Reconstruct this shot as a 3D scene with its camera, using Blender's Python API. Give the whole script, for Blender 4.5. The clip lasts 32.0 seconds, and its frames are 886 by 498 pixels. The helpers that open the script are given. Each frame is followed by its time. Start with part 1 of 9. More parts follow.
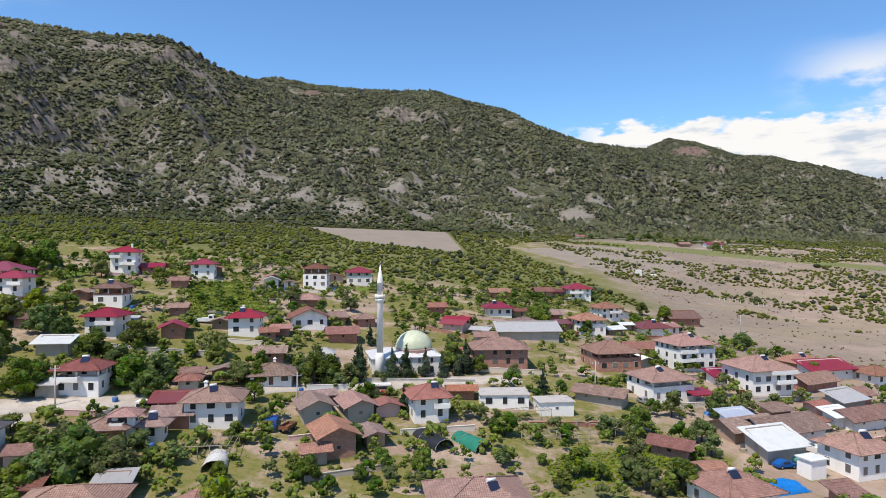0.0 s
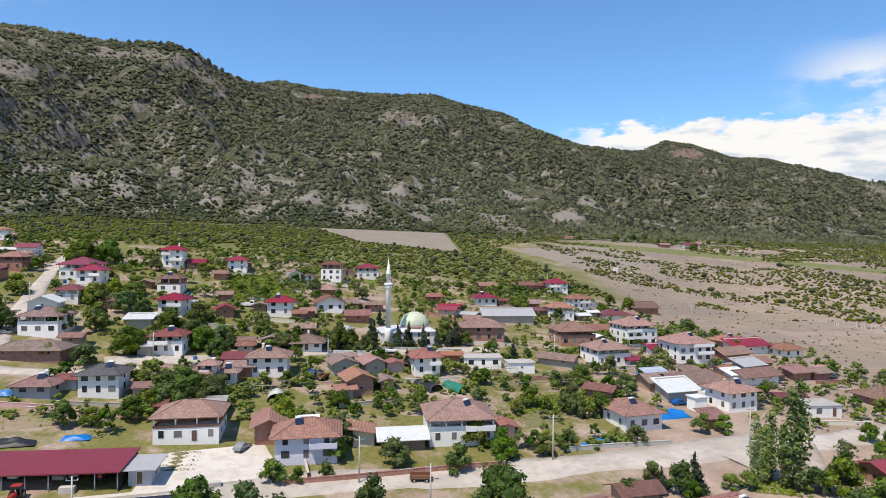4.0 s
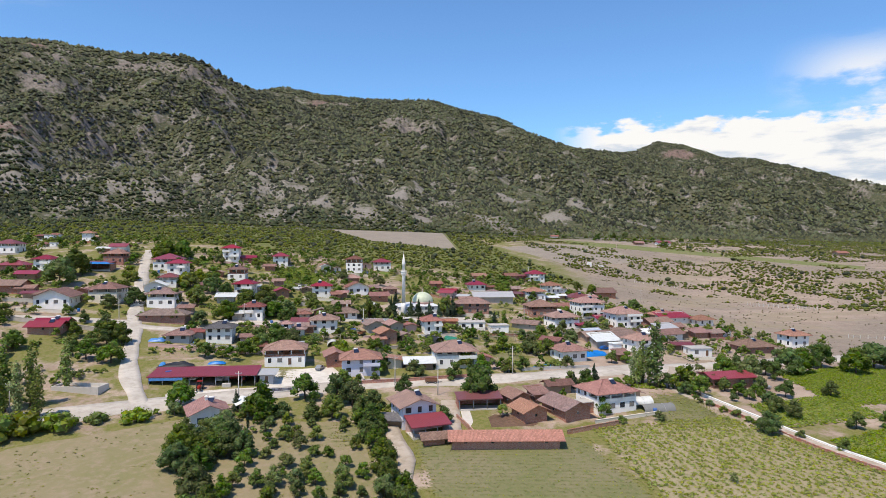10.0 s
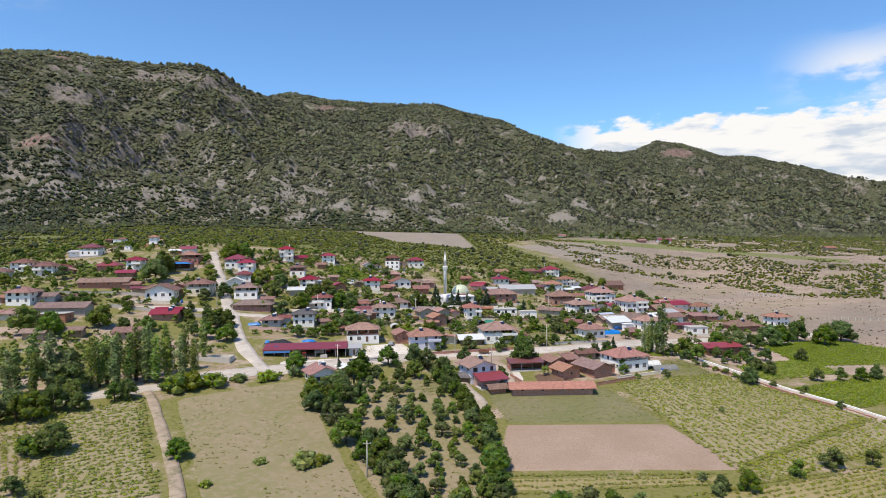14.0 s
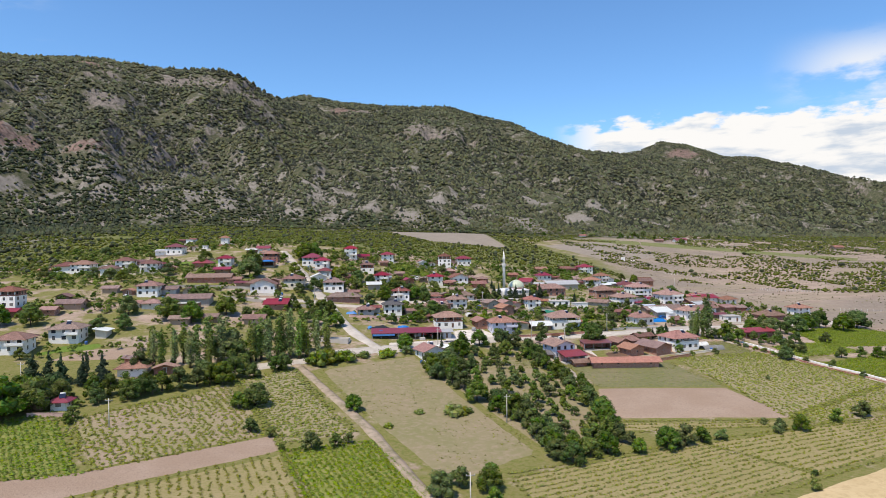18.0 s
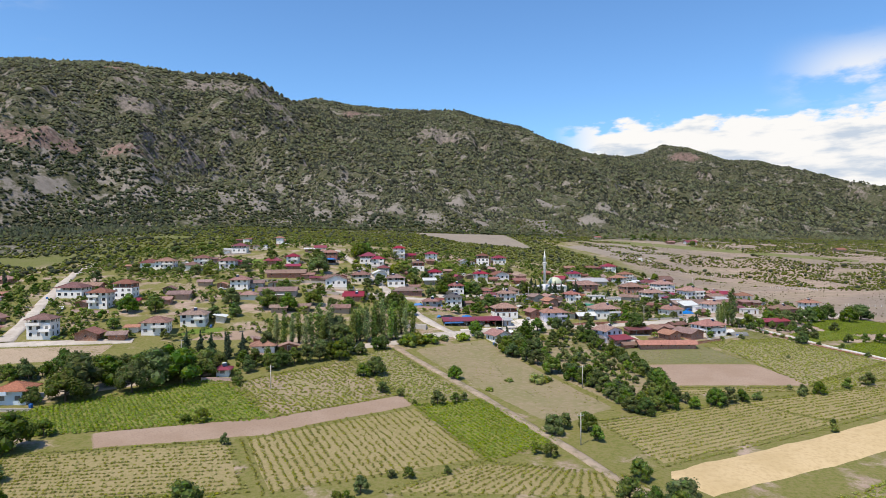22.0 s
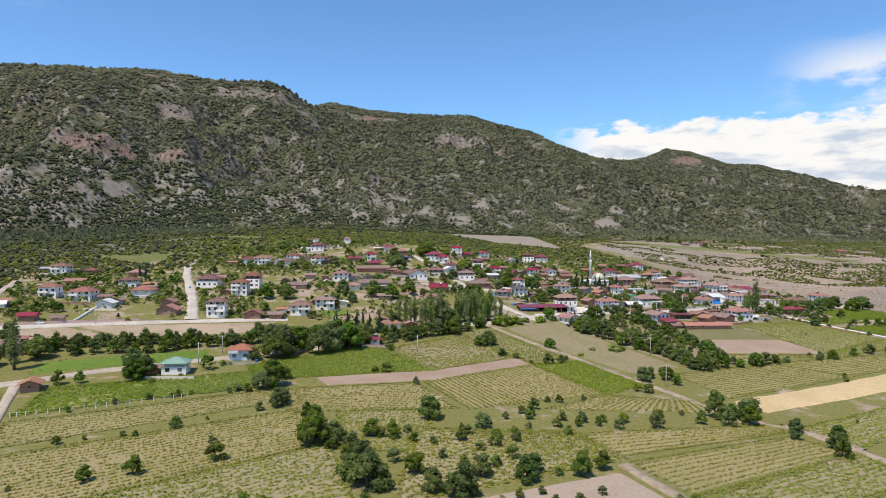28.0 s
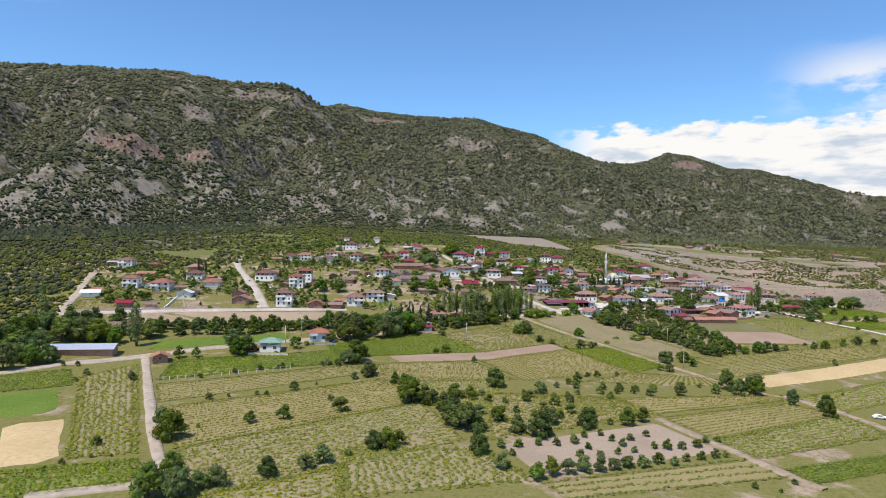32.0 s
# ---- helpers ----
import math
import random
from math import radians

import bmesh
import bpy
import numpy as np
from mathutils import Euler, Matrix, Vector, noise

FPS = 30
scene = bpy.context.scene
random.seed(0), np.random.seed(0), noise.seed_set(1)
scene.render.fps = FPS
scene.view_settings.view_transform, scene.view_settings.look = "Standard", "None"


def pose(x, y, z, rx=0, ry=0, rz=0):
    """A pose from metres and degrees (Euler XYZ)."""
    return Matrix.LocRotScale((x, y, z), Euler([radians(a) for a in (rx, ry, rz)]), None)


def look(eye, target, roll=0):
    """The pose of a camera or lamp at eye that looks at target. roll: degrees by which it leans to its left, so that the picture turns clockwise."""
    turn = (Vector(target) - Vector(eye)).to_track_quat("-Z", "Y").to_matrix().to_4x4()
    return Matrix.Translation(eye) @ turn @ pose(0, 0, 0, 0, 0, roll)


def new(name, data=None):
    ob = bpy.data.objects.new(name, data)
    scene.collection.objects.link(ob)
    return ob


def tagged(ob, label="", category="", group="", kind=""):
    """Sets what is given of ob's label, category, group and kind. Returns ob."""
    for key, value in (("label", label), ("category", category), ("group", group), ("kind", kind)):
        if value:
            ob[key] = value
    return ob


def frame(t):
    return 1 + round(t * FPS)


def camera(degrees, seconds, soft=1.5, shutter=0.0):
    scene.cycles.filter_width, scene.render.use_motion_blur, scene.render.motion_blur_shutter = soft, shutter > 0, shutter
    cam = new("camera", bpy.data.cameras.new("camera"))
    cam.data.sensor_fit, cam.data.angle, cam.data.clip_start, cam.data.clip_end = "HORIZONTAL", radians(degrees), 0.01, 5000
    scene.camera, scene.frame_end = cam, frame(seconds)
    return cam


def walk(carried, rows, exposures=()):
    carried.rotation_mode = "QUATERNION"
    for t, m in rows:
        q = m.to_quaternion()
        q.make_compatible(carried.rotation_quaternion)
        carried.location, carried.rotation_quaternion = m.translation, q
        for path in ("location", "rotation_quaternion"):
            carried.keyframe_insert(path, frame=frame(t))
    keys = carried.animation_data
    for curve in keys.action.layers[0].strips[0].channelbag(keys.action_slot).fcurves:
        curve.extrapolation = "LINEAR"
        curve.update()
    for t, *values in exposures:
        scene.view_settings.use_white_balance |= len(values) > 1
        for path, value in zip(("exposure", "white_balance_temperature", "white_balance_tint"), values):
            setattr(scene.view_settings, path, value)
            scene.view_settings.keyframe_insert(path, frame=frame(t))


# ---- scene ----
cam = camera(71.0, 32.0, soft=0.5)
PATH = [
    (0, (0.0, 0.0, 30.79), (-0.0, 99.99, 29.63), 0.28),
    (1, (0.41, -10.27, 30.82), (0.27, 89.72, 29.72), 0.34),
    (2, (0.88, -21.22, 30.86), (0.71, 78.77, 29.71), 0.35),
    (3, (1.4, -32.95, 30.89), (1.3, 67.04, 29.73), 0.39),
    (6, (2.65, -69.13, 30.97), (2.79, 30.86, 29.92), 0.47),
    (7, (3.11, -81.77, 30.82), (3.34, 18.22, 29.79), 0.43),
    (8, (3.26, -94.39, 30.66), (3.5, 5.6, 29.63), 0.35),
    (9, (2.51, -106.87, 30.51), (2.71, -6.88, 29.4), 0.24),
    (10, (0.99, -119.48, 30.38), (1.26, -19.49, 29.2), 0.11),
    (11, (-1.48, -131.94, 30.28), (-1.14, -31.95, 29.1), -0.02),
    (12, (-5.38, -144.19, 30.24), (-5.04, -44.2, 29.02), -0.22),
    (13, (-10.69, -156.03, 30.26), (-10.43, -56.04, 29.06), -0.42),
    (14, (-17.46, -167.11, 30.36), (-17.19, -67.12, 29.19), -0.54),
    (17, (-42.77, -198.15, 30.86), (-42.55, -98.16, 29.67), -0.57),
    (18, (-51.87, -208.36, 30.99), (-51.65, -108.37, 29.75), -0.56),
    (19, (-60.45, -218.68, 31.05), (-60.31, -118.69, 29.82), -0.43),
    (20, (-68.09, -229.15, 31.06), (-67.79, -129.16, 29.82), -0.33),
    (21, (-75.67, -239.89, 31.04), (-75.32, -139.9, 29.88), -0.29),
    (22, (-83.42, -250.79, 31.02), (-83.04, -150.8, 29.93), -0.28),
    (23, (-91.3, -261.81, 30.98), (-90.82, -161.82, 29.94), -0.27),
    (24, (-99.26, -272.8, 30.92), (-98.71, -172.81, 29.96), -0.26),
    (25, (-107.16, -283.74, 30.84), (-106.56, -183.75, 29.87), -0.23),
    (28, (-130.6, -316.22, 30.6), (-129.94, -216.23, 29.66), -0.03),
    (29, (-138.21, -326.9, 30.58), (-137.59, -226.91, 29.67), 0.01),
    (30, (-145.17, -337.5, 30.61), (-144.65, -237.51, 29.66), 0.07),
    (31, (-150.74, -348.04, 30.66), (-150.14, -248.05, 29.68), 0.34),
    (32, (-155.22, -358.59, 30.71), (-154.33, -258.6, 29.77), 0.70),
]
walk(cam, [(t, look(eye, target, roll)) for t, eye, target, roll in PATH])

# ---- world, sun, exposure ----
SUN_ELEV, SUN_AZ = radians(62), radians(-140)      # azimuth from +y, clockwise seen from above
sun_dir = Vector((math.sin(SUN_AZ) * math.cos(SUN_ELEV), math.cos(SUN_AZ) * math.cos(SUN_ELEV), math.sin(SUN_ELEV)))
sun_data = bpy.data.lights.new("sun", "SUN")
sun_data.energy, sun_data.angle, sun_data.color = 4.9, radians(0.6), (1.0, 0.905, 0.79)
sun = new("sun", sun_data)
sun.matrix_world = look(sun_dir * 500, (0, 0, 0))
scene.view_settings.exposure = 0.02
scene.view_settings.use_white_balance = True
scene.view_settings.white_balance_temperature = 6800

world = bpy.data.worlds.new("sky")
scene.world = world
world.use_nodes = True
wn, wl = world.node_tree.nodes, world.node_tree.links
wn.clear()


def wnode(kind, **values):
    n = wn.new(kind)
    for key, value in values.items():
        n.inputs[key].default_value = value
    return n


w_out = wn.new("ShaderNodeOutputWorld")
w_bg = wnode("ShaderNodeBackground", Strength=0.15)
w_sky = wn.new("ShaderNodeTexSky")
w_sky.sky_type, w_sky.sun_disc = "NISHITA", False
w_sky.sun_elevation, w_sky.sun_rotation = SUN_ELEV, SUN_AZ
w_sky.air_density, w_sky.dust_density, w_sky.ozone_density, w_sky.altitude = 1.0, 0.4, 1.6, 700
# a bank of cumulus low over the eastern skyline, thin cloud above it and a little in the west
w_co = wn.new("ShaderNodeTexCoord")
w_sep = wn.new("ShaderNodeSeparateXYZ")
wl.new(w_co.outputs["Generated"], w_sep.inputs[0])


def wmath(op, a, b=None, c=None, clamp=False):
    n = wn.new("ShaderNodeMath")
    n.operation, n.use_clamp = op, clamp
    for k, v in enumerate((a, b, c)):
        if v is None:
            continue
        if isinstance(v, (int, float)):
            n.inputs[k].default_value = v
        else:
            wl.new(v, n.inputs[k])
    return n.outputs[0]


def wramp(value, lo, hi):
    n = wn.new("ShaderNodeMapRange")
    n.interpolation_type = "SMOOTHSTEP"
    n.inputs["From Min"].default_value, n.inputs["From Max"].default_value = lo, hi
    wl.new(value, n.inputs["Value"])
    return n.outputs["Result"]


w_az = wmath("ARCTAN2", w_sep.outputs["X"], w_sep.outputs["Y"])
w_el = wmath("ARCSINE", w_sep.outputs["Z"])
w_vec = wn.new("ShaderNodeCombineXYZ")
wl.new(wmath("MULTIPLY", w_az, 9.0), w_vec.inputs[0])
wl.new(wmath("MULTIPLY", w_el, 22.0), w_vec.inputs[1])


def wnoise(scale, detail, rough, off):
    m = wn.new("ShaderNodeVectorMath")
    m.operation, m.inputs[1].default_value = "ADD", (off, off * 1.7, 0)
    wl.new(w_vec.outputs[0], m.inputs[0])
    n = wnode("ShaderNodeTexNoise", Scale=scale, Detail=detail, Roughness=rough)
    wl.new(m.outputs[0], n.inputs["Vector"])
    return n.outputs["Fac"]


w_lump = wnoise(0.9, 7.0, 0.55, 3.1)
w_fine = wnoise(0.45, 6.0, 0.6, 11.4)
# top edge of the bank: elevation in radians, uneven
w_puff = wnoise(2.6, 5.0, 0.5, 21.3)
w_top = wmath("ADD", wmath("ADD", wmath("MULTIPLY", w_lump, 0.11), wmath("MULTIPLY", w_puff, 0.075)), 0.088)
w_bank = wmath("MULTIPLY", wramp(wmath("SUBTRACT", w_top, w_el), -0.004, 0.012), wramp(w_az, 0.17, 0.26))
w_thin_a = wmath("MULTIPLY", wramp(w_fine, 0.4, 0.52), wmath("MULTIPLY", wramp(w_az, 0.47, 0.6), wmath("MULTIPLY", wramp(w_el, 0.17, 0.2), wramp(w_el, 0.285, 0.225))))
w_thin_b = wmath("MULTIPLY", wramp(w_fine, 0.48, 0.7), wmath("MULTIPLY", wramp(w_az, -0.52, -0.68), wramp(w_el, 0.42, 0.3)))
w_cover = wmath("ADD", w_bank, wmath("MULTIPLY", wmath("ADD", w_thin_a, w_thin_b), 0.8), clamp=True)
w_low = wn.new("ShaderNodeVectorMath")
w_low.operation, w_low.inputs[1].default_value = "MULTIPLY", (0.8, 1.2, 1)
wl.new(w_vec.outputs[0], w_low.inputs[0])
w_band = wnode("ShaderNodeTexNoise", Scale=1.5, Detail=5.0, Roughness=0.55)
wl.new(w_low.outputs[0], w_band.inputs["Vector"])
# bright tops, blue-grey undersides a little below the edge
w_under = wramp(wmath("SUBTRACT", w_top, w_el), 0.012, 0.05)
w_shade = wmath("ADD", wmath("MULTIPLY", w_band.outputs["Fac"], 0.8), wmath("SUBTRACT", 0.2, wmath("MULTIPLY", w_under, 0.1)))
w_colour = wn.new("ShaderNodeMix")
w_colour.data_type = "RGBA"
w_colour.inputs["A"].default_value, w_colour.inputs["B"].default_value = (3.7, 4.35, 5.3, 1), (6.3, 6.35, 6.45, 1)
wl.new(wramp(w_shade, 0.38, 0.56), w_colour.inputs["Factor"])
w_mix = wn.new("ShaderNodeMix")
w_mix.data_type = "RGBA"
wl.new(w_cover, w_mix.inputs["Factor"])
w_tint = wn.new("ShaderNodeMix")
w_tint.data_type, w_tint.blend_type = "RGBA", "MULTIPLY"
w_tint.inputs["Factor"].default_value, w_tint.inputs["B"].default_value = 1.0, (0.7, 1.03, 1.32, 1)
wl.new(w_sky.outputs[0], w_tint.inputs["A"])
wl.new(w_tint.outputs["Result"], w_mix.inputs["A"])
wl.new(w_colour.outputs["Result"], w_mix.inputs["B"])
wl.new(w_mix.outputs["Result"], w_bg.inputs["Color"])
wl.new(w_bg.outputs[0], w_out.inputs[0])

# ---- materials ----
class Nodes:
    """A short hand for the nodes of one material."""

    def __init__(self, name, rough=0.8, metal=0.0, spec=0.3):
        self.mat = bpy.data.materials.new(name)
        self.mat.use_nodes = True
        self.n, self.l = self.mat.node_tree.nodes, self.mat.node_tree.links
        self.n.clear()
        self.out = self.n.new("ShaderNodeOutputMaterial")
        self.bsdf = self.n.new("ShaderNodeBsdfPrincipled")
        self.l.new(self.bsdf.outputs[0], self.out.inputs[0])
        self.put(self.bsdf, Roughness=rough, Metallic=metal)
        self.bsdf.inputs["Specular IOR Level"].default_value = spec
        self.co = self.n.new("ShaderNodeNewGeometry").outputs["Position"]

    def put(self, node, **values):
        for key, value in values.items():
            self.to(node.inputs[key.replace("_", " ")], value)
        return node

    def to(self, socket, value):
        if isinstance(value, bpy.types.NodeSocket):
            self.l.new(value, socket)
        else:
            socket.default_value = value

    def local(self):
        self.co = self.n.new("ShaderNodeTexCoord").outputs["Object"]
        return self

    def noise(self, scale, detail=4.0, rough=0.55, co=None, stretch=None):
        n = self.n.new("ShaderNodeTexNoise")
        self.put(n, Scale=scale, Detail=detail, Roughness=rough)
        src = co or self.co
        if stretch:
            m = self.n.new("ShaderNodeMapping")
            m.inputs["Scale"].default_value = stretch
            self.l.new(src, m.inputs[0])
            src = m.outputs[0]
        self.l.new(src, n.inputs["Vector"])
        return n.outputs["Fac"]

    def voronoi(self, scale, what="Distance", co=None):
        n = self.n.new("ShaderNodeTexVoronoi")
        self.put(n, Scale=scale)
        self.l.new(co or self.co, n.inputs["Vector"])
        return n.outputs[what]

    def math(self, op, a, b=0.0, clamp=False):
        n = self.n.new("ShaderNodeMath")
        n.operation, n.use_clamp = op, clamp
        self.to(n.inputs[0], a)
        self.to(n.inputs[1], b)
        return n.outputs[0]

    def ramp(self, fac, lo, hi, a=0.0, b=1.0):
        n = self.n.new("ShaderNodeMapRange")
        n.interpolation_type = "SMOOTHSTEP"
        self.put(n, Value=fac, From_Min=lo, From_Max=hi, To_Min=a, To_Max=b)
        return n.outputs["Result"]

    def mix(self, fac, a, b, kind="MIX"):
        n = self.n.new("ShaderNodeMix")
        n.data_type, n.blend_type = "RGBA", kind
        for key, value in (("Factor", fac), ("A", a), ("B", b)):
            if isinstance(value, tuple) and len(value) == 3:
                value = (*value, 1)
            self.to(n.inputs[key], value)
        return n.outputs["Result"]

    def random(self):
        return self.n.new("ShaderNodeObjectInfo").outputs["Random"]

    def island(self):
        return self.n.new("ShaderNodeNewGeometry").outputs["Random Per Island"]

    def shift(self, colour, rnd, sat=0.15, val=0.3, hue=0.02):
        """Hue, strength and brightness moved about by a random value."""
        n = self.n.new("ShaderNodeHueSaturation")
        self.put(n, Hue=self.ramp(rnd, 0, 1, 0.5 - hue, 0.5 + hue), Color=colour)
        other = self.math("FRACT", self.math("MULTIPLY", rnd, 7.31))
        third = self.math("FRACT", self.math("MULTIPLY", rnd, 13.7))
        self.put(n, Saturation=self.ramp(other, 0, 1, 1 - sat, 1 + sat), Value=self.ramp(third, 0, 1, 1 - val, 1 + val))
        return n.outputs["Color"]

    def bump(self, height, strength=0.4, distance=0.1):
        n = self.n.new("ShaderNodeBump")
        self.put(n, Height=height, Strength=strength, Distance=distance)
        self.l.new(n.outputs[0], self.bsdf.inputs["Normal"])

    def done(self, colour, rough=None):
        if isinstance(colour, tuple):
            colour = (*colour[:3], 1)
        self.to(self.bsdf.inputs["Base Color"], colour)
        if rough is not None:
            self.to(self.bsdf.inputs["Roughness"], rough)
        return self.mat


def tone(c, k):
    return tuple(min(1.0, v * k) for v in c)


def plaster(name, c, dirt=0.25):
    m = Nodes(name, 0.85).local()
    stain = m.ramp(m.noise(0.6, 5, 0.6, stretch=(1, 1, 0.35)), 0.5, 0.75)
    grain = m.noise(6, 3)
    col = m.mix(m.math("MULTIPLY", stain, dirt), c, tone(c, 0.55))
    col = m.mix(m.math("MULTIPLY", m.ramp(grain, 0.4, 0.7), 0.12), col, tone(c, 0.8))
    m.bump(grain, 0.15, 0.02)
    return m.done(m.shift(col, m.random(), 0.08, 0.06, 0.006))


def brickwork(name, c):
    m = Nodes(name, 0.9).local()
    mp = m.n.new("ShaderNodeVectorMath")
    mp.operation = "DOT_PRODUCT"
    m.l.new(m.co, mp.inputs[0])
    mp.inputs[1].default_value = (1, 1, 0)
    sep = m.n.new("ShaderNodeSeparateXYZ")
    m.l.new(m.co, sep.inputs[0])
    cv = m.n.new("ShaderNodeCombineXYZ")
    m.l.new(mp.outputs["Value"], cv.inputs[0])
    m.l.new(sep.outputs["Z"], cv.inputs[1])
    b = m.n.new("ShaderNodeTexBrick")
    m.put(b, Vector=cv.outputs[0], Color1=(*tone(c, 1.15), 1), Color2=(*tone(c, 0.8), 1), Mortar=(0.42, 0.36, 0.32, 1), Scale=1.0,
          Mortar_Size=0.014, Brick_Width=0.3, Row_Height=0.2)
    col = m.mix(m.ramp(m.noise(0.8, 4), 0.4, 0.75, 0, 0.5), b.outputs["Color"], tone(c, 0.65))
    m.bump(b.outputs["Fac"], -0.4, 0.02)
    return m.done(m.shift(col, m.random(), 0.1, 0.1, 0.008))


def tiles(name, c, worn=0.5):
    """Clay tiles: courses down the slope, in a wavy profile, patched with newer and mossier ones."""
    m = Nodes(name, 0.85).local()
    sep = m.n.new("ShaderNodeSeparateXYZ")
    m.l.new(m.co, sep.inputs[0])
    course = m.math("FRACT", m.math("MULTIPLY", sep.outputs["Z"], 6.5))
    w1 = m.math("SINE", m.math("MULTIPLY", sep.outputs["X"], 21.0))
    w2 = m.math("SINE", m.math("MULTIPLY", sep.outputs["Y"], 21.0))
    patch = m.noise(0.55, 6, 0.65)
    cell = m.voronoi(3.2, "Color")
    cs = m.n.new("ShaderNodeSeparateColor")
    m.l.new(cell, cs.inputs[0])
    col = m.mix(m.ramp(patch, 0.35, 0.7, 0, worn), c, tone(c, 0.45))
    col = m.mix(m.ramp(cs.outputs[0], 0.55, 1.0, 0, 0.45), col, tone(c, 1.5))
    col = m.mix(m.ramp(cs.outputs[1], 0.6, 1.0, 0, 0.4), col, tone(c, 0.5))
    # each course is darker in a band along its foot
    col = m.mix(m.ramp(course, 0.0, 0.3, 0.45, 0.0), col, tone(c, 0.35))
    m.bump(m.math("ADD", m.math("ADD", w1, w2), course), 0.6, 0.05)
    return m.done(m.shift(col, m.random(), 0.18, 0.16, 0.012))


def sheet(name, c, rough=0.45, rib=18.0):
    """Painted, ribbed sheet metal."""
    m = Nodes(name, rough, 0.0, 0.5).local()
    sep = m.n.new("ShaderNodeSeparateXYZ")
    m.l.new(m.co, sep.inputs[0])
    ribs = m.math("SINE", m.math("MULTIPLY", sep.outputs["X"], rib))
    col = m.mix(m.ramp(m.noise(0.7, 5), 0.4, 0.8, 0, 0.35), c, tone(c, 0.6))
    m.bump(ribs, 0.35, 0.03)
    return m.done(m.shift(col, m.random(), 0.1, 0.12, 0.006))


def plain(name, c, rough=0.6, metal=0.0, var=0.25, scale=3.0):
    m = Nodes(name, rough, metal).local()
    col = m.mix(m.ramp(m.noise(scale, 4), 0.35, 0.7, 0, var), c, tone(c, 0.55))
    return m.done(m.shift(col, m.random(), 0.08, 0.08, 0.005))


def leaves(name, c, hue=0.03, val=0.35, apart=1.0):
    m = Nodes(name, 0.65, 0.0, 0.12)
    col = m.shift((*c, 1), m.island(), 0.15, val, hue)
    col = m.shift(col, m.random(), 0.15 * apart, 0.25 * apart, 0.02 * apart)
    m.bsdf.inputs["Subsurface Weight"].default_value = 0.0
    tr = m.n.new("ShaderNodeBsdfTranslucent")
    m.l.new(col, tr.inputs["Color"])
    mx = m.n.new("ShaderNodeMixShader")
    mx.inputs[0].default_value = 0.3
    m.l.new(m.bsdf.outputs[0], mx.inputs[1])
    m.l.new(tr.outputs[0], mx.inputs[2])
    m.l.new(mx.outputs[0], m.out.inputs[0])
    return m.done(col)


WALL = {
    "white": plaster("white_plaster", (0.8, 0.785, 0.75)), "cream": plaster("cream_plaster", (0.66, 0.6, 0.5)),
    "lilac": plaster("lilac_plaster", (0.62, 0.62, 0.71), 0.15), "grey": plaster("grey_plaster", (0.42, 0.43, 0.45)),
    "pink": plaster("pink_plaster", (0.62, 0.42, 0.38)), "blue": plaster("blue_plaster", (0.58, 0.66, 0.74)),
    "stone": plaster("rough_stone", (0.42, 0.38, 0.33), 0.6), "mud": plaster("mud_plaster", (0.4, 0.29, 0.21), 0.6),
    "brick": brickwork("hollow_brick", (0.36, 0.16, 0.105)), "wood": plain("weathered_boards", (0.24, 0.18, 0.13), 0.85, 0, 0.6, 5.0),
}
ROOF = {
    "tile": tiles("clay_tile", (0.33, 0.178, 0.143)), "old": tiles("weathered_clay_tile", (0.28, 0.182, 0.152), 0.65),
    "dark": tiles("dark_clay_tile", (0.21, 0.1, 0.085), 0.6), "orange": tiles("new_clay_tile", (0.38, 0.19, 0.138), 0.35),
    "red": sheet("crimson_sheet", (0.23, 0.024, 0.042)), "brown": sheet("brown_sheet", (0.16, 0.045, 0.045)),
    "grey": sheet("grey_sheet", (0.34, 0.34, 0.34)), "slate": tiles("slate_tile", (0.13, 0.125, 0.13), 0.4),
    "white": sheet("pale_sheet", (0.62, 0.64, 0.62)), "steel": sheet("blue_grey_sheet", (0.36, 0.41, 0.5)),
    "concrete": plaster("roof_concrete", (0.4, 0.38, 0.35), 0.6), "green": sheet("green_sheet", (0.2, 0.34, 0.25)),
}
M_FRAME = plain("window_frame_paint", (0.7, 0.7, 0.68), 0.5, 0, 0.1)
g = Nodes("window_glass", 0.1, 0.0, 0.6)
M_GLASS = g.done(g.mix(g.ramp(g.random(), 0.35, 0.9, 0.0, 1.0), (0.03, 0.034, 0.04), (0.2, 0.19, 0.18)))
M_DOOR = plain("door_paint", (0.16, 0.09, 0.06), 0.6)
M_CONC = plaster("concrete", (0.5, 0.47, 0.43), 0.5)
M_TANK = plain("tank_paint", (0.75, 0.75, 0.75), 0.4)
M_SOLAR = Nodes("solar_glass", 0.12, 0.0, 0.6).done((0.018, 0.022, 0.045))
M_STEEL = plain("galvanised_steel", (0.45, 0.45, 0.45), 0.45, 0.6)
# near black: dark machine parts, and shade painted on the machine shed's inner walls
M_DARK = plain("dark_parts_and_painted_shade", (0.03, 0.028, 0.026), 0.9)
M_BARK = plain("bark", (0.11, 0.085, 0.065), 0.95, 0, 0.5, 6.0)
M_POST = plain("weathered_post", (0.36, 0.31, 0.25), 0.85, 0, 0.4, 5.0)
M_TARP = plain("blue_tarpaulin", (0.04, 0.2, 0.5), 0.4, 0, 0.4, 1.5)
M_BLACK = plain("black_sheet_film", (0.025, 0.026, 0.03), 0.45, 0, 0.4, 1.0)
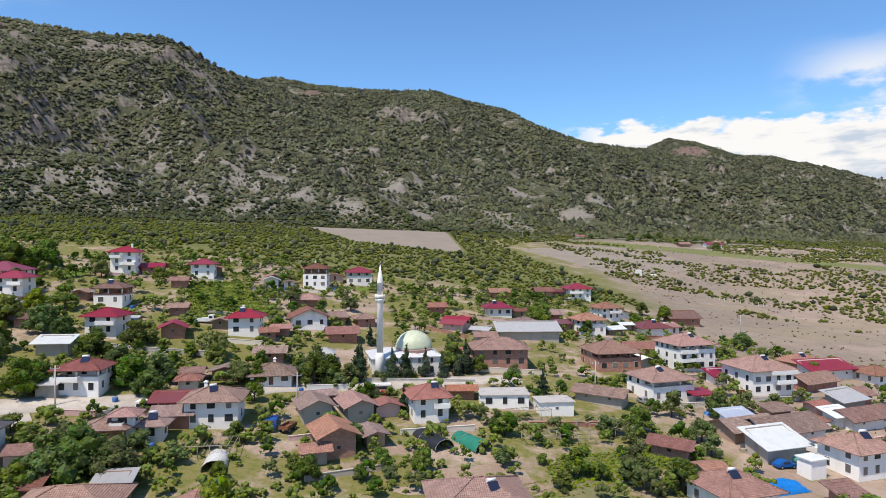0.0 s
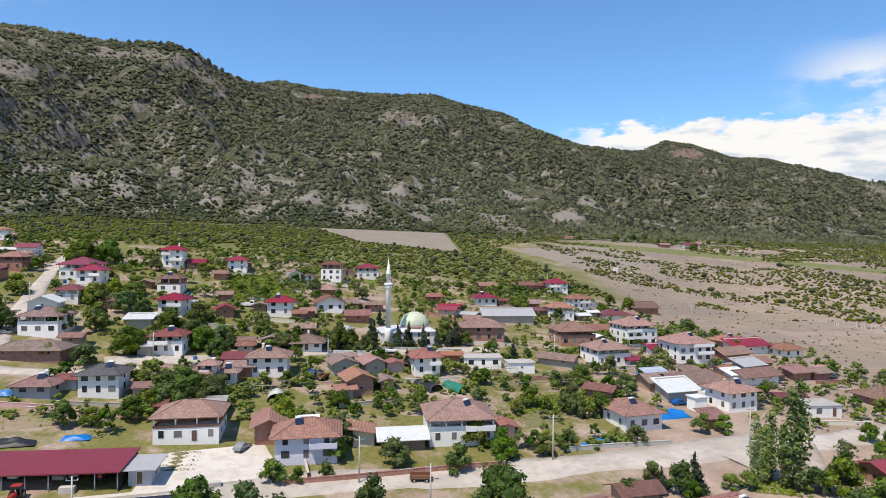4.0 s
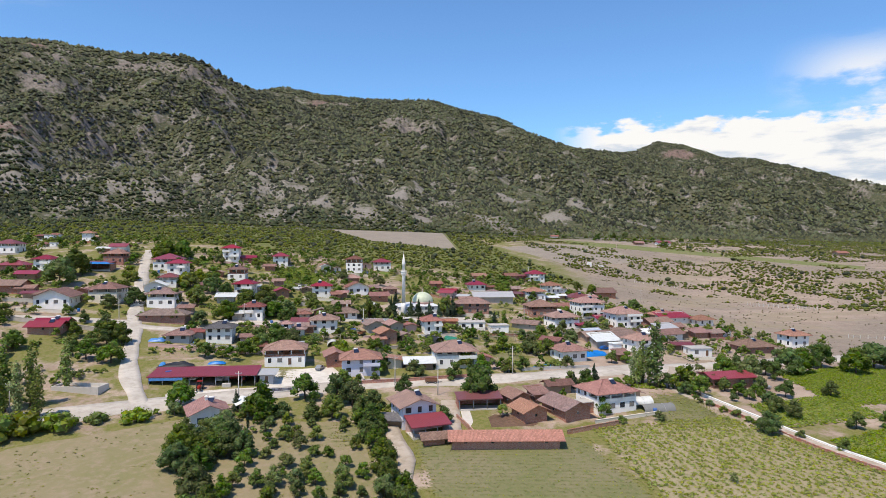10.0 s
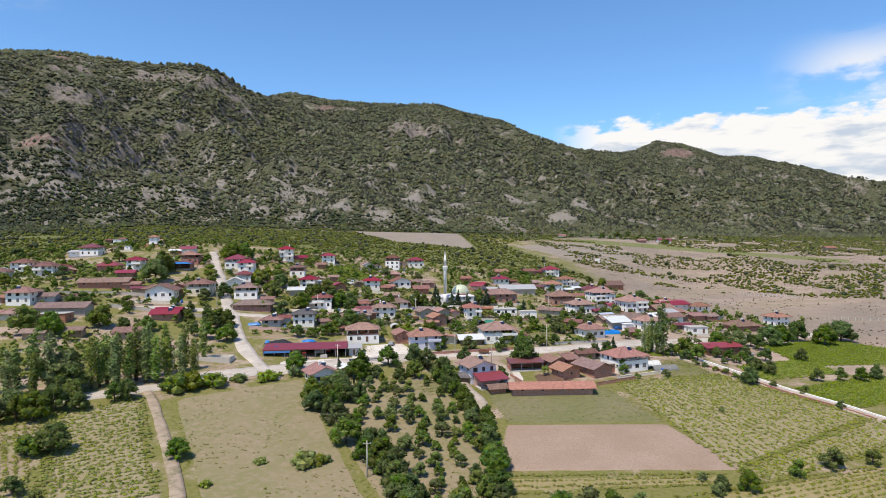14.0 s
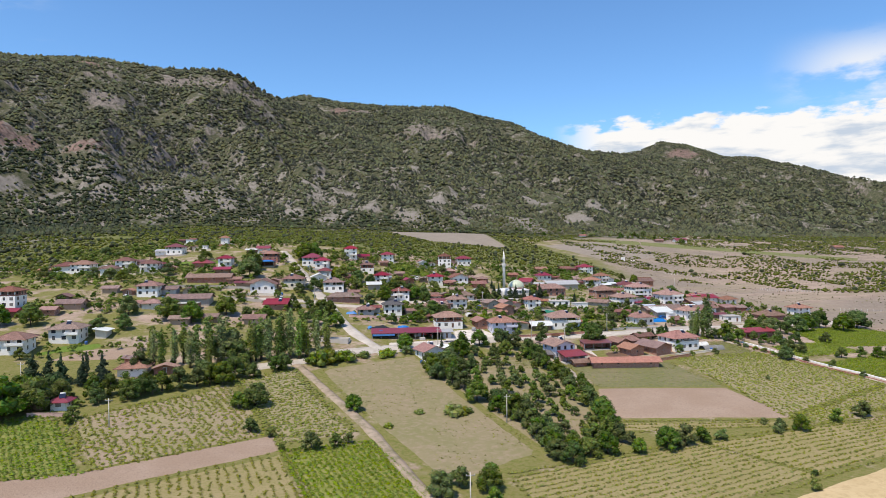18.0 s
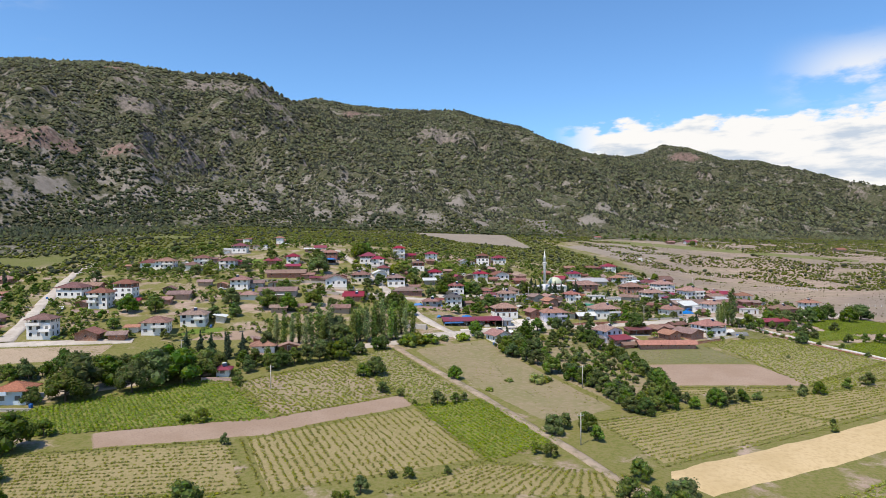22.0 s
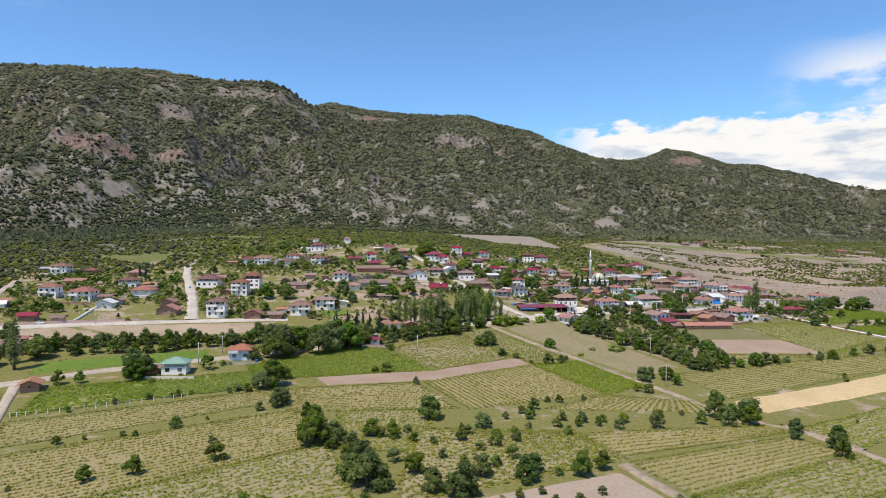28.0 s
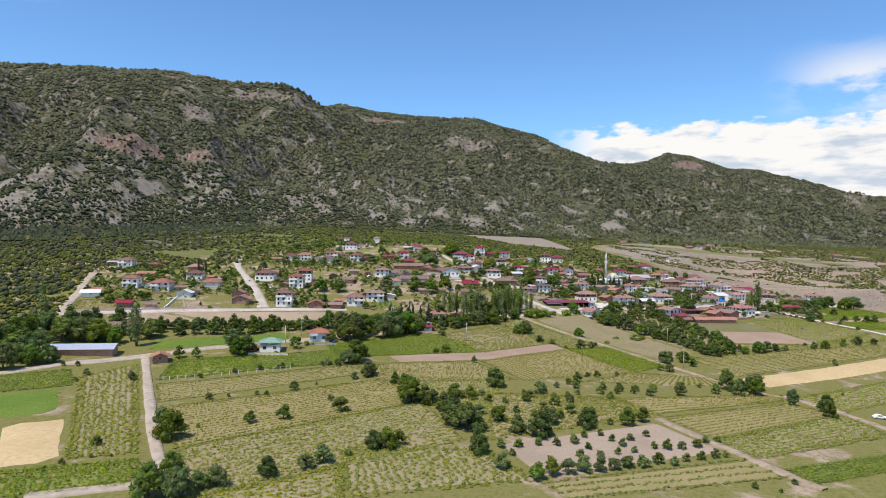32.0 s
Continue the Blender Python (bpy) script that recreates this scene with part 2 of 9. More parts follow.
M_LEAF = {
    "walnut": leaves("walnut_leaves", (0.093, 0.134, 0.03)), "fruit": leaves("fruit_leaves", (0.122, 0.162, 0.04)),
    "poplar": leaves("poplar_leaves", (0.185, 0.24, 0.074)), "willow": leaves("willow_leaves", (0.21, 0.28, 0.045)),
    "pine": leaves("pine_needles", (0.05, 0.075, 0.04), 0.02, 0.25), "lime": leaves("yellow_green_leaves", (0.165, 0.205, 0.036)),
    "olive": leaves("grey_green_leaves", (0.115, 0.138, 0.06)),
}

# ---- the lie of the land ----
SLOPE = [-2.54, 34.82, 5.08, 1.4, 0.72, -15.97, -4.29, -0.45, -0.29, -0.06, 0.74, 1.21, 0.41, 0.24, 0.09, -0.27, -0.02]
SWELL = [-5.6, -3.3, -0.7, -3.5, -0.9, 1.7, -3.2, -5.4, -0.0, -2.4, -2.7, 3.0, -4.3, 0.3, -3.1, -3.4, 6.0, 0.4, -5.5, -2.8, 4.0, 5.2, 0.0, -0.3, -11.3]
POWERS = [(i, j) for i in range(4) for j in range(5) if i + j <= 5]


def value_noise(x, y, seed=0):
    """Smooth noise on the unit lattice, -1 to 1, for arrays."""
    xi, yi = np.floor(x).astype(np.int64), np.floor(y).astype(np.int64)
    fx, fy = x - xi, y - yi
    fx, fy = fx * fx * (3 - 2 * fx), fy * fy * (3 - 2 * fy)

    def h(a, b):
        k = (a * 374761393 + b * 668265263 + seed * 974634777) & 0x7FFFFFFF
        k = ((k ^ (k >> 13)) * 1274126177) & 0x7FFFFFFF
        return ((k ^ (k >> 16)) & 0xFFFF) / 32767.5 - 1

    return (h(xi, yi) * (1 - fx) + h(xi + 1, yi) * fx) * (1 - fy) + (h(xi, yi + 1) * (1 - fx) + h(xi + 1, yi + 1) * fx) * fy


def fractal(x, y, octaves=4, seed=0, gain=0.5):
    total, amp = 0.0, 1.0
    for k in range(octaves):
        total = total + amp * value_noise(x * 2**k, y * 2**k, seed + k)
        amp *= gain
    return total


def valley(x, y):
    u, v = 1.5 * np.tanh(x / 600), 1.5 * np.tanh((y - 100) / 600)
    z = sum(c * u**i * v**j for c, (i, j) in zip(SLOPE, POWERS))
    spots = [(a, b) for b in (-120, -10, 100, 210, 320) for a in (-300, -180, -60, 60, 180)]
    return z + sum(c * np.exp(-((x - a) ** 2 + (y - b) ** 2) / 12800) for c, (a, b) in zip(SWELL, spots))


# crests from west to east: x, y, height; and the line along which the slopes begin
CREST_NEAR = [(-2600, 900, 390), (-1500, 980, 404), (-1150, 1010, 414), (-960, 1080, 424), (-820, 1150, 438), (-681, 1180, 424), (-550, 1200, 422), (-497, 1230, 412),
              (-476, 1280, 394), (-438, 1400, 398), (-330, 1330, 330), (-150, 1230, 250), (60, 1120, 165), (300, 1000, 80), (600, 950, 20), (3300, 950, 0)]
CREST_MIDDLE = [(-2600, 1900, 300), (-900, 1900, 420), (-640, 1900, 500), (-508, 1900, 530), (-377, 1850, 492), (-200, 1780, 462), (-22, 1728, 448), (71, 1700, 412),
                (179, 1700, 388), (304, 1750, 344), (403, 1800, 320), (543, 1950, 334), (671, 2100, 346), (900, 2200, 300), (1400, 2200, 120), (3300, 2200, 0)]
CREST_FAR = [(-2600, 3000, 100), (500, 3000, 330), (860, 3000, 470), (972, 3000, 487), (1081, 3000, 533), (1217, 3000, 515), (1362, 2900, 440), (1467, 2800, 424),
             (1576, 2600, 350), (1629, 2500, 288), (1712, 2400, 262), (1830, 2400, 262), (1950, 2400, 268), (2300, 2500, 230), (3300, 2600, 170)]
# bare rock faces and scree on the slopes: x, y, height, reach
RED_ROCK = [(-632, 580, 172, 44), (-596, 606, 165, 22), (-538, 646, 163, 30), (-764, 1052, 399, 34), (-800, 1040, 392, 24), (1073, 2698, 438, 80), (-344, 1684, 425, 46)]
GREY_ROCK = [(-600, 1100, 376, 40), (-545, 1110, 370, 46), (-505, 1120, 362, 30), (-457, 1131, 339, 36), (-621, 852, 282, 34), (-560, 940, 310, 26), (-690, 900, 300, 26), (-82, 1312, 285, 66),
             (-110, 1380, 310, 40), (-300, 1660, 415, 40), (-700, 1000, 360, 32), (-490, 760, 200, 18), (520, 1700, 260, 40), (-655, 420, 108, 18)]
SCREE = [(-288, 571, 60, 17), (-202, 615, 60, 17), (-97, 638, 65, 24), (-150, 664, 78, 18), (-109, 871, 153, 24), (-28, 673, 55, 22), (61, 696, 59, 26), (-255, 633, 72, 14), (163, 788, 64, 30),
         (240, 951, 92, 26), (315, 866, 56, 34), (-60, 740, 95, 20), (110, 860, 90, 24), (-190, 720, 100, 15), (-330, 600, 80, 13), (420, 780, 40, 30), (10, 760, 85, 18), (-120, 780, 118, 18)]
FOOT = [(-2600, 60), (-800, 240), (-600, 330), (-362, 490), (-100, 560), (100, 630), (400, 750), (800, 850), (1500, 950), (3300, 1000)]


def along(line, x, n):
    return np.interp(x, [p[0] for p in line], [p[n] for p in line])


def ground(x, y):
    """Height of the land, for numbers or arrays."""
    x, y = np.asarray(x, float), np.asarray(y, float)
    z0 = valley(x, y)
    z = z0
    if np.max(y) < 40 or (np.max(y) < 330 and np.min(x) > -300):
        return z
    foot = along(FOOT, x, 1) + 30 * fractal(x / 160, y * 0 + 3, 3, 5)
    for k, (crest, off, curve) in enumerate(((CREST_NEAR, 0, 1.12), (CREST_MIDDLE, 90, 1.2), (CREST_FAR, 250, 1.3))):
        yc, zc = along(crest, x, 1), along(crest, x, 2)
        u = (y - foot - off) / np.maximum(yc - foot - off, 60)
        rise = np.clip(u, 0, 1) ** curve
        fall = np.clip(u - 1, 0, 4)
        bend = 40 * fractal(x / 260, y / 260, 2, 33 + k)
        gully = 1 - np.abs(fractal((x + bend) / 210 + 0.35 * y / 210, y / 520, 4, 20 + 9 * k))
        rill = 1 - np.abs(fractal((x - bend) / 78 - 0.2 * y / 78, y / 260, 3, 80 + k))
        body = np.clip(u * 3, 0, 1) * np.clip((1 - u) * 3, 0, 1)
        rough = ((gully - 0.6) * 66 + (rill - 0.6) * 20) * body + 8 * fractal(x / 45, y / 45, 4, 50 + k) * np.clip(u * 5, 0, 1) * np.clip(0.25 + (1 - u) * 4, 0, 1)
        z = np.maximum(z, np.where(u > 0, z0 + (zc - z0) * rise + rough * np.clip(zc / 300, 0, 1) - fall * 160, -999))
    if np.max(y) > 380:
        crags = 5.5 * np.abs(fractal(x / 17, y / 26, 3, 130)) + 4.0 * np.round(2.2 * value_noise(x / 24, y / 13, 131)) / 2.2
        near = sum(np.exp(-((x - a) ** 2 + (y - b) ** 2) / (r * r)) for a, b, c, r in RED_ROCK + GREY_ROCK)
        z = z + np.minimum(near, 1) * crags
    return z


def gz(x, y):
    return float(ground(x, y))


def mesh_from(name, verts, faces, mats, smooth=True, index=None):
    """A mesh from arrays of corners and of triangles or quads."""
    me = bpy.data.meshes.new(name)
    verts, faces = np.asarray(verts, np.float32), np.asarray(faces, np.int32)
    n, k = faces.shape
    me.vertices.add(len(verts))
    me.vertices.foreach_set("co", verts.ravel())
    me.loops.add(n * k)
    me.loops.foreach_set("vertex_index", faces.ravel())
    me.polygons.add(n)
    me.polygons.foreach_set("loop_start", np.arange(n, dtype=np.int32) * k)
    me.polygons.foreach_set("use_smooth", np.full(n, smooth))
    for m in mats:
        me.materials.append(m)
    if index is not None:
        me.polygons.foreach_set("material_index", np.asarray(index, np.int32))
    me.update(calc_edges=True)
    me.validate()
    return me


def grid_faces(nx, ny):
    i, j = np.meshgrid(np.arange(nx - 1), np.arange(ny - 1))
    a = (j * nx + i).ravel()
    return np.stack([a, a + 1, a + 1 + nx, a + nx], 1)


def steps(*stops):
    """Coordinates from stop to stop: (from, to, step)."""
    return np.unique(np.concatenate([np.arange(a, b + 1e-6, s) for a, b, s in stops]).round(3))


# the land's own surface: dry grass and earth in the valley, scree, rock and scrub on the slopes
g = Nodes("land", 0.95, 0.0, 0.1)
sep = g.n.new("ShaderNodeSeparateXYZ")
g.l.new(g.co, sep.inputs[0])
n_big, n_mid, n_fine = g.noise(0.012, 5, 0.6), g.noise(0.09, 5, 0.6), g.noise(0.9, 4, 0.65)
dry = g.mix(g.ramp(n_mid, 0.35, 0.65), (0.305, 0.228, 0.175), (0.405, 0.315, 0.25))
grass = g.mix(g.ramp(n_fine, 0.3, 0.7), (0.13, 0.14, 0.034), (0.215, 0.193, 0.075))
east = g.ramp(g.math("SUBTRACT", sep.outputs["X"], g.math("MULTIPLY", sep.outputs["Y"], 0.25)), 0, 45, 0, 0.16)
east = g.math("MULTIPLY", east, g.ramp(sep.outputs["Y"], 10, 90))
vale = g.mix(g.ramp(g.math("ADD", g.math("ADD", g.noise(0.06, 8, 0.7), east), g.ramp(sep.outputs["Y"], 70, -30, -0.015, -0.09)), 0.45, 0.58), grass, dry)
vale = g.mix(g.ramp(n_fine, 0.45, 0.75, 0, 0.3), vale, (0.13, 0.1, 0.065))
belt = g.math("MAXIMUM", g.ramp(g.math("ADD", sep.outputs["X"], g.math("MULTIPLY", sep.outputs["Y"], 0.36)), 232, 196), g.math("MULTIPLY", g.ramp(sep.outputs["Y"], 520, 560), g.ramp(sep.outputs["X"], 140, 100)))
belt = g.math("MULTIPLY", g.ramp(g.math("ADD", g.math("ADD", sep.outputs["Y"], g.math("MULTIPLY", g.math("MAXIMUM", g.math("SUBTRACT", -200.0, sep.outputs["X"]), 0.0), 0.75)), g.math("MULTIPLY", n_mid, 40)), 295, 325), belt)
herb = g.mix(g.ramp(n_fine, 0.35, 0.65), (0.105, 0.122, 0.036), (0.155, 0.162, 0.056))
stony = g.mix(g.ramp(g.noise(0.35, 5, 0.7), 0.35, 0.7), (0.19, 0.158, 0.126), (0.25, 0.21, 0.17))
vale = g.mix(g.math("MULTIPLY", g.ramp(g.noise(0.011, 5, 0.6), 0.4, 0.6, 0.25, 1.0), g.math("MULTIPLY", g.ramp(sep.outputs["Y"], 60, 130), g.ramp(sep.outputs["X"], 60, 110, 0.0, 0.85))), vale, stony)
streaks = g.noise(0.05, 5, 0.6, stretch=(0.3, 1.1, 1))
vale = g.mix(g.math("MULTIPLY", g.ramp(streaks, 0.47, 0.62), g.math("MULTIPLY", g.ramp(sep.outputs["Y"], 60, 130), g.ramp(sep.outputs["X"], 60, 110, 0.0, 0.75))), vale, (0.268, 0.222, 0.152))
vale = g.mix(g.math("MULTIPLY", belt, 0.9), vale, herb)


def spots(rows, warp):
    """How near a place is to the nearest of the rows, in their reach: 0 in the middle, 1 at the rim."""
    low = 9.0
    for a, b, c, r in rows:
        d = g.n.new("ShaderNodeVectorMath")
        d.operation = "DISTANCE"
        g.l.new(g.co, d.inputs[0])
        d.inputs[1].default_value = (a, b, c)
        low = g.math("MINIMUM", low, g.math("MULTIPLY", d.outputs["Value"], 1.0 / r))
    return g.math("ADD", low, g.math("MULTIPLY", g.math("SUBTRACT", warp, 0.5), 2.6))


n_patch, n_stone = g.noise(0.035, 6, 0.65), g.noise(0.16, 7, 0.72)
scree = g.mix(g.ramp(n_stone, 0.3, 0.7), (0.168, 0.152, 0.131), (0.245, 0.221, 0.191))
under = g.mix(g.ramp(n_fine, 0.3, 0.7), (0.064, 0.066, 0.038), (0.115, 0.108, 0.066))
thicket = g.ramp(g.noise(0.2, 4, 0.6), 0.44, 0.58)
green_side = g.ramp(g.math("SUBTRACT", sep.outputs["Y"], g.math("MULTIPLY", sep.outputs["X"], 0.8)), 930, 760, 0.0, 0.1)
bare = g.math("SUBTRACT", g.math("ADD", n_patch, g.math("MULTIPLY", g.math("SUBTRACT", n_stone, 0.5), 0.5)), g.math("ADD", green_side, g.ramp(sep.outputs["Z"], 60, 190, -0.085, 0.04)))
slope = g.mix(g.ramp(bare, 0.45, 0.62), g.mix(g.math("MULTIPLY", thicket, 0.75), under, (0.046, 0.056, 0.027)), scree)
geo = g.n.new("ShaderNodeNewGeometry")
nz = g.n.new("ShaderNodeSeparateXYZ")
g.l.new(geo.outputs["True Normal"], nz.inputs[0])
cracks = g.noise(0.11, 8, 0.75, stretch=(1.6, 1.6, 0.5))
rock = g.mix(g.ramp(cracks, 0.38, 0.62), (0.105, 0.093, 0.08), (0.235, 0.2, 0.172))
red = g.mix(g.ramp(cracks, 0.38, 0.62), (0.1, 0.07, 0.058), (0.235, 0.165, 0.138))
slope = g.mix(g.ramp(g.math("ADD", nz.outputs["Z"], g.math("MULTIPLY", g.math("SUBTRACT", n_mid, 0.5), 0.3)), 0.5, 0.62), rock, slope)
slope = g.mix(g.ramp(spots(SCREE, n_stone), 0.95, 0.6), slope, scree)
slope = g.mix(g.ramp(spots(GREY_ROCK, n_stone), 1.0, 0.7), slope, rock)
slope = g.mix(g.ramp(spots(RED_ROCK, n_stone), 1.0, 0.7), slope, red)
west_slope = g.math("MULTIPLY", g.ramp(sep.outputs["X"], -330, -420), g.ramp(g.math("ADD", g.math("ADD", sep.outputs["Y"], g.math("MULTIPLY", sep.outputs["X"], -0.45)), g.math("MULTIPLY", n_mid, 60)), 400, 440))
high = g.ramp(g.math("ADD", g.math("SUBTRACT", sep.outputs["Y"], g.math("MULTIPLY", sep.outputs["X"], 0.22)), g.math("MULTIPLY", g.math("SUBTRACT", n_big, 0.5), 160)), 540, 590)
g.bump(g.math("ADD", n_fine, g.math("MULTIPLY", g.math("ADD", n_mid, cracks), 0.9)), 0.5, 0.7)
M_LAND = g.done(g.mix(g.math("MAXIMUM", high, west_slope), vale, slope))

gx = steps((-2600, -1400, 40), (-1400, -440, 8), (-440, 440, 6), (440, 1800, 14), (1800, 3300, 40))
gy = steps((-900, -420, 20), (-420, 560, 6), (560, 1400, 8), (1400, 1960, 14), (1960, 3300, 24))
GX, GY = np.meshgrid(gx, gy)
GZ = ground(GX, GY)
land = new("ground", mesh_from("ground", np.stack([GX.ravel(), GY.ravel(), GZ.ravel()], 1), grid_faces(len(gx), len(gy)), [M_LAND]))
tagged(land, "dry valley floor rising to scrub-covered rocky mountains", "ground", kind="structure")

# ---- builders ----
BUSY, HOMES, PLOTS = [], [], []        # round spots already taken; houses: x, y, radius; and with sizes and turn


def box(bm, x0, y0, z0, x1, y1, z1, mat=0):
    v = [bm.verts.new(p) for p in ((x0, y0, z0), (x1, y0, z0), (x1, y1, z0), (x0, y1, z0), (x0, y0, z1), (x1, y0, z1), (x1, y1, z1), (x0, y1, z1))]
    for q in ((3, 2, 1, 0), (4, 5, 6, 7), (0, 1, 5, 4), (1, 2, 6, 5), (2, 3, 7, 6), (3, 0, 4, 7)):
        bm.faces.new([v[k] for k in q]).material_index = mat


def tube(bm, a, b, r0, r1=None, n=8, mat=0):
    """A tapered round bar from a to b."""
    a, b = Vector(a), Vector(b)
    r1 = r0 if r1 is None else r1
    q = (b - a).to_track_quat("Z", "Y")
    rings = []
    for p, r in ((a, r0), (b, r1)):
        rings.append([bm.verts.new(p + q @ Vector((r * math.cos(6.2832 * k / n), r * math.sin(6.2832 * k / n), 0))) for k in range(n)])
    for k in range(n):
        f = bm.faces.new((rings[0][k], rings[0][(k + 1) % n], rings[1][(k + 1) % n], rings[1][k]))
        f.material_index, f.smooth = mat, True
    bm.faces.new(rings[0][::-1]).material_index = mat
    bm.faces.new(rings[1]).material_index = mat


def spin(bm, profile, n=20, mat=0, cx=0.0, cy=0.0):
    """A turned solid from (radius, height) pairs."""
    rings = [[bm.verts.new((cx + r * math.cos(6.2832 * k / n), cy + r * math.sin(6.2832 * k / n), z)) for k in range(n)] for r, z in profile]
    for a, b in zip(rings, rings[1:]):
        for k in range(n):
            f = bm.faces.new((a[k], a[(k + 1) % n], b[(k + 1) % n], b[k]))
            f.material_index, f.smooth = mat, True
    bm.faces.new(rings[0][::-1])
    bm.faces.new(rings[-1])


def data(name, bm, *mats):
    me = bpy.data.meshes.new(name)
    bm.to_mesh(me)
    bm.free()
    for m in mats:
        me.materials.append(m)
    return me


def part(name, bm, material, parent, label=""):
    """One mesh under a thing or under a part."""
    mats = material if isinstance(material, (tuple, list)) else (material,)
    ob = new(name, bm if isinstance(bm, bpy.types.Mesh) else data(name, bm, *mats))
    ob.parent = parent
    return tagged(ob, label)


def thing(name, x, y, rot=0.0, z=None, label="", category="", group=""):
    ob = new(name)
    ob.matrix_basis = pose(x, y, gz(x, y) if z is None else z, 0, 0, rot)
    ob.empty_display_size = 0.5
    return tagged(ob, label, category, group)


def slab_roof(bm, rings, thick=0.16):
    """A roof shell from planar faces given as corner lists, with a fascia of some thickness below."""
    for ring in rings:
        top = [bm.verts.new(p) for p in ring]
        low = [bm.verts.new((p[0], p[1], p[2] - thick)) for p in ring]
        bm.faces.new(top)
        bm.faces.new(low[::-1])
        for k in range(len(ring)):
            bm.faces.new((top[k], low[k], low[(k + 1) % len(ring)], top[(k + 1) % len(ring)]))


def roof_mesh(kind, w, d, z, pitch, over):
    bm = bmesh.new()
    X, Y = w / 2 + over, d / 2 + over
    drop = over * pitch
    e = z - drop
    if kind == "hip":
        if w >= d:
            h, r = Y * pitch, X - Y
            a, b = (-r, 0, e + h), (r, 0, e + h)
            rings = [[(-X, -Y, e), (X, -Y, e), b, a], [(X, Y, e), (-X, Y, e), a, b], [(X, -Y, e), (X, Y, e), b], [(-X, Y, e), (-X, -Y, e), a]]
        else:
            h, r = X * pitch, Y - X
            a, b = (0, -r, e + h), (0, r, e + h)
            rings = [[(-X, -Y, e), (X, -Y, e), a], [(X, Y, e), (-X, Y, e), b], [(X, -Y, e), (X, Y, e), b, a], [(-X, Y, e), (-X, -Y, e), a, b]]
    elif kind == "gable":       # ridge along x
        h = Y * pitch
        rings = [[(-X, -Y, e), (X, -Y, e), (X, 0, e + h), (-X, 0, e + h)], [(X, Y, e), (-X, Y, e), (-X, 0, e + h), (X, 0, e + h)]]
    elif kind == "front":       # ridge along y, gable to the front
        h = X * pitch
        rings = [[(-X, -Y, e), (0, -Y, e + h), (0, Y, e + h), (-X, Y, e)], [(0, -Y, e + h), (X, -Y, e), (X, Y, e), (0, Y, e + h)]]
    elif kind == "shed":        # falls to the front
        rings = [[(-X, -Y, z + 0.05), (X, -Y, z + 0.05), (X, Y, z + 0.05 + d * pitch), (-X, Y, z + 0.05 + d * pitch)]]
    else:
        rings = [[(-X, -Y, z + 0.2), (X, -Y, z + 0.2), (X, Y, z + 0.2), (-X, Y, z + 0.2)]]
    slab_roof(bm, rings, 0.2 if kind == "flat" else 0.14)
    if kind == "hip":           # hip and ridge caps
        ridge = [(a, b)] + [((sx * X, sy * Y, e), (a if (sx < 0 if w >= d else sy < 0) else b)) for sx in (-1, 1) for sy in (-1, 1)]
        for p, q in ridge:
            if (Vector(p) - Vector(q)).length > 0.3:
                tube(bm, p, q, 0.13, 0.13, 5)
    return bm


def window_mesh(name, w, h):
    """Frame with two recessed dark panes, in one body; the middle of the wall's face is the origin, the street is -y."""
    bm = bmesh.new()
    xs, zs = (-w / 2, 0.0, w / 2), (-h / 2, h / 2)
    front = [[bm.verts.new((x, -0.06, z)) for x in xs] for z in zs]
    back = [[bm.verts.new((x, 0.06, z)) for x in xs] for z in zs]
    panes = [bm.faces.new((front[0][k], front[0][k + 1], front[1][k + 1], front[1][k])) for k in (0, 1)]
    for k in (0, 1):
        bm.faces.new((back[0][k + 1], back[0][k], back[1][k], back[1][k + 1]))
        bm.faces.new((front[0][k + 1], front[0][k], back[0][k], back[0][k + 1]))
        bm.faces.new((front[1][k], front[1][k + 1], back[1][k + 1], back[1][k]))
    bm.faces.new((front[0][0], front[1][0], back[1][0], back[0][0]))
    bm.faces.new((front[1][2], front[0][2], back[0][2], back[1][2]))
    bmesh.ops.inset_individual(bm, faces=panes, thickness=0.07, depth=-0.05)
    for f in panes:
        f.material_index = 1
    return data(name, bm, M_FRAME, M_GLASS)


WIN = {"wide": window_mesh("window", 1.5, 1.35), "tall": window_mesh("window", 1.0, 1.45), "small": window_mesh("window", 0.7, 0.6)}


def door_mesh():
    bm = bmesh.new()
    box(bm, -0.55, -0.05, 0, 0.55, 0.05, 2.15, 1)
    box(bm, -0.47, -0.075, 0.03, 0.47, 0, 2.07)
    box(bm, -0.34, -0.095, 1.1, 0.34, 0, 1.85)
    box(bm, -0.34, -0.095, 0.25, 0.34, 0, 0.95)
    return data("door", bm, M_DOOR, M_FRAME)


DOOR = door_mesh()


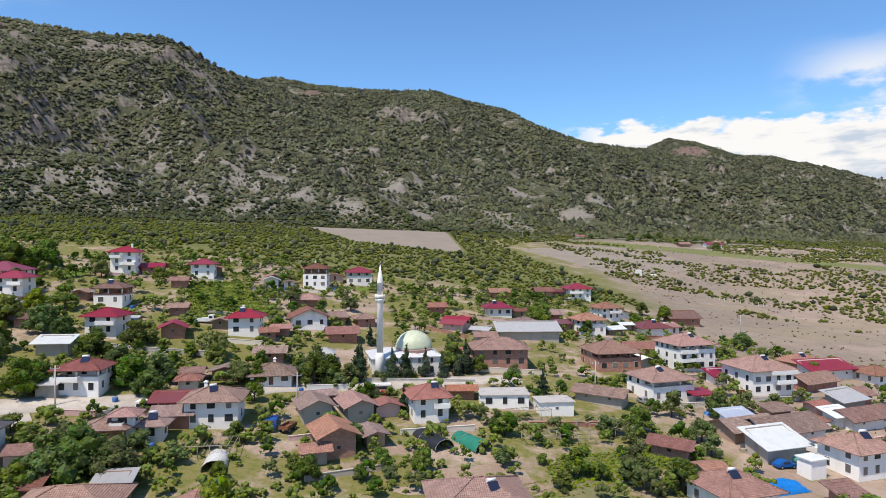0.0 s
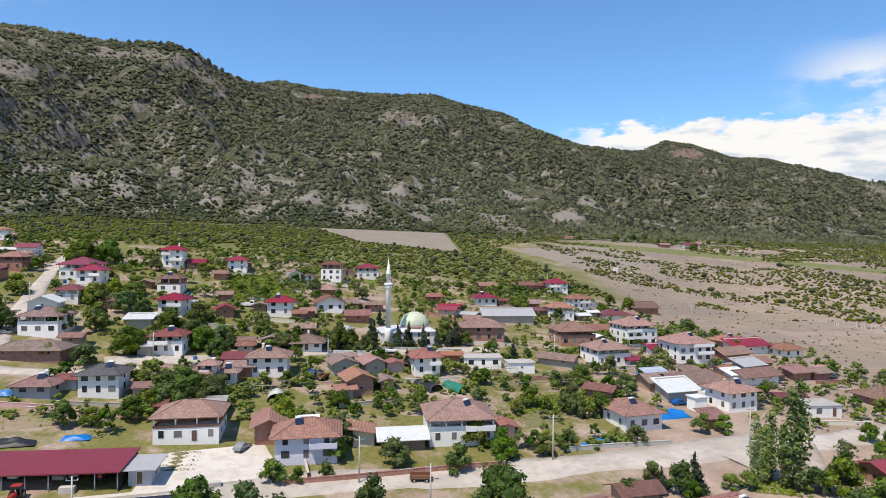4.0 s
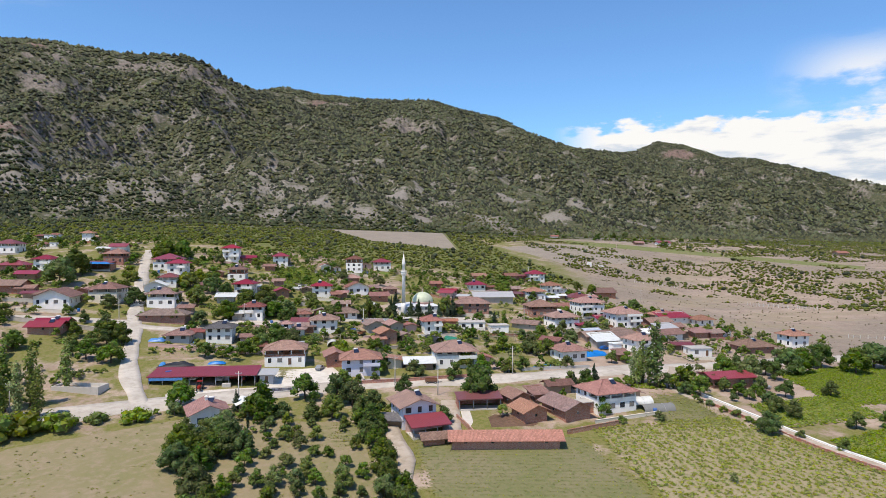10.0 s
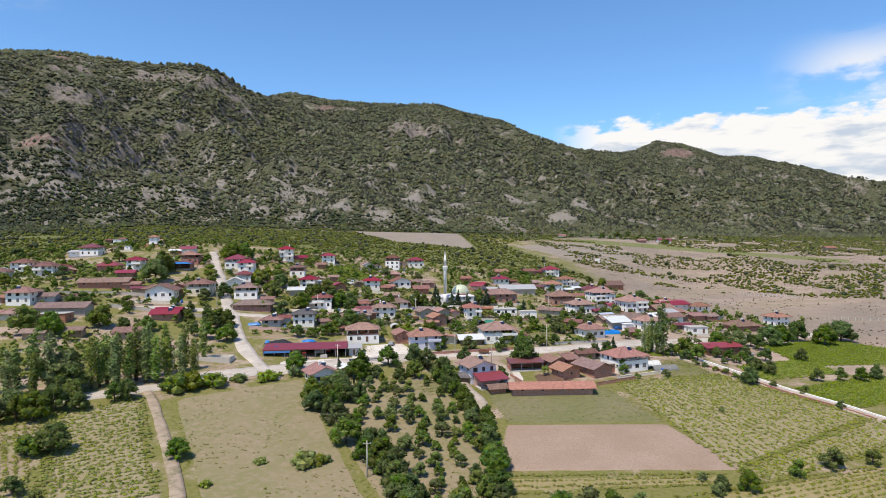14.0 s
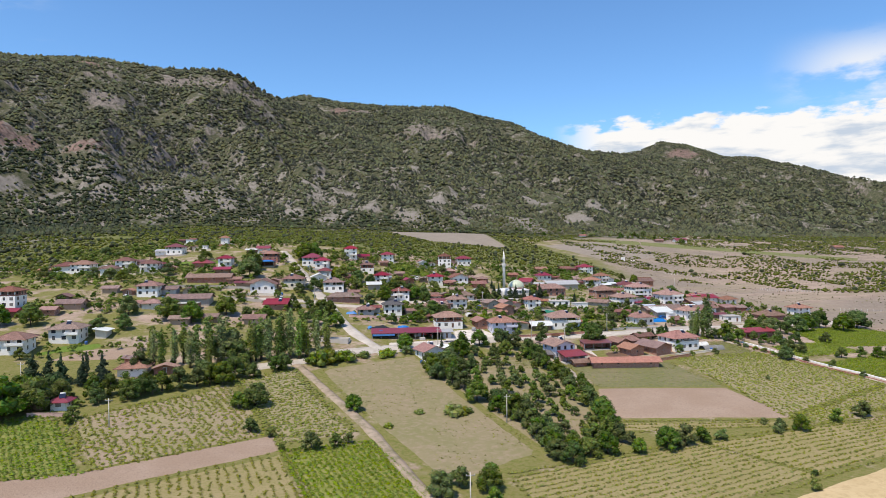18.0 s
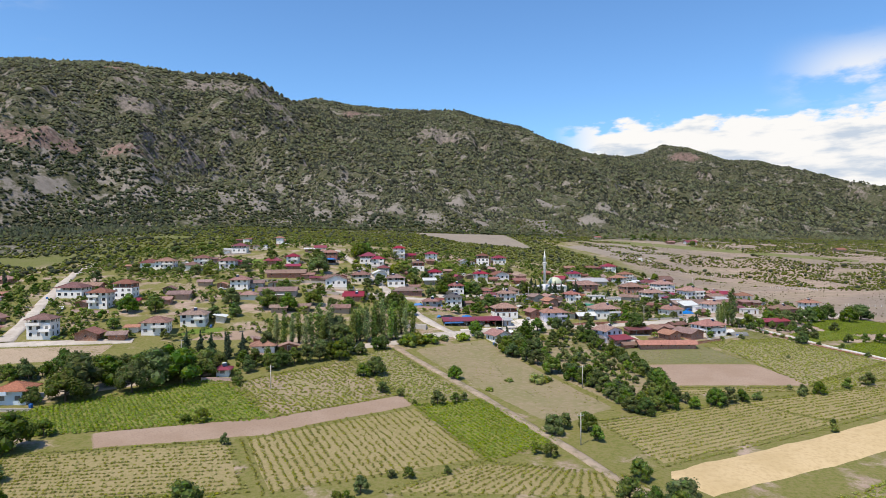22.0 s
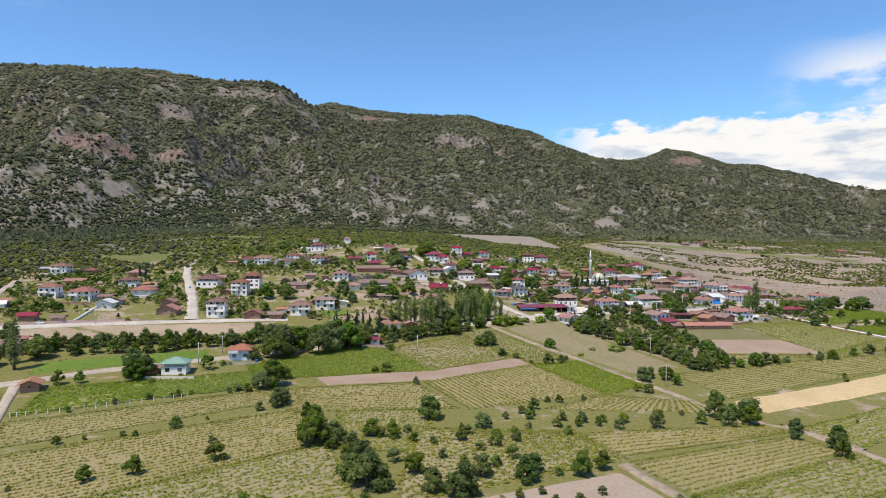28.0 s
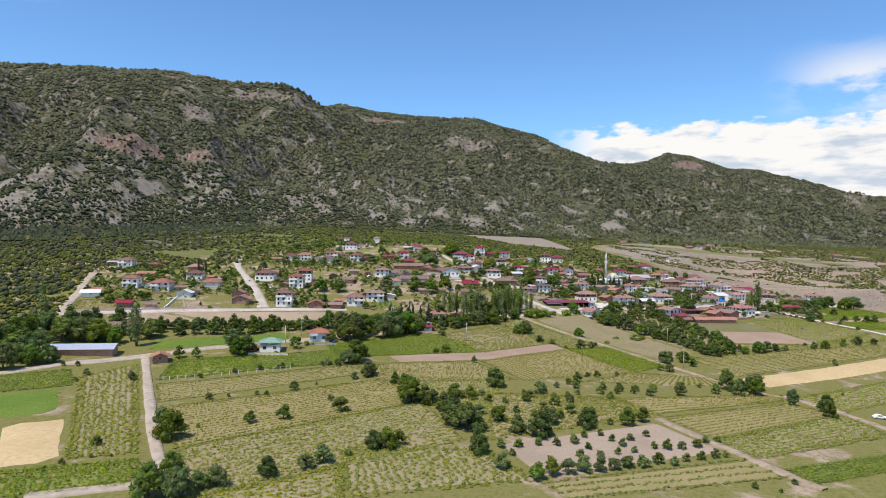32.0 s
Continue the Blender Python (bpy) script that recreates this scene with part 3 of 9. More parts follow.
def heater_meshes():
    bm = bmesh.new()
    box(bm, -1.0, -0.9, -0.04, 1.0, 0.9, 0.04)
    a = data("panel", bm, M_SOLAR)
    bm = bmesh.new()
    tube(bm, (-0.85, 1.25, 1.35), (0.85, 1.25, 1.35), 0.32, 0.32, 12)
    b = data("tank", bm, M_TANK)
    bm = bmesh.new()
    tube(bm, (-0.95, 1.25, 1.0), (0.95, 1.25, 1.0), 0.04, 0.04, 5)
    c = data("stand", bm, M_STEEL)
    bm = bmesh.new()
    tube(bm, (0, 1.25, 0), (0, 1.25, 1.3), 0.04, 0.04, 5)
    d = data("leg", bm, M_STEEL)
    bm = bmesh.new()
    tube(bm, (0, -0.6, 0.0), (0, 0.9, 1.2), 0.04, 0.04, 5)
    return a, b, c, d, data("rail", bm, M_STEEL)


HEAT = heater_meshes()


def heater(parent, x, y, z, rot=0.0):
    """Solar water heater on a roof."""
    ob = part("solar_heater", HEAT[2], None, parent, "solar water heater with dark panels and white tank")
    ob.matrix_basis = pose(x, y, z, 0, 0, rot) @ Matrix.Scale(0.78, 4)
    p = part("panel", HEAT[0], None, ob, "dark glass solar panel")
    p.matrix_basis = pose(0, 0.15, 0.62, 38, 0, 0)
    part("tank", HEAT[1], None, ob, "white water tank")
    for s in (-0.95, 0.95):
        for name, me in (("leg", HEAT[3]), ("rail", HEAT[4])):
            part(name, me, None, ob).matrix_basis = pose(s, 0, 0)


def chimney_mesh():
    bm = bmesh.new()
    box(bm, -0.3, -0.3, -1.2, 0.3, 0.3, 1.1)
    box(bm, -0.4, -0.4, 1.1, 0.4, 0.4, 1.22)
    box(bm, -0.22, -0.22, 1.22, 0.22, 0.22, 1.45)
    return data("chimney", bm, WALL["white"])


CHIMNEY = chimney_mesh()
COLOUR_WORD = {"white": "white plastered", "cream": "cream plastered", "lilac": "pale lilac plastered", "grey": "grey plastered", "pink": "pink plastered",
               "blue": "pale blue plastered", "stone": "rough stone", "mud": "mud-plastered", "brick": "bare red brick", "wood": "weathered board"}
ROOF_WORD = {"tile": "clay tile roof", "old": "weathered tile roof", "dark": "dark brown tile roof", "orange": "new orange tile roof", "red": "crimson sheet roof",
             "brown": "brown sheet roof", "grey": "grey sheet roof", "slate": "dark slate roof", "white": "pale sheet roof", "steel": "blue-grey sheet roof",
             "concrete": "flat concrete roof", "green": "green sheet roof"}


def house(x, y, w, d, rot, storeys, wall, roof, kind="hip", opts="", pitch=0.42, name="house", high=2.5):
    """A village house or shed. opts: L open upper floor, B balconies, S solar heater, C chimney, N no windows, D door,
    F few windows, P columns below, U brick parapet, and an upper wall darkened with brick to paint in the loggia's
    shade.
    """
    rng = random.Random(int(x * 7 + y * 13))
    BUSY.append((x, y, 0.62 * max(w, d)))
    if name == "house":
        HOMES.append((x, y, 0.5 * max(w, d)))
        PLOTS.append((x, y, w, d, rot))
    floors = int(round(storeys)) or 1
    eave = storeys * high + 0.25
    word = ["", "single-storey", "two-storey", "three-storey"][min(floors, 3)]
    ob = thing(name, x, y, rot, None, f"{COLOUR_WORD[wall]} {word} {name.replace('_', ' ')} with {ROOF_WORD[roof]}", name.replace("_", " "), "village houses" if name == "house" else "farm buildings")
    m = WALL[wall]
    W, D = w / 2, d / 2
    loggia = "L" in opts and floors > 1
    top = eave - (high if loggia else 0)
    bm = bmesh.new()
    box(bm, -W, -D, -2.0, W, D, top)
    if kind == "front":
        a = [bm.verts.new(p) for p in ((-W, -D, eave), (W, -D, eave), (0, -D, eave + W * pitch), (-W, D, eave), (W, D, eave), (0, D, eave + W * pitch))]
        bm.faces.new((a[0], a[1], a[2]))
        bm.faces.new((a[4], a[3], a[5]))
    if kind == "gable":
        a = [bm.verts.new(p) for p in ((-W, -D, eave), (-W, D, eave), (-W, 0, eave + D * pitch), (W, -D, eave), (W, D, eave), (W, 0, eave + D * pitch))]
        bm.faces.new((a[1], a[0], a[2]))
        bm.faces.new((a[3], a[4], a[5]))
    if kind == "shed":
        v = [bm.verts.new(p) for p in ((-W, -D, eave), (W, -D, eave), (W, D, eave), (-W, D, eave), (W, D, eave + d * pitch), (-W, D, eave + d * pitch))]
        bm.faces.new((v[1], v[2], v[4]))
        bm.faces.new((v[3], v[0], v[5]))
        bm.faces.new((v[2], v[3], v[5], v[4]))
    part("wall", bm, m, ob)
    if loggia:
        back, rail = min(4.2, d * 0.5), 0.55 if "U" in opts else 0.8
        bm = bmesh.new()
        box(bm, -W, -D + back, top, W, D, eave)
        # with U the deep loggia's shade is put into the wall colour, as brick
        part("upper_wall", bm, WALL["brick"] if "U" in opts else m, ob)
        bm = bmesh.new()
        box(bm, -W, -D, top, W, -D + 0.15, top + rail)
        box(bm, -W, -D + 0.15, top, -W + 0.15, -D + back, top + rail)
        box(bm, W - 0.15, -D + 0.15, top, W, -D + back, top + rail)
        part("parapet", bm, WALL["brick"] if "U" in opts else m, ob)
        n = max(2, round(w / 3.6))
        for k in range(n + 1):
            bm = bmesh.new()
            px = -W + 0.15 + (w - 0.3) * k / n
            box(bm, px - 0.14, -D + 0.16, top, px + 0.14, -D + 0.44, eave)
            part("post", bm, m, ob)
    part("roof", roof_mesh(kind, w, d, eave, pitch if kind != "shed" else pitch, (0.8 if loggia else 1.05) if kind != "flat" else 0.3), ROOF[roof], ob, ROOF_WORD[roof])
    faces = []
    if "N" not in opts:
        gap = 5.0 if "F" in opts else 2.9
        nf, ns = max(1, int(w / gap)), max(1, int(d / (gap + 0.8)))
        for s in range(floors):
            z = s * high + 1.6
            if z + 0.75 > eave:
                continue
            inset = (min(4.2, d * 0.5) if loggia and s == floors - 1 else 0)
            for k in range(nf):
                px = -W + w * (k + 0.5) / nf
                if s == 0 and "D" in opts and k == nf // 2:
                    p = part("door", DOOR, None, ob, "dark panelled door")
                    p.matrix_basis = pose(px, -D - 0.01, 0.12)
                    continue
                faces.append((rng.choice(("wide", "tall")) if "F" not in opts else "small", px, -D - 0.01 + inset, z, 0))
            for k in range(ns):
                py = -D + inset + (d - inset) * (k + 0.5) / ns
                faces.append(("tall" if "F" not in opts else "small", -W - 0.01, py, z, -90))
                faces.append(("tall" if "F" not in opts else "small", W + 0.01, py, z, 90))
    for size, px, py, z, turn in faces:
        p = part("window", WIN[size], None, ob)
        p.matrix_basis = pose(px, py, z, 0, 0, turn)
    if "B" in opts:
        for s in range(1, floors):
            bm = bmesh.new()
            z, q = s * high + 0.2, rng.choice((0.45, 0.6))
            a, b = (-W, -W + w * q) if rng.random() < 0.5 else (W - w * q, W)
            box(bm, a, -D - 1.3, z, b, -D, z + 0.16)
            box(bm, a, -D - 1.3, z + 0.16, b, -D - 1.18, z + 1.05)
            box(bm, a, -D - 1.18, z + 0.16, a + 0.12, -D, z + 1.05)
            box(bm, b - 0.12, -D - 1.18, z + 0.16, b, -D, z + 1.05)
            part("balcony", bm, m, ob)
    rise = {"hip": min(w, d) / 2, "gable": D, "front": W, "shed": 0, "flat": 0}[kind] * pitch
    if "S" in opts:
        heater(ob, W * rng.uniform(-0.3, 0.4), -D * 0.35 if kind in ("hip", "gable") else 0, eave + (rise * 0.55 if kind in ("hip", "gable") else 0.3 + rise * 0.5), rng.uniform(-15, 25) - rot * 0.5)
    if "C" in opts:
        p = part("chimney", CHIMNEY, None, ob)
        p.matrix_basis = pose(W * rng.uniform(-0.5, 0.5), D * 0.2, eave + rise * 0.75)
    return ob

# ---- growing things ----
def cards(rng, centres, radii, size, n, flat=0.5, crisp=0.35):
    """Many small leaf sprays, as small tilted faces spread through ellipsoid lobes."""
    k = len(centres)
    pick = rng.choice(k, n, p=np.asarray([r[0] * r[1] * r[2] for r in radii]) / sum(r[0] * r[1] * r[2] for r in radii))
    d = rng.normal(size=(n, 3))
    d /= np.linalg.norm(d, axis=1)[:, None]
    rad = rng.uniform(crisp, 1.0, n)[:, None] ** 0.5
    c = np.asarray(centres)[pick] + d * rad * np.asarray(radii)[pick]
    up = d * 0.8 + rng.normal(size=(n, 3)) * 0.6 + (0, 0, flat)
    up /= np.linalg.norm(up, axis=1)[:, None]
    a = np.cross(up, rng.normal(size=(n, 3)))
    a /= np.linalg.norm(a, axis=1)[:, None]
    b = np.cross(up, a)
    s = size * rng.uniform(0.6, 1.35, n)[:, None]
    lift = up * s * 0.25
    v = np.stack([c - a * s - b * s * 0.6, c + a * s * 1.1 - b * s * 0.5 + lift, c + b * s * 1.1 - lift * 0.5], 1).reshape(-1, 3)
    return v, np.arange(3 * n).reshape(-1, 3)


def wood(points):
    """Trunk and limbs from (start, end, radius, radius) rows."""
    bm = bmesh.new()
    for a, b, r0, r1 in points:
        tube(bm, a, b, r0, r1, 4)
    return data("trunk", bm, M_BARK)


def core(rng, centres, radii):
    """The dense inside of each lobe: twenty crooked faces."""
    bm = bmesh.new()
    bmesh.ops.create_icosphere(bm, subdivisions=1, radius=0.86)
    ball = np.array([[w.co[:] for w in q.verts] for q in bm.faces]).reshape(-1, 3)
    key = np.array([w.index for q in bm.faces for w in q.verts])
    bm.free()
    return np.concatenate([np.asarray(c) + ball * rng.uniform(0.8, 1.12, 12)[key % 12][:, None] * np.asarray(r) for c, r in zip(centres, radii)])


TREES = {}


def grow(kind, leaf, height, spread, lobes, n, size, bare=0.25, seed=0, cone=False, column=False, weep=False):
    """Trunk and crown meshes of one tree, standing at the origin."""
    rng = np.random.default_rng(seed)
    cs, rs, limbs = [], [], [((0, 0, -0.4), (0, 0, height * 0.45), 0.035 * height, 0.022 * height)]
    for k in range(lobes):
        if column:
            z = height * (bare + (1 - bare) * (k + 0.5) / lobes)
            w = spread * (0.45 + 0.55 * math.sin(math.pi * min(0.97, (k + 0.9) / lobes))) * rng.uniform(0.8, 1.15)
            c = (rng.normal() * spread * 0.15, rng.normal() * spread * 0.15, z)
            r = (w, w, height * (1 - bare) / lobes * 0.95)
        elif cone:
            q = (k + 0.5) / lobes
            z = height * (bare + (1 - bare) * q * 0.95)
            w = spread * (1.05 - q) * rng.uniform(0.85, 1.15)
            ang = rng.uniform(0, 6.28)
            c = (math.cos(ang) * w * 0.3, math.sin(ang) * w * 0.3, z)
            r = (w, w, height * 0.11)
        else:
            ang, q = 2.4 * k + rng.uniform(-0.4, 0.4), math.sqrt((k + 0.5) / lobes)
            z = height * (bare + (1 - bare) * (0.19 + 0.55 * (1 - q * q) + rng.uniform(-0.14, 0.14)))
            c = (math.cos(ang) * spread * q * 0.72, math.sin(ang) * spread * q * 0.72, z)
            w = spread * rng.uniform(0.32, 0.5)
            r = (w, w, w * rng.uniform(0.7, 1.0) if not weep else height * 0.3)
            limbs.append(((0, 0, height * rng.uniform(0.2, 0.4)), tuple(0.85 * v for v in c), 0.016 * height, 0.006 * height))
        cs.append(c)
        rs.append(r)
    if column or cone:
        limbs.append(((0, 0, height * 0.4), (0, 0, height * 0.93), 0.02 * height, 0.005 * height))
    v, f = cards(rng, cs, rs, size, n)
    v = np.concatenate([core(rng, cs, [tuple(q * (0.6 if column else 0.92) for q in r) for r in rs]), v])
    f = np.arange(len(v)).reshape(-1, 3)
    v[:, 2] = np.maximum(v[:, 2], 0.08 * height)
    TREES.setdefault(kind, []).append((wood(limbs), mesh_from("crown", v, f, [M_LEAF[leaf]], False), height))


for s in range(4):
    grow("walnut", "walnut", 8.0, 4.2, 16, 1400, 0.235, 0.06, 10 + s)
    grow("fruit", "fruit", 5.0, 2.4, 11, 760, 0.185, 0.0, 30 + s)
for s in range(3):
    grow("dark", "walnut", 6.5, 3.0, 12, 940, 0.21, 0.02, 50 + s)
    grow("poplar", "poplar", 14.0, 1.75, 11, 1000, 0.24, 0.06, 60 + s, column=True)
    grow("pine", "pine", 9.0, 2.2, 9, 700, 0.25, 0.08, 70 + s, cone=True)
grow("cypress", "pine", 8.0, 0.9, 7, 800, 0.2, 0.02, 80, column=True)
grow("cypress", "pine", 8.0, 0.9, 7, 800, 0.2, 0.02, 81, column=True)
grow("willow", "willow", 7.0, 3.6, 10, 1200, 0.22, 0.0, 90, weep=True)
grow("lime", "lime", 5.5, 2.6, 10, 1000, 0.21, 0.05, 91)
grow("olive", "olive", 4.5, 2.2, 9, 900, 0.19, 0.05, 92)
for s in range(3):
    grow("bush", "fruit", 2.2, 1.7, 7, 420, 0.13, 0.0, 100 + s)
    grow("scrub", "lime", 1.5, 1.8, 9, 480, 0.11, 0.0, 110 + s)
TREE_WORD = {"walnut": "spreading walnut tree with a dense dark green crown", "fruit": "small fruit tree with a rounded green crown",
             "dark": "leafy broad tree with a dark green crown", "poplar": "tall slender poplar tree", "pine": "dark conical pine tree",
             "cypress": "slim dark columnar cypress", "willow": "drooping yellow-green willow tree", "lime": "bright yellow-green leafy tree",
             "olive": "grey-green small leafy tree", "bush": "low round green bush", "scrub": "low yellow-green wild bush"}
tree_rng = random.Random(5)


def tree(kind, x, y, h, group=""):
    trunk, crown, full = tree_rng.choice(TREES[kind])
    low = kind in ("bush", "scrub")
    ob = new({"bush": "bush", "scrub": "wild_bush", "walnut": "walnut_tree", "fruit": "fruit_tree", "dark": "broad_tree", "poplar": "poplar", "pine": "pine_tree", "cypress": "cypress"}.get(kind, "tree"))
    k = h / full
    wide = k * tree_rng.uniform(0.88, 1.15)
    ob.matrix_basis = Matrix.LocRotScale((x, y, gz(x, y) - 0.05), Euler((0, 0, tree_rng.uniform(0, 6.28))), (wide, wide, k))
    tagged(ob, TREE_WORD[kind], "bush" if low else "tree", group or ("bushes" if low else "village trees"))
    for name, me in (("trunk", trunk), ("crown", crown)):
        p = new(name, me)
        p.parent = ob
    return ob


GREEN = []


def garden_tree(kind, x, y, h):
    """A lesser tree, kept for the joined garden growth."""
    trunk, crown, full = tree_rng.choice(TREES[kind])
    GREEN.append((crown, x, y, h / full, h / full * tree_rng.uniform(0.9, 1.2), tree_rng.uniform(0, 6.28)))


def plant_gardens():
    """All lesser trees and bushes joined, one mesh for each kind of leaf."""
    for mat in {c.materials[0] for c, *_ in GREEN}:
        vs, fs, n = [], [], 0
        for crown, x, y, k, wide, turn in GREEN:
            if crown.materials[0] != mat:
                continue
            co = np.empty(len(crown.vertices) * 3, np.float32)
            crown.vertices.foreach_get("co", co)
            co = co.reshape(-1, 3, 3)
            co = np.concatenate([co[:140], co[140 :: 8 if k * len(co) > 700 else 11]]).reshape(-1, 3)
            c, s = math.cos(turn), math.sin(turn)
            vs.append(np.stack([(co[:, 0] * c - co[:, 1] * s) * wide + x, (co[:, 0] * s + co[:, 1] * c) * wide + y, co[:, 2] * k + gz(x, y)], 1))
            fs.append(np.arange(len(co)).reshape(-1, 3) + n)
            n += len(co)
        ob = new("garden_trees", mesh_from("garden_trees", np.concatenate(vs), np.concatenate(fs), [mat], False))
        tagged(ob, "small trees and bushes crowding the village gardens", "garden trees", kind="stuff")


NEAR, seen = {}, [0]


def free(x, y, r):
    """No spot taken within r; the spots are kept by squares of 20 m."""
    for a, b, c in BUSY[seen[0]:]:
        for i in range(int((a - c - 4) // 20), int((a + c + 4) // 20) + 1):
            for j in range(int((b - c - 4) // 20), int((b + c + 4) // 20) + 1):
                NEAR.setdefault((i, j), []).append((a, b, c))
    seen[0] = len(BUSY)
    return all((x - a) ** 2 + (y - b) ** 2 > (r + c) ** 2 for a, b, c in NEAR.get((int(x // 20), int(y // 20)), ()))


def scatter(name, label, spots, heights, widths, mat, seed, template=None, quads=10, smooth=False):
    """One joined mesh of many small plants at the spots (x, y arrays)."""
    rng = np.random.default_rng(seed)
    n = len(spots)
    if template is None:
        tv, tf = cards(rng, [(0, 0, 0.5)], [(0.45, 0.45, 0.45)], 0.24, quads)
        tf = np.asarray(tf)
    else:
        tv, tf = template
    ang = rng.uniform(0, 6.283, n)
    ca, sa = np.cos(ang)[:, None], np.sin(ang)[:, None]
    vx = (tv[None, :, 0] * ca - tv[None, :, 1] * sa) * widths[:, None] + spots[:, 0][:, None]
    vy = (tv[None, :, 0] * sa + tv[None, :, 1] * ca) * widths[:, None] + spots[:, 1][:, None]
    vz = tv[None, :, 2] * heights[:, None] + ground(spots[:, 0], spots[:, 1])[:, None]
    v = np.stack([vx, vy, vz], -1).reshape(-1, 3)
    f = (tf[None] + (np.arange(n) * len(tv))[:, None, None]).reshape(-1, tf.shape[1])
    ob = new(name, mesh_from(name, v, f, [mat], smooth))
    return tagged(ob, label, name.replace("_", " "), kind="stuff")


def lump(seed, n=1):
    """A rough many-sided clump, about one unit across, standing on the ground."""
    bm = bmesh.new()
    bmesh.ops.create_icosphere(bm, subdivisions=n, radius=0.5)
    r = random.Random(seed)
    for v in bm.verts:
        v.co *= r.uniform(0.72, 1.22)
        v.co.z = v.co.z * 0.95 + 0.42
    v, f = np.array([v.co[:] for v in bm.verts]), np.array([[w.index for w in q.verts] for q in bm.faces])
    bm.free()
    return v, f


# ---- wild growth on the slopes ----
M_WILD = leaves("hill_oak_leaves", (0.083, 0.093, 0.044), 0.03, 0.35)
M_PINE = leaves("hill_pine_needles", (0.052, 0.06, 0.038), 0.02, 0.35)
M_OAK = leaves("light_oak_leaves", (0.117, 0.131, 0.047), 0.03, 0.35)
M_HILL = leaves("slope_scrub_leaves", (0.11, 0.136, 0.038), 0.025, 0.25)
wild = np.random.default_rng(77)


def wild_spots(n, x0, x1, y0, y1, keep):
    x = wild.uniform(x0, x1, n)
    y = np.exp(wild.uniform(math.log(y0 + 400), math.log(y1 + 400), n)) - 400
    ok = keep(x, y)
    return np.stack([x[ok], y[ok]], 1)


def above_foot(x, y):
    return y - along(FOOT, x, 1) + np.interp(x, [-520, -380, -320], [170, 120, 0])


def crag(seed):
    """The cheapest clump: eight crooked faces."""
    r = random.Random(seed)
    v = [(0.5, 0, 0.35), (0, 0.5, 0.4), (-0.5, 0, 0.3), (0, -0.5, 0.38), (0.05, 0, 0.95), (0, 0, -0.1)]
    v = np.array([[c * r.uniform(0.8, 1.2) for c in p] for p in v])
    return v, np.array([(0, 1, 4), (1, 2, 4), (2, 3, 4), (3, 0, 4), (1, 0, 5), (2, 1, 5), (3, 2, 5), (0, 3, 5)])


def tuft(seed):
    """A far crown: five crooked faces."""
    r = random.Random(seed)
    v = [(0.5, 0, 0.1), (0.14, 0.5, 0.2), (-0.42, 0.3, 0.08), (-0.4, -0.32, 0.16), (0.16, -0.5, 0.1), (0.03, 0, 0.82)]
    v = np.array([[c * r.uniform(0.85, 1.15) for c in p] for p in v])
    return v, np.array([(0, 1, 5), (1, 2, 5), (2, 3, 5), (3, 4, 5), (4, 0, 5)])


def bareness(x, y):
    """Nearness to the rock faces and screes, 0 outside and 1 in their middle."""
    out = x * 0
    for a, b, c, r in RED_ROCK + GREY_ROCK + SCREE:
        out = np.maximum(out, 1.3 - np.hypot(x - a, y - b) / r)
    return np.clip(out * 1.6, 0, 1)


for k, (mat, count, low, high) in enumerate(((M_WILD, 390000, 2.3, 4.2), (M_PINE, 260000, 2.7, 5.2), (M_OAK, 180000, 2.1, 3.8))):
    def keep(x, y, k=k):
        a = above_foot(x, y)
        fan = (x > -200 - 0.75 * (y + 375)) & (x < 0.73 * y + 130)
        x, y, a = np.where(fan, x, 0), np.where(fan, y, 500), np.where(fan, a, 0)
        clump = fractal(x / 75, y / 120, 3, 200 + k) + 1.0 * fractal(x / 17, y / 26, 2, 205)
        lowland = np.clip((150 - a) / 150, 0, 1) * np.clip((x + 420) / 120, 0, 1)
        floor = (-0.8 + 0.8 * lowland, -0.5 + 0.7 * lowland, -0.15 - 0.1 * lowland)[k]
        shady = ground(x, y + 12) - ground(x, y) > -1.0      # the northern slopes lie turned away
        return fan & shady & (a > (5, 45, 0)[k]) & (clump > floor) & (wild.random(len(x)) > 0.85 * bareness(x, y))
    sp = wild_spots(count, -1500, 2300, 40, 3050, keep)
    far = np.clip((sp[:, 1] + 500) / 1150, 0.85, 1.5)
    h = wild.gamma(5.0, 0.2, len(sp)).clip(0.45, 1.7) * (low + high) / 2 * far
    w = h * wild.uniform(0.9, 1.4, len(sp)) * (1.1, 0.85, 1.15)[k]
    near = sp[:, 1] < 640
    word = ("low oak scrub", "dark pines", "light green oaks")[k] + " covering the rocky mountain slopes"
    scatter("hill_trees", word, sp[near], h[near], w[near], mat, 300 + k, crag(4 + k))
    scatter("hill_trees", word + " far above", sp[~near], h[~near], w[~near], mat, 310 + k, tuft(4 + k), smooth=True)


BROWN_FIELD = [(-122, 550), (5, 594), (16, 402), (-62, 428)]


def in_quad(q, x, y):
    """Inside four corners that run clockwise, for arrays."""
    return np.all([(b[0] - a[0]) * (y - a[1]) - (b[1] - a[1]) * (x - a[0]) < 0 for a, b in zip(q, q[1:] + q[:1])], axis=0)


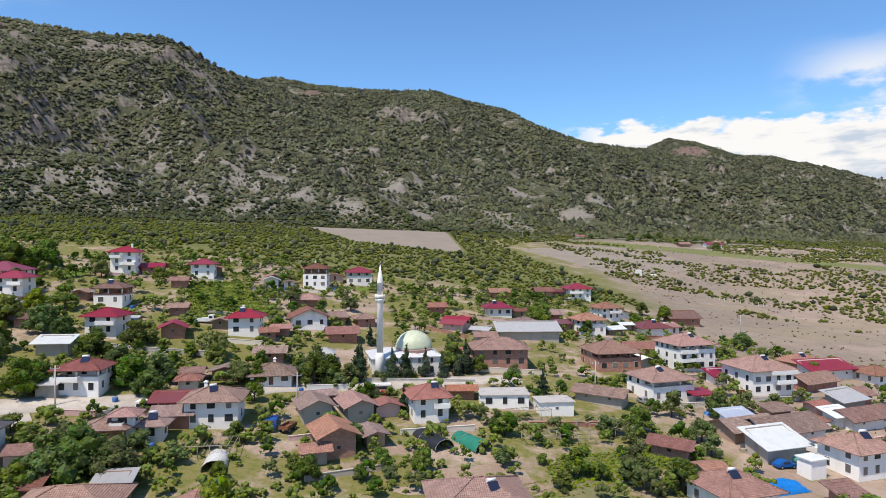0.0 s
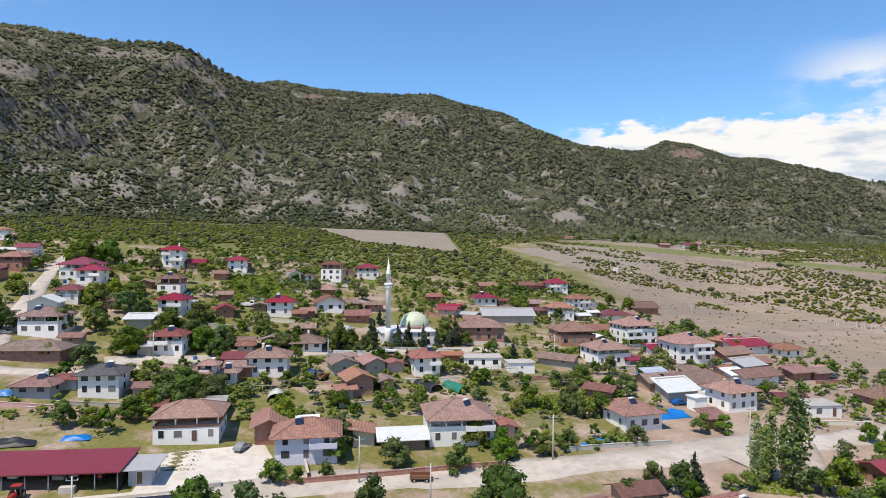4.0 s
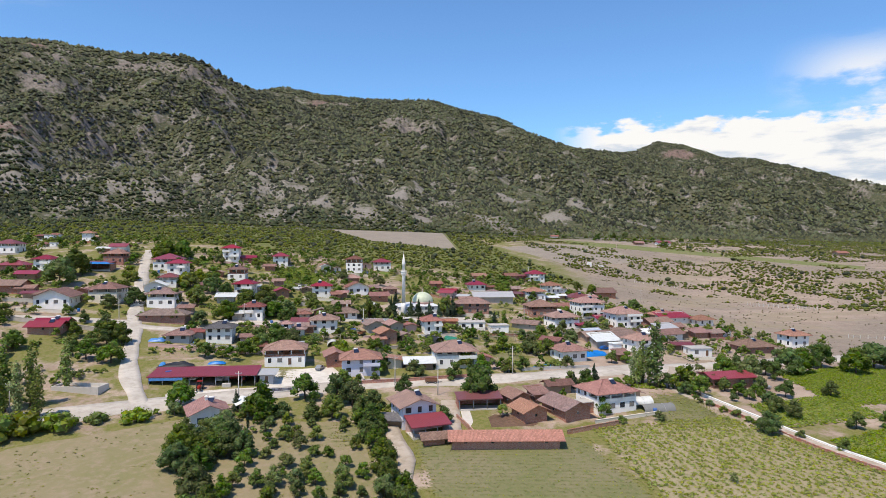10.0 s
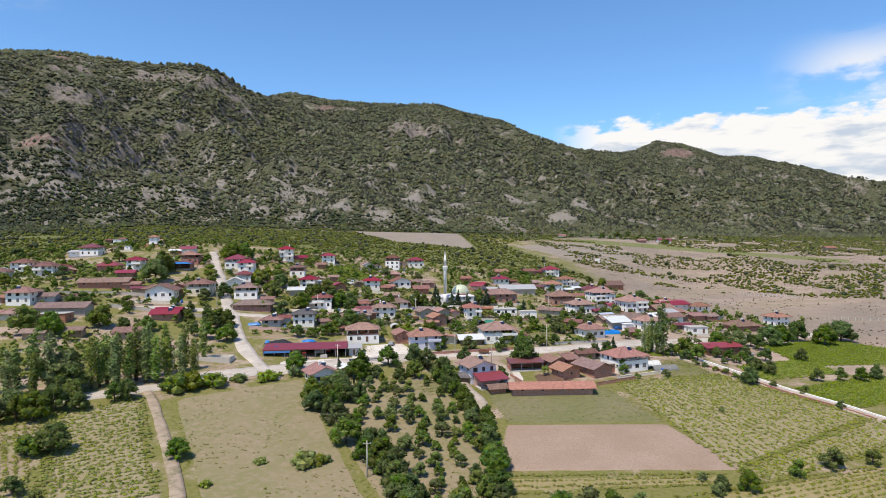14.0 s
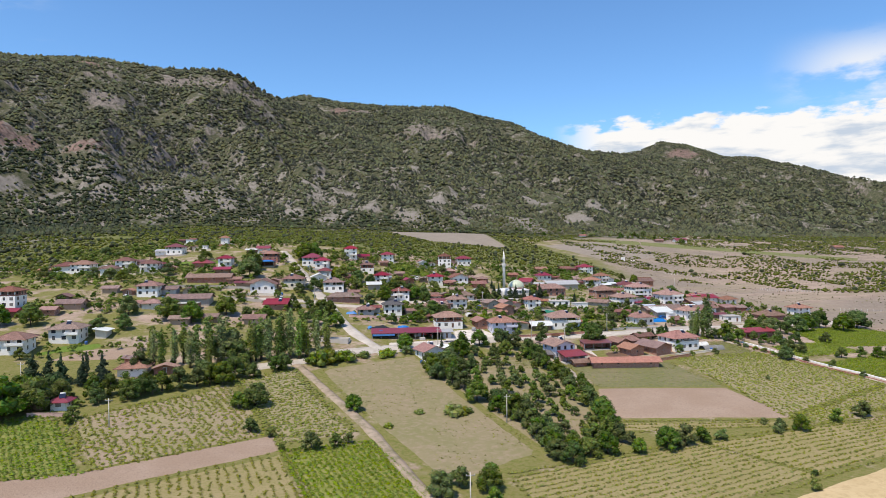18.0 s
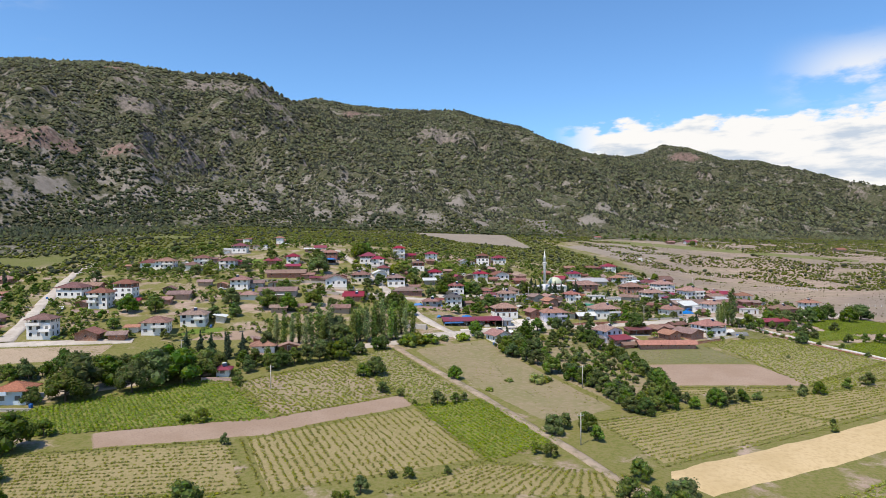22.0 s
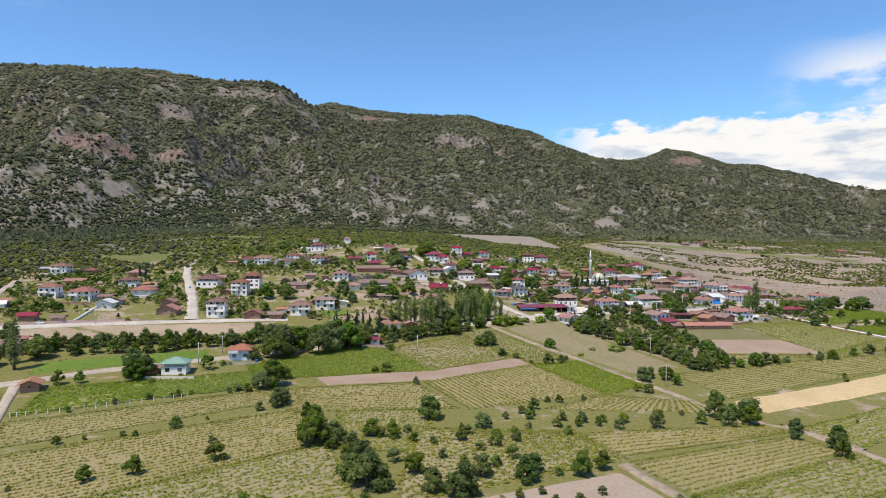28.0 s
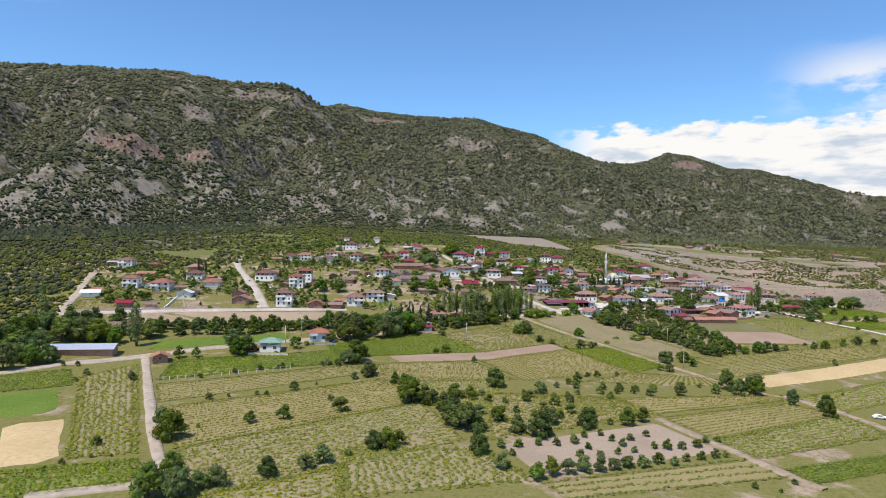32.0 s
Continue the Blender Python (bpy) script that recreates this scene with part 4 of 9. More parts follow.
def keep_scrub(x, y):
    a = above_foot(x, y)
    west = x < np.interp(y, [300, 345, 393, 455, 500, 560, 650], [95, 85, 60, 45, 62, 112, 132])
    edge = np.interp(x, [-800, -420, -350, -320, -260, -200, 0], [20, 40, 120, 150, 205, 275, 290])
    left = (x < -340 - 0.43 * (y + 55)) & (y > -70 + 0.1 * (x + 400))
    low = np.interp(x, [80, 113, 142, 196, 208, 225, 245, 420], [394, 354, 341, 312, 275, 235, 190, 150])
    high = np.interp(x, [80, 135, 160, 248, 333, 420], [394, 430, 446, 424, 368, 330])
    band = (x > 84) & (y > low) & (y < high)
    foot_wood = (x > 330) & (y > 470) & (a < 60)
    belt = np.where(west, ((y > edge) | left) & (a < 80), (a < 60) & (x > 84) & (y > low - 60))
    thin = np.where(west, -0.75, np.where(foot_wood, -0.6, np.where(band, -0.3, np.where(y < low, 0.75, np.where(y > high + 60, 0.15, 0.5)))))
    return belt & (x > -200 - 0.75 * (y + 375)) & (x < 0.73 * y + 130) & (fractal(x / 30, y / 30, 3, 400) > thin) & ~in_quad(BROWN_FIELD, x, y)


sp = wild_spots(215000, -800, 900, -95, 900, keep_scrub)
h = wild.uniform(0.8, 2.1, len(sp))
wide = h * wild.uniform(1.1, 1.7, len(sp))
oak = wild.random(len(sp)) < np.where(sp[:, 0] < -330, 0.12, np.where(sp[:, 0] > 84, 0.02, 0.05))
scatter("hill_trees", "dark low oaks among the scrub at the mountain's foot", sp[oak], h[oak] * 1.6, wide[oak] * 1.4, M_WILD, 320, lump(6), smooth=True)
sp, h, wide = sp[~oak], h[~oak], wide[~oak]
close = sp[:, 1] < 330
scatter("slope_scrub", "green low scrub on the slope above the village", sp[close], h[close], wide[close], M_HILL, 303, crag(8), smooth=True)
scatter("slope_scrub", "green low scrub high on the slope", sp[~close], h[~close], wide[~close], M_HILL, 304, crag(8), smooth=True)


def keep_tufts(x, y):
    return (x > 95 + 0.1 * (y - 200)) & (x < 0.73 * y + 130) & (fractal(x / 22, y / 22, 3, 430) > -0.35)


M_TUFT = leaves("dry_tuft_leaves", (0.17, 0.155, 0.085), 0.02, 0.25)
sp = wild_spots(6500, 90, 620, 90, 560, keep_tufts)
h = wild.uniform(0.25, 0.75, len(sp))
scatter("dry_tufts", "grey-green tufts and thistles on the stony plain", sp, h, h * wild.uniform(1.3, 2.6, len(sp)), M_TUFT, 330, crag(9))

# ---- surfaces of roads and fields ----
def earth(name, a, b, c, fine=1.6, bump=0.5, broad=0.07):
    m = Nodes(name, 0.95, 0.0, 0.1)
    col = m.mix(m.ramp(m.noise(broad, 5, 0.6), 0.35, 0.65), a, b)
    grain = m.noise(fine, 5, 0.65)
    col = m.mix(m.ramp(grain, 0.42, 0.7, 0, 0.75), col, c)
    m.bump(m.math("ADD", grain, m.noise(0.4, 3)), bump, 0.25)
    return m.done(col)


M_ROAD = {"asphalt": earth("pale_dusty_asphalt", (0.4, 0.36, 0.31), (0.5, 0.455, 0.4), (0.34, 0.3, 0.255), 0.5, 0.1, 0.12),
          "dirt": earth("pale_dirt", (0.36, 0.305, 0.245), (0.42, 0.36, 0.3), (0.27, 0.225, 0.165), 0.5, 0.3, 0.15),
          "earth": earth("worn_earth", (0.3, 0.235, 0.175), (0.36, 0.29, 0.22), (0.15, 0.14, 0.07), 0.35, 0.4, 0.2)}
M_FIELD = {"vine": earth("vineyard_soil", (0.26, 0.215, 0.105), (0.295, 0.238, 0.13), (0.18, 0.183, 0.05)),
           "vine_green": earth("grassy_vineyard_soil", (0.19, 0.21, 0.055), (0.25, 0.24, 0.085), (0.15, 0.185, 0.04)),
           "vine_weedy": earth("weedy_soil", (0.27, 0.225, 0.135), (0.3, 0.25, 0.165), (0.21, 0.2, 0.08)),
           "sparse": earth("weedy_vineyard_soil", (0.31, 0.235, 0.175), (0.26, 0.23, 0.12), (0.2, 0.185, 0.085)),
           "plough": earth("ploughed_soil", (0.3, 0.218, 0.16), (0.345, 0.26, 0.198), (0.25, 0.18, 0.13), 2.2, 0.8),
           "soil": earth("bare_pink_soil", (0.3, 0.24, 0.185), (0.36, 0.288, 0.228), (0.25, 0.2, 0.145)),
           "bare": earth("bare_dry_ground", (0.32, 0.25, 0.175), (0.38, 0.3, 0.22), (0.25, 0.2, 0.12)),
           "fallow": earth("fallow_grass", (0.24, 0.2, 0.118), (0.195, 0.18, 0.085), (0.285, 0.222, 0.155), 0.5, 0.3, 0.045),
           "wheat": earth("ripening_wheat", (0.46, 0.35, 0.19), (0.52, 0.4, 0.23), (0.4, 0.3, 0.155), 0.8, 0.4),
           "green": earth("lush_crop", (0.11, 0.175, 0.03), (0.14, 0.2, 0.04), (0.08, 0.135, 0.02), 1.2, 0.5),
           "crop": earth("row_crop", (0.165, 0.16, 0.075), (0.2, 0.175, 0.1), (0.115, 0.135, 0.045), 0.8, 0.5),
           "terrace": earth("kitchen_garden_soil", (0.3, 0.22, 0.16), (0.22, 0.21, 0.1), (0.16, 0.17, 0.06), 0.4, 0.5),
           "mud": earth("trodden_farmyard_mud", (0.12, 0.075, 0.05), (0.16, 0.1, 0.07), (0.085, 0.055, 0.038), 1.2, 0.5),
           "meadow": earth("dull_green_meadow", (0.15, 0.17, 0.06), (0.185, 0.185, 0.08), (0.12, 0.145, 0.045), 0.8, 0.4),
           "waste": earth("grey_stony_waste", (0.25, 0.215, 0.175), (0.285, 0.243, 0.2), (0.2, 0.172, 0.13), 0.8, 0.4),
           "court": earth("pale_gravel_yard", (0.52, 0.48, 0.43), (0.6, 0.56, 0.5), (0.44, 0.4, 0.34), 0.6, 0.2)}
M_VINE = {"bright": leaves("bright_vine_leaves", (0.165, 0.222, 0.028), 0.02, 0.3, 0.3), "yellow": leaves("yellowish_vine_leaves", (0.225, 0.248, 0.043), 0.02, 0.3, 0.3),
          "olive": leaves("dull_vine_leaves", (0.23, 0.236, 0.048), 0.02, 0.3, 0.3), "ridge": leaves("terrace_vine_leaves", (0.175, 0.22, 0.045), 0.02, 0.3, 0.3)}
_v, _f = crag(3)
_v = _v[_f].reshape(-1, 3) * (0.7, 0.7, 0.72)
_c, _ = cards(np.random.default_rng(41), [(0, 0, 0.5)], [(0.5, 0.5, 0.44)], 0.13, 8)
VINE = np.concatenate([_v, _c]), np.arange(len(_v) + len(_c)).reshape(-1, 3)      # one vine bush
ROADS = []
layer = [0]


def smooth_line(pts, step=3.0):
    """A Catmull-Rom curve through the points, in even steps."""
    p = np.array([pts[0], *pts, pts[-1]], float)
    out = []
    for k in range(1, len(p) - 2):
        n = max(2, int(np.hypot(*(p[k + 1] - p[k])) / step))
        t = np.linspace(0, 1, n, endpoint=False)[:, None]
        a, b, c, d = p[k - 1 : k + 3]
        out.append(0.5 * (2 * b + (c - a) * t + (2 * a - 5 * b + 4 * c - d) * t**2 + (3 * b - a - 3 * c + d) * t**3))
    return np.concatenate([*out, p[-2:-1]])


def road(kind, width, pts):
    """A made-up carriageway laid on the land, with a slight camber and uneven edges."""
    layer[0] += 1
    c = smooth_line(pts)
    t = np.gradient(c, axis=0)
    t /= np.linalg.norm(t, axis=1)[:, None] + 1e-9
    n = np.stack([-t[:, 1], t[:, 0]], 1)
    cross = np.array([-1.0, -0.96, -0.4, 0.0, 0.4, 0.96, 1.0])
    lift = np.array([-0.35, 0.16, 0.24, 0.27, 0.24, 0.16, -0.35]) + 0.012 * layer[0]
    edge = 1 + 0.2 * fractal(c[:, 0] / 9, c[:, 1] / 9, 2, 60)[:, None]
    q = c[:, None, :] + n[:, None, :] * (cross[None] * width / 2 * edge)[..., None]
    z = ground(q[..., 0], q[..., 1]) + lift[None]
    v = np.concatenate([q, z[..., None]], -1).reshape(-1, 3)
    name = "road" if kind == "asphalt" else "track"
    ob = new(name, mesh_from(name, v, grid_faces(7, len(c)), [M_ROAD[kind]]))
    tagged(ob, {"asphalt": "pale dusty village road with worn edges", "dirt": "pale unpaved lane between the houses and fields", "earth": "narrow earth track with a grassy middle"}[kind],
           "road", kind="structure")
    ROADS.extend((float(a), float(b), width / 2) for a, b in c[::2])


FIELD_WORD = {"vine": "vineyard soil", "sparse": "patchy weedy vineyard soil", "plough": "ploughed reddish brown soil", "soil": "bare pinkish earth", "bare": "bare dry ground",
              "fallow": "dry fallow meadow", "wheat": "ripe golden wheat field", "green": "lush green crop field", "crop": "field with low green crop rows",
              "terrace": "kitchen garden beds", "waste": "bare stony brownish ground", "mud": "dark trodden farmyard mud", "meadow": "dull green meadow strip", "court": "pale gravel yard"}


def field(kind, q, along_depth=0, dense=1.0, leaf=""):
    """A field between four corners (far left, far right, near right, near left); vineyards carry their rows of vines."""
    layer[0] += 1
    fl, fr, nr, nl = (np.array(p, float) for p in q)
    if kind in ("vine", "sparse"):
        mid = (fl + fr + nr + nl) / 4
        fl, fr, nr, nl = (p + (p - mid) / np.hypot(*(p - mid)) * 1.8 for p in (fl, fr, nr, nl))
    wide, deep = (np.hypot(*(fr - fl)) + np.hypot(*(nr - nl))) / 2, (np.hypot(*(nl - fl)) + np.hypot(*(nr - fr))) / 2
    furrow = {"plough": 0.8, "crop": 1.5, "terrace": 2.4}.get(kind, 0)
    nx, ny = max(3, int(wide / 4) + 1), max(3, int(deep / (furrow / 2 if furrow else 4)) + 1)

    def at(s, t):
        s, t = s[..., None], t[..., None]
        return (nl * (1 - s) + nr * s) * (1 - t) + (fl * (1 - s) + fr * s) * t

    s, t = np.meshgrid(np.linspace(0, 1, nx), np.linspace(0, 1, ny))
    p = at(s, t)
    rim = ((s == 0) | (s == 1) | (t == 0) | (t == 1))
    wob = np.stack([fractal(p[..., 0] / 7, p[..., 1] / 7, 2, 70), fractal(p[..., 0] / 7, p[..., 1] / 7, 2, 71)], -1)
    p = p + wob * 0.7 * rim[..., None]
    z = ground(p[..., 0], p[..., 1]) + np.where(rim, -0.12, 0.07 + 0.006 * (layer[0] % 9))
    if furrow:
        z = z + np.where(rim, 0, 0.07 * furrow ** 0.5 * (np.arange(ny) % 2)[:, None])
    if kind in ("wheat", "green"):
        z = z + np.where(rim, 0, 0.35 if kind == "wheat" else 0.2)
    ob = new("field", mesh_from("field", np.concatenate([p, z[..., None]], -1).reshape(-1, 3), grid_faces(nx, ny), [M_FIELD[{"bright": "vine_green", "yellow": "vine_weedy"}.get(leaf, kind) if kind == "vine" and dense < 2 else kind]]))
    tagged(ob, FIELD_WORD[kind] + " between tracks and hedges", "field", kind="structure")
    rng = np.random.default_rng(layer[0])
    if kind in ("vine", "sparse"):
        row, plant = {"ridge": (3.4, 0.8), "bright": (1.4, 0.9), "yellow": (1.75, 1.0)}.get(leaf, (2.0, 0.9))
        a, b = (wide, deep) if along_depth else (deep, wide)
        rows, per = max(2, int(a / row)), max(2, int(b / plant))
        r, k = np.meshgrid((np.arange(rows) + 0.5) / rows, (np.arange(per) + 0.5) / per)
        r, k = r + rng.normal(size=r.shape) * (0.2 if leaf == "yellow" else 0.1) / rows, k + rng.normal(size=k.shape) * 0.22 / per
        ss, tt = (r, k) if along_depth else (k, r)
        sp = at(ss.ravel(), tt.ravel())
        gap = 0.6 * fractal(sp[:, 0] / 14, sp[:, 1] / 14, 3, 90) + rng.uniform(-0.6, 0.6, len(sp))
        sp = sp[(gap < dense * 1.3 - 0.25) & (ss.ravel() > 0.012) & (ss.ravel() < 0.988) & (tt.ravel() > 0.012) & (tt.ravel() < 0.988)]
        h = rng.uniform(0.5, 0.85, len(sp)) if leaf in ("yellow", "bright") else rng.uniform(0.42, 0.75, len(sp))
        scatter("grape_vines", {"bright": "bright green", "yellow": "yellow-green", "olive": "dull green", "ridge": "bushy green"}[leaf] + " grape vines in rows on bare soil", sp, h, h * rng.uniform(1.5, 2.1, len(sp)) * {"bright": 1.3, "yellow": 1.15}.get(leaf, 1.0), M_VINE[leaf], 500 + layer[0], VINE)
    if kind in ("crop", "terrace", "green"):
        rows = max(3, int(deep / (1.5 if kind != "terrace" else 2.4)))
        per = max(3, int(wide / 0.7))
        r, k = np.meshgrid((np.arange(rows) + 0.5) / rows, (np.arange(per) + 0.5) / per)
        sp = at(k.ravel(), r.ravel())
        sp = sp[rng.random(len(sp)) < (0.85 if kind != "green" else 0.35)][:4500]
        h = rng.uniform(0.22, 0.45, len(sp))
        scatter("crop_rows", "low green vegetable and crop rows", sp, h, h * rng.uniform(1.5, 2.4, len(sp)), M_VINE["bright" if kind == "green" else "olive"], 900 + layer[0], None, 5)
    if kind in ("fallow", "bare"):
        sp = at(rng.random(1400), rng.random(1400))
        sp = sp[fractal(sp[:, 0] / 12, sp[:, 1] / 12, 3, 95) > 0.1]
        h = rng.uniform(0.15, 0.4, len(sp))
        scatter("dry_grass", "tufts of dry grass on fallow ground", sp, h, h * 2.5, M_VINE["olive"], 1300 + layer[0], None, 4)



# ---- roads and tracks ----
road("asphalt", 9, [(-101.3, 28.6), (-90.6, 34.9), (-81.7, 39.6), (-70.5, 44.0), (-56.4, 50.6), (-39.5, 57.4), (-19.5, 64.9), (5.6, 68.4), (30.5, 74.6), (53.9, 81.5), (70.5, 89.7)])
road("asphalt", 8, [(59.1, 78.1), (78.1, 88.3), (95.6, 94.1), (112.7, 101.1), (129.9, 107.7), (159.9, 118.2)])
road("asphalt", 6, [(-77.7, 40.7), (-90.0, 30.6), (-104.5, 20.7), (-112.7, 15.6), (-121.8, 9.3), (-131.7, 2.0)])
road("dirt", 5.5, [(-178.9, -41.9), (-199.1, -55.9), (-214.6, -65.6), (-227.7, -72.8), (-239.8, -81.0), (-254.5, -89.3), (-264.6, -97.8), (-273.8, -105.8), (-286.5, -115.7), (-296.6, -122.0), (-309.2, -138.2), (-317.6, -149.1)])
road("asphalt", 5.4, [(-72.3, 32.5), (-75.1, 37.2), (-79.8, 45.7), (-88.4, 58.9), (-95.7, 72.9), (-102.8, 89.4), (-108.5, 102.1), (-114.8, 115.7), (-124.2, 137.4), (-135.2, 163.1), (-149.1, 195.9), (-164.4, 233.6)])
road("asphalt", 5, [(-111.6, 107.2), (-120.7, 105.7), (-133.7, 103.6), (-143.2, 101.7), (-155.1, 98.1)])
road("asphalt", 4.5, [(-116.2, 105.6), (-106.3, 104.4), (-97.8, 105.1), (-89.6, 106.5), (-82.1, 109.7), (-76.1, 114.5)])
road("asphalt", 6, [(-85.9, 116.1), (-80.4, 119.0), (-75.0, 121.3), (-68.8, 122.9), (-63.9, 125.6), (-55.8, 129.3), (-47.1, 133.0), (-41.5, 136.9), (-33.6, 140.8), (-23.3, 144.1), (-10.6, 147.9), (0.2, 152.8), (19.4, 159.7)])
road("asphalt", 6, [(-251.9, -11.6), (-259.2, 8.7), (-267.8, 30.1), (-278.9, 56.2), (-291.1, 83.8), (-302.3, 108.5), (-314.7, 139.8), (-323.3, 165.5), (-328.2, 191.7)])
road("asphalt", 6, [(-341.2, -50.9), (-325.5, -43.7), (-309.0, -36.4), (-293.2, -30.1), (-270.9, -21.8), (-247.2, -13.9), (-226.7, -6.8), (-207.3, -0.8)])
road("dirt", 5, [(-340.3, -52.3), (-347.1, -37.7), (-352.4, -22.5), (-361.5, 1.6), (-376.3, 33.9), (-389.3, 66.4)])
road("earth", 2.8, [(-105.3, 16.9), (-98.4, 7.0), (-74.1, -36.2), (-60.3, -68.1), (-50.4, -90.9), (-44.7, -106.7), (-40.1, -117.8), (-35.3, -126.2), (-30.0, -131.7), (-24.7, -136.3), (-21.0, -141.4), (-16.2, -150.5)])
road("earth", 3.2, [(-26.5, -131.5), (-20.6, -145.7), (-16.1, -159.2), (-11.7, -176.8)])
road("dirt", 3.2, [(-272.2, -107.9), (-255.2, -142.5), (-242.1, -168.9), (-231.3, -190.8), (-222.8, -207.0), (-215.9, -218.1), (-207.6, -231.1)])
road("earth", 3, [(-86.0, -166.5), (-80.1, -182.0), (-74.8, -194.8), (-69.8, -208.4), (-65.5, -217.2)])
road("dirt", 4, [(-237.9, -233.2), (-228.9, -229.5), (-219.4, -226.1)])
road("dirt", 4, [(79.9, 88.7), (71.5, 62.9), (79.3, 47.5), (85.1, 32.0), (91.4, 20.6), (97.0, 10.5), (102.4, 0.0)])
road("dirt", 4, [(219.9, 541.7), (246.7, 534.4), (287.4, 508.6)])
road("dirt", 4, [(-11.2, 31.8), (-8.6, 20.7), (-6.3, 13.4), (-6.7, 4.8)])
road("dirt", 5, [(3.1, 50.7), (3.5, 41.5), (3.7, 28.9)])

# ---- fields ----
field("vine", [(-205.3, -74.9), (-160.4, -35.6), (-131.8, -72.4), (-194.8, -91.4)], 1, 1.0, "bright")
field("sparse", [(-154.0, -40.7), (-122.1, -9.3), (-97.6, -46.3), (-131.0, -70.4)], 1, .62, "yellow")
field("plough", [(-178.0, -87.6), (-126.0, -68.6), (-127.5, -84.0), (-172.0, -97.6)])
field("plough", [(-133.0, -71.6), (-94.6, -44.6), (-91.0, -55.2), (-135.5, -87.2)])
field("vine", [(-120.8, -3.0), (-104.5, 12.7), (-74.5, -42.8), (-93.6, -51.8)], 0, 1.2, "yellow")
field("fallow", [(-97.6, 13.3), (-62.0, 38.1), (-27.1, -56.2), (-50.8, -75.6)])
field("vine", [(-135.4, -88.6), (-91.6, -56.3), (-71.5, -99.6), (-120.4, -120.9)], 1, .8, "olive")
field("vine", [(-91.6, -56.3), (-70.7, -48.7), (-52.4, -83.9), (-71.5, -99.6)], 1, 1.0, "bright")
field("vine", [(-188.8, -102.7), (-138.7, -89.6), (-124.1, -120.5), (-176.5, -126.5)], 0, .75, "olive")
field("vine", [(-98.0, -120.2), (-71.6, -100.7), (-41.7, -107.5), (-35.7, -119.7)], 0, .8, "olive")
field("crop", [(-7.6, 28.8), (35.5, 26.6), (43.0, -3.3), (-1.9, -2.1)])
field("plough", [(-2.4, -3.3), (43.2, -4.2), (51.0, -31.0), (-7.3, -30.9)])
field("vine", [(38.6, 31.7), (74.4, 39.9), (99.3, 3.2), (46.8, -31.3)], 1, .95, "yellow")
field("vine", [(46.8, -31.3), (99.3, 3.2), (106.3, -12.1), (54.1, -35.6)], 1, .8, "yellow")
field("vine", [(-6.8, -32.3), (44.0, -32.6), (38.8, -38.3), (-7.7, -43.1)], 0, .8, "olive")
field("vine", [(-36.5, -67.6), (12.8, -47.8), (36.0, -68.5), (-30.0, -102.2)], 0, .9, "olive")
field("vine", [(12.8, -47.8), (76.1, -29.7), (94.0, -40.5), (36.0, -68.5)], 0, .9, "olive")
field("wheat", [(-33.2, -105.7), (84.0, -46.5), (78.0, -67.0), (-25.4, -119.2)])
field("crop", [(48.0, 52.1), (67.7, 56.6), (78.0, 35.3), (56.4, 34.3)])
field("vine", [(114.0, 86.5), (152.0, 105.0), (186.0, 70.0), (113.0, 55.0)], 1, 1.0, "bright")
field("vine", [(88.0, 52.0), (118.5, 64.5), (119.0, 46.0), (86.5, 34.5)], 1, 1.0, "bright")
field("vine", [(94.5, 27.0), (132.0, 45.0), (148.0, 25.0), (100.0, 10.0)], 1, 1.0, "bright")
field("sparse", [(-129.3, -10.5), (-119.6, -5.2), (-103.2, -30.1), (-109.7, -38.3)], 1, .45, "olive")
field("wheat", [(-274.7, -187.6), (-260.6, -180.5), (-242.4, -213.2), (-255.3, -220.3)])
field("green", [(-298.4, -160.9), (-279.7, -149.6), (-265.4, -176.0), (-279.8, -186.5)])
field("vine", [(-311.1, -143.4), (-290.9, -129.1), (-279.6, -146.6), (-298.9, -160.1)], 0, .9, "bright")
field("vine", [(-282.0, -137.9), (-271.2, -115.3), (-228.1, -206.1), (-242.4, -211.6)], 1, .9, "yellow")
field("vine", [(-254.3, -221.6), (-226.4, -210.8), (-219.8, -225.5), (-244.7, -234.9)], 0, .9, "bright")
field("vine", [(-259.6, -108.9), (-231.8, -96.3), (-225.6, -117.2), (-254.4, -135.5)], 0, .8, "bright")
field("vine", [(-231.8, -96.3), (-197.0, -80.3), (-195.6, -102.2), (-225.6, -117.2)], 0, .8, "bright")
field("vine", [(-252.5, -140.5), (-193.5, -105.1), (-179.6, -114.5), (-242.6, -162.4)], 0, .8, "olive")
field("vine", [(-237.6, -164.9), (-175.3, -123.6), (-159.8, -152.2), (-220.5, -202.5)], 0, .85, "olive")
field("vine", [(-220.5, -202.5), (-159.8, -152.2), (-148.0, -191.1), (-207.2, -232.3)], 0, .85, "yellow")
field("green", [(-280.4, -80.5), (-225.1, -54.0), (-223.5, -70.2), (-276.8, -97.8)])
field("bare", [(-299.9, -33.8), (-209.1, -4.2), (-208.1, -24.4), (-262.0, -47.8)])
field("bare", [(-324.3, -45.9), (-299.9, -33.8), (-262.0, -47.8), (-305.9, -62.6)])
field("soil", [(-140.5, -192.1), (-86.5, -167.8), (-75.3, -195.7), (-131.9, -217.0)])
field("vine", [(-131.0, -217.3), (-74.7, -197.6), (-69.4, -212.0), (-125.4, -227.0)], 0, .9, "ridge")
field("vine", [(-83.6, -163.4), (-31.6, -140.6), (-19.8, -152.9), (-75.1, -183.5)], 0, .85, "olive")
